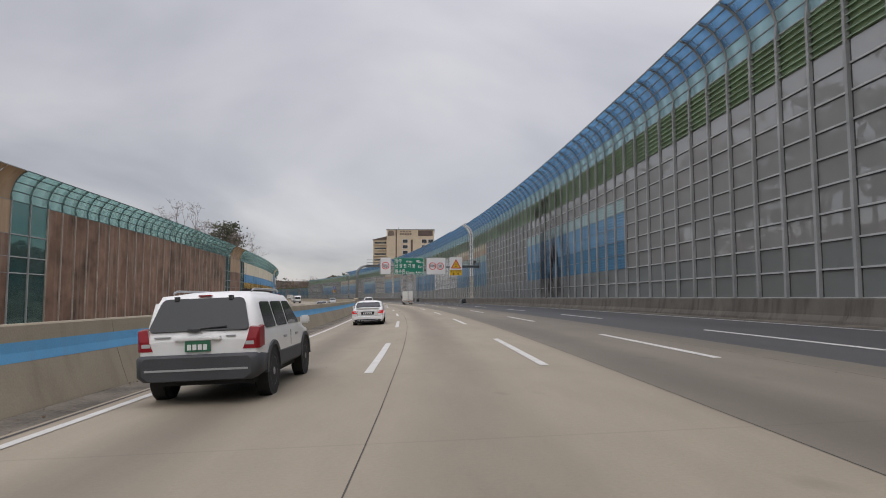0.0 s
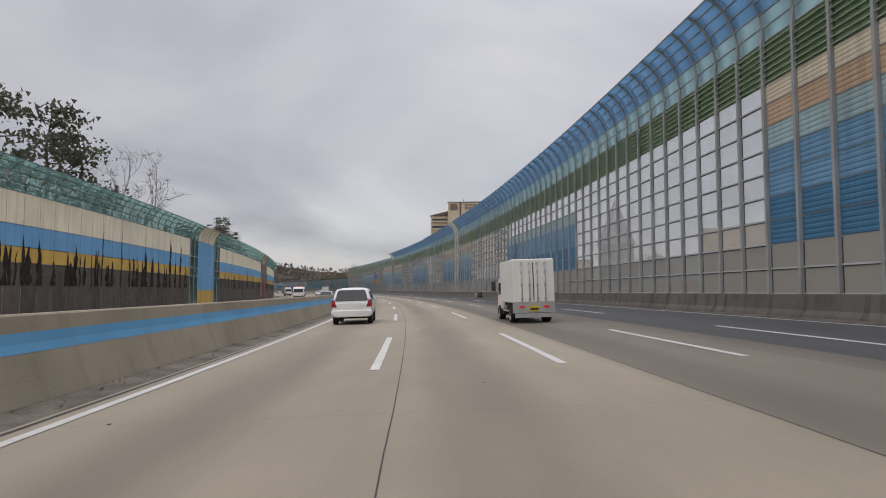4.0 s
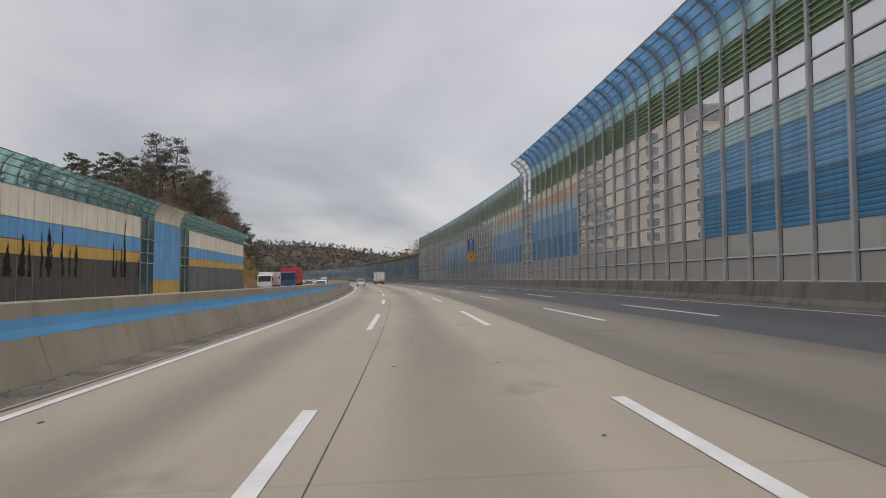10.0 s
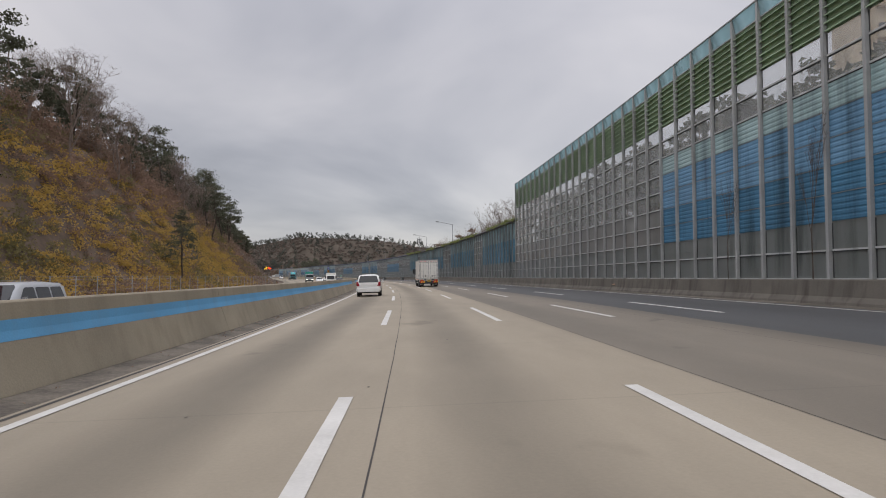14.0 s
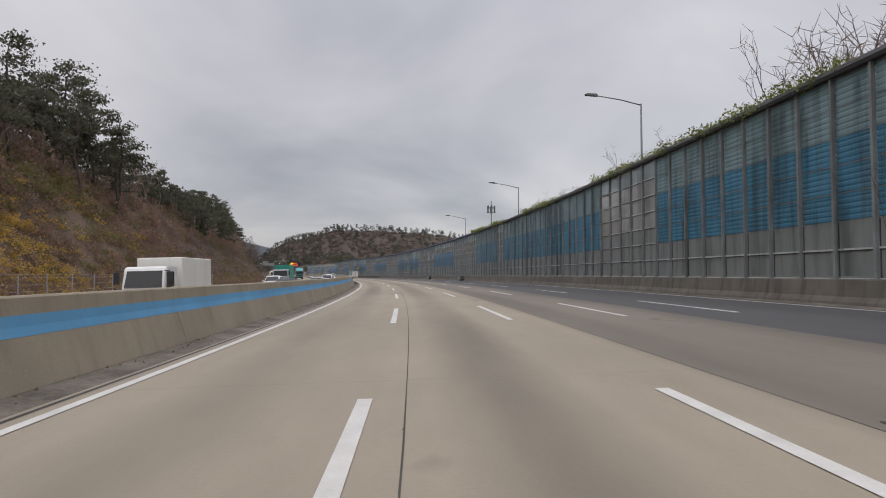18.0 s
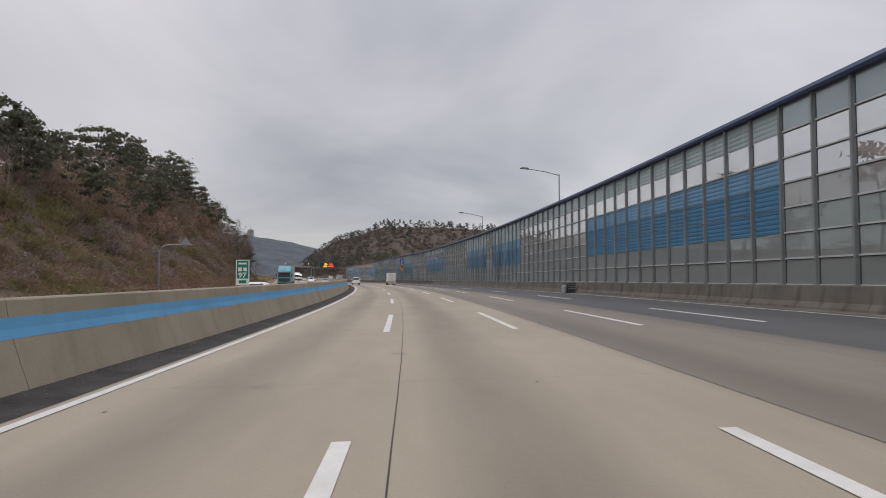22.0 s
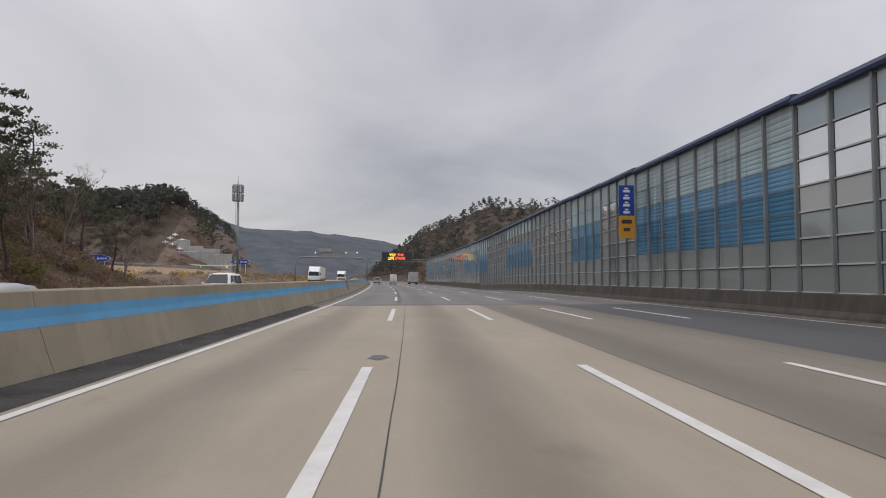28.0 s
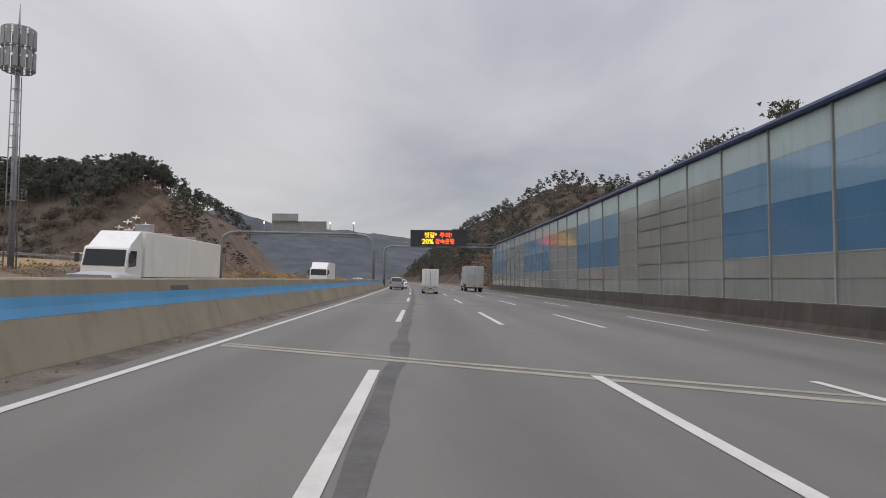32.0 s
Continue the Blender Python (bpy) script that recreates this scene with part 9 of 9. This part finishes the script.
simple("lettering_bar", mb, [M_SIGNWHITE], lambda bm: box(bm, -0.14, 0.14, -0.031, -0.026, 2.10, 2.16))
for x in (-0.09, 0.09):
    simple("lettering_bar", mb, [M_SIGNWHITE], lambda bm: box(bm, x - 0.06, x + 0.06, -0.031, -0.026, 1.86, 1.99))
words("97", mb, M_SIGNWHITE, -0.14, 0.14, 1.63, 1.81, -0.031, bold=0.02)
simple("lettering_bar", mw, [M_SIGNGREEN], lambda bm: box(bm, -0.13, 0.13, -0.026, -0.02, 1.43, 1.54))
for s in (775.3, 825.6):
    gap = thing("joint_cover", "dark stained concrete cover over the barrier joint", "joint cover", m=road_pose(s, 0))
    simple("cover", gap, [M_BARRIER_R], lambda bm: prism(bm, [(-4.66, 0.36), (-4.835, 0.9), (-4.905, 1.30), (-4.94, 1.352), (-5.27, 1.352), (-5.27, 1.2), (-5.0, 1.2), (-4.9, 0.36)], -0.55, 0.55, axis="y"))

# leaf litter and grit along the median's foot, tar spots on the slabs
lit = Soup()
for _ in range(5200):
    s = rng.uniform(-20, 960)
    f = abs(rng.gauss(0, 0.25))
    if noise.noise((s * 0.07, 3.0, 0)) < -0.1 and rng.random() < 0.7:
        continue
    lit.leaf(W(s, -4.54 + f, 0.05 + rng.uniform(0, 0.02) - f * 0.08), rng.uniform(0.012, 0.045))
gather("leaf_litter", "brown leaf litter and grit along the foot of the median", "litter", [(lit, Matrix())], M_OAK)
spots = bmesh.new()
for _ in range(260):
    s, o = rng.uniform(-10, 740), rng.choice((1.8, 1.8, 5.4, -1.8, 9.0)) + rng.gauss(0, 0.9)
    r = rng.uniform(0.012, 0.035)
    c = W(s, o, 0.0065)
    n = 8
    spots.faces.new([spots.verts.new(c + Vector((r * rng.uniform(0.6, 1.3) * math.cos(2 * math.pi * k / n), 1.8 * r * rng.uniform(0.6, 1.3) * math.sin(2 * math.pi * k / n), 0.0))) for k in range(n)])
part("tar_spots", mesh_of("tar_spots", spots, M_JOINT), road, None, "dark tar and oil spots")
for s, o, a, b in ((722.0, 0.22, 0.38, 0.2), (238.5, 3.9, 0.12, 0.28), (292.0, -0.9, 0.12, 0.12)):
    bm = bmesh.new()
    bm.faces.new([bm.verts.new(W(s + a * rng.uniform(0.75, 1.2) * math.sin(2 * math.pi * k / 14), o + b * rng.uniform(0.75, 1.2) * math.cos(2 * math.pi * k / 14), 0.007)) for k in range(14)])
    part("patched_spot", mesh_of("patched_spot", bm, M_PATCH), road, None, "small dark repair")
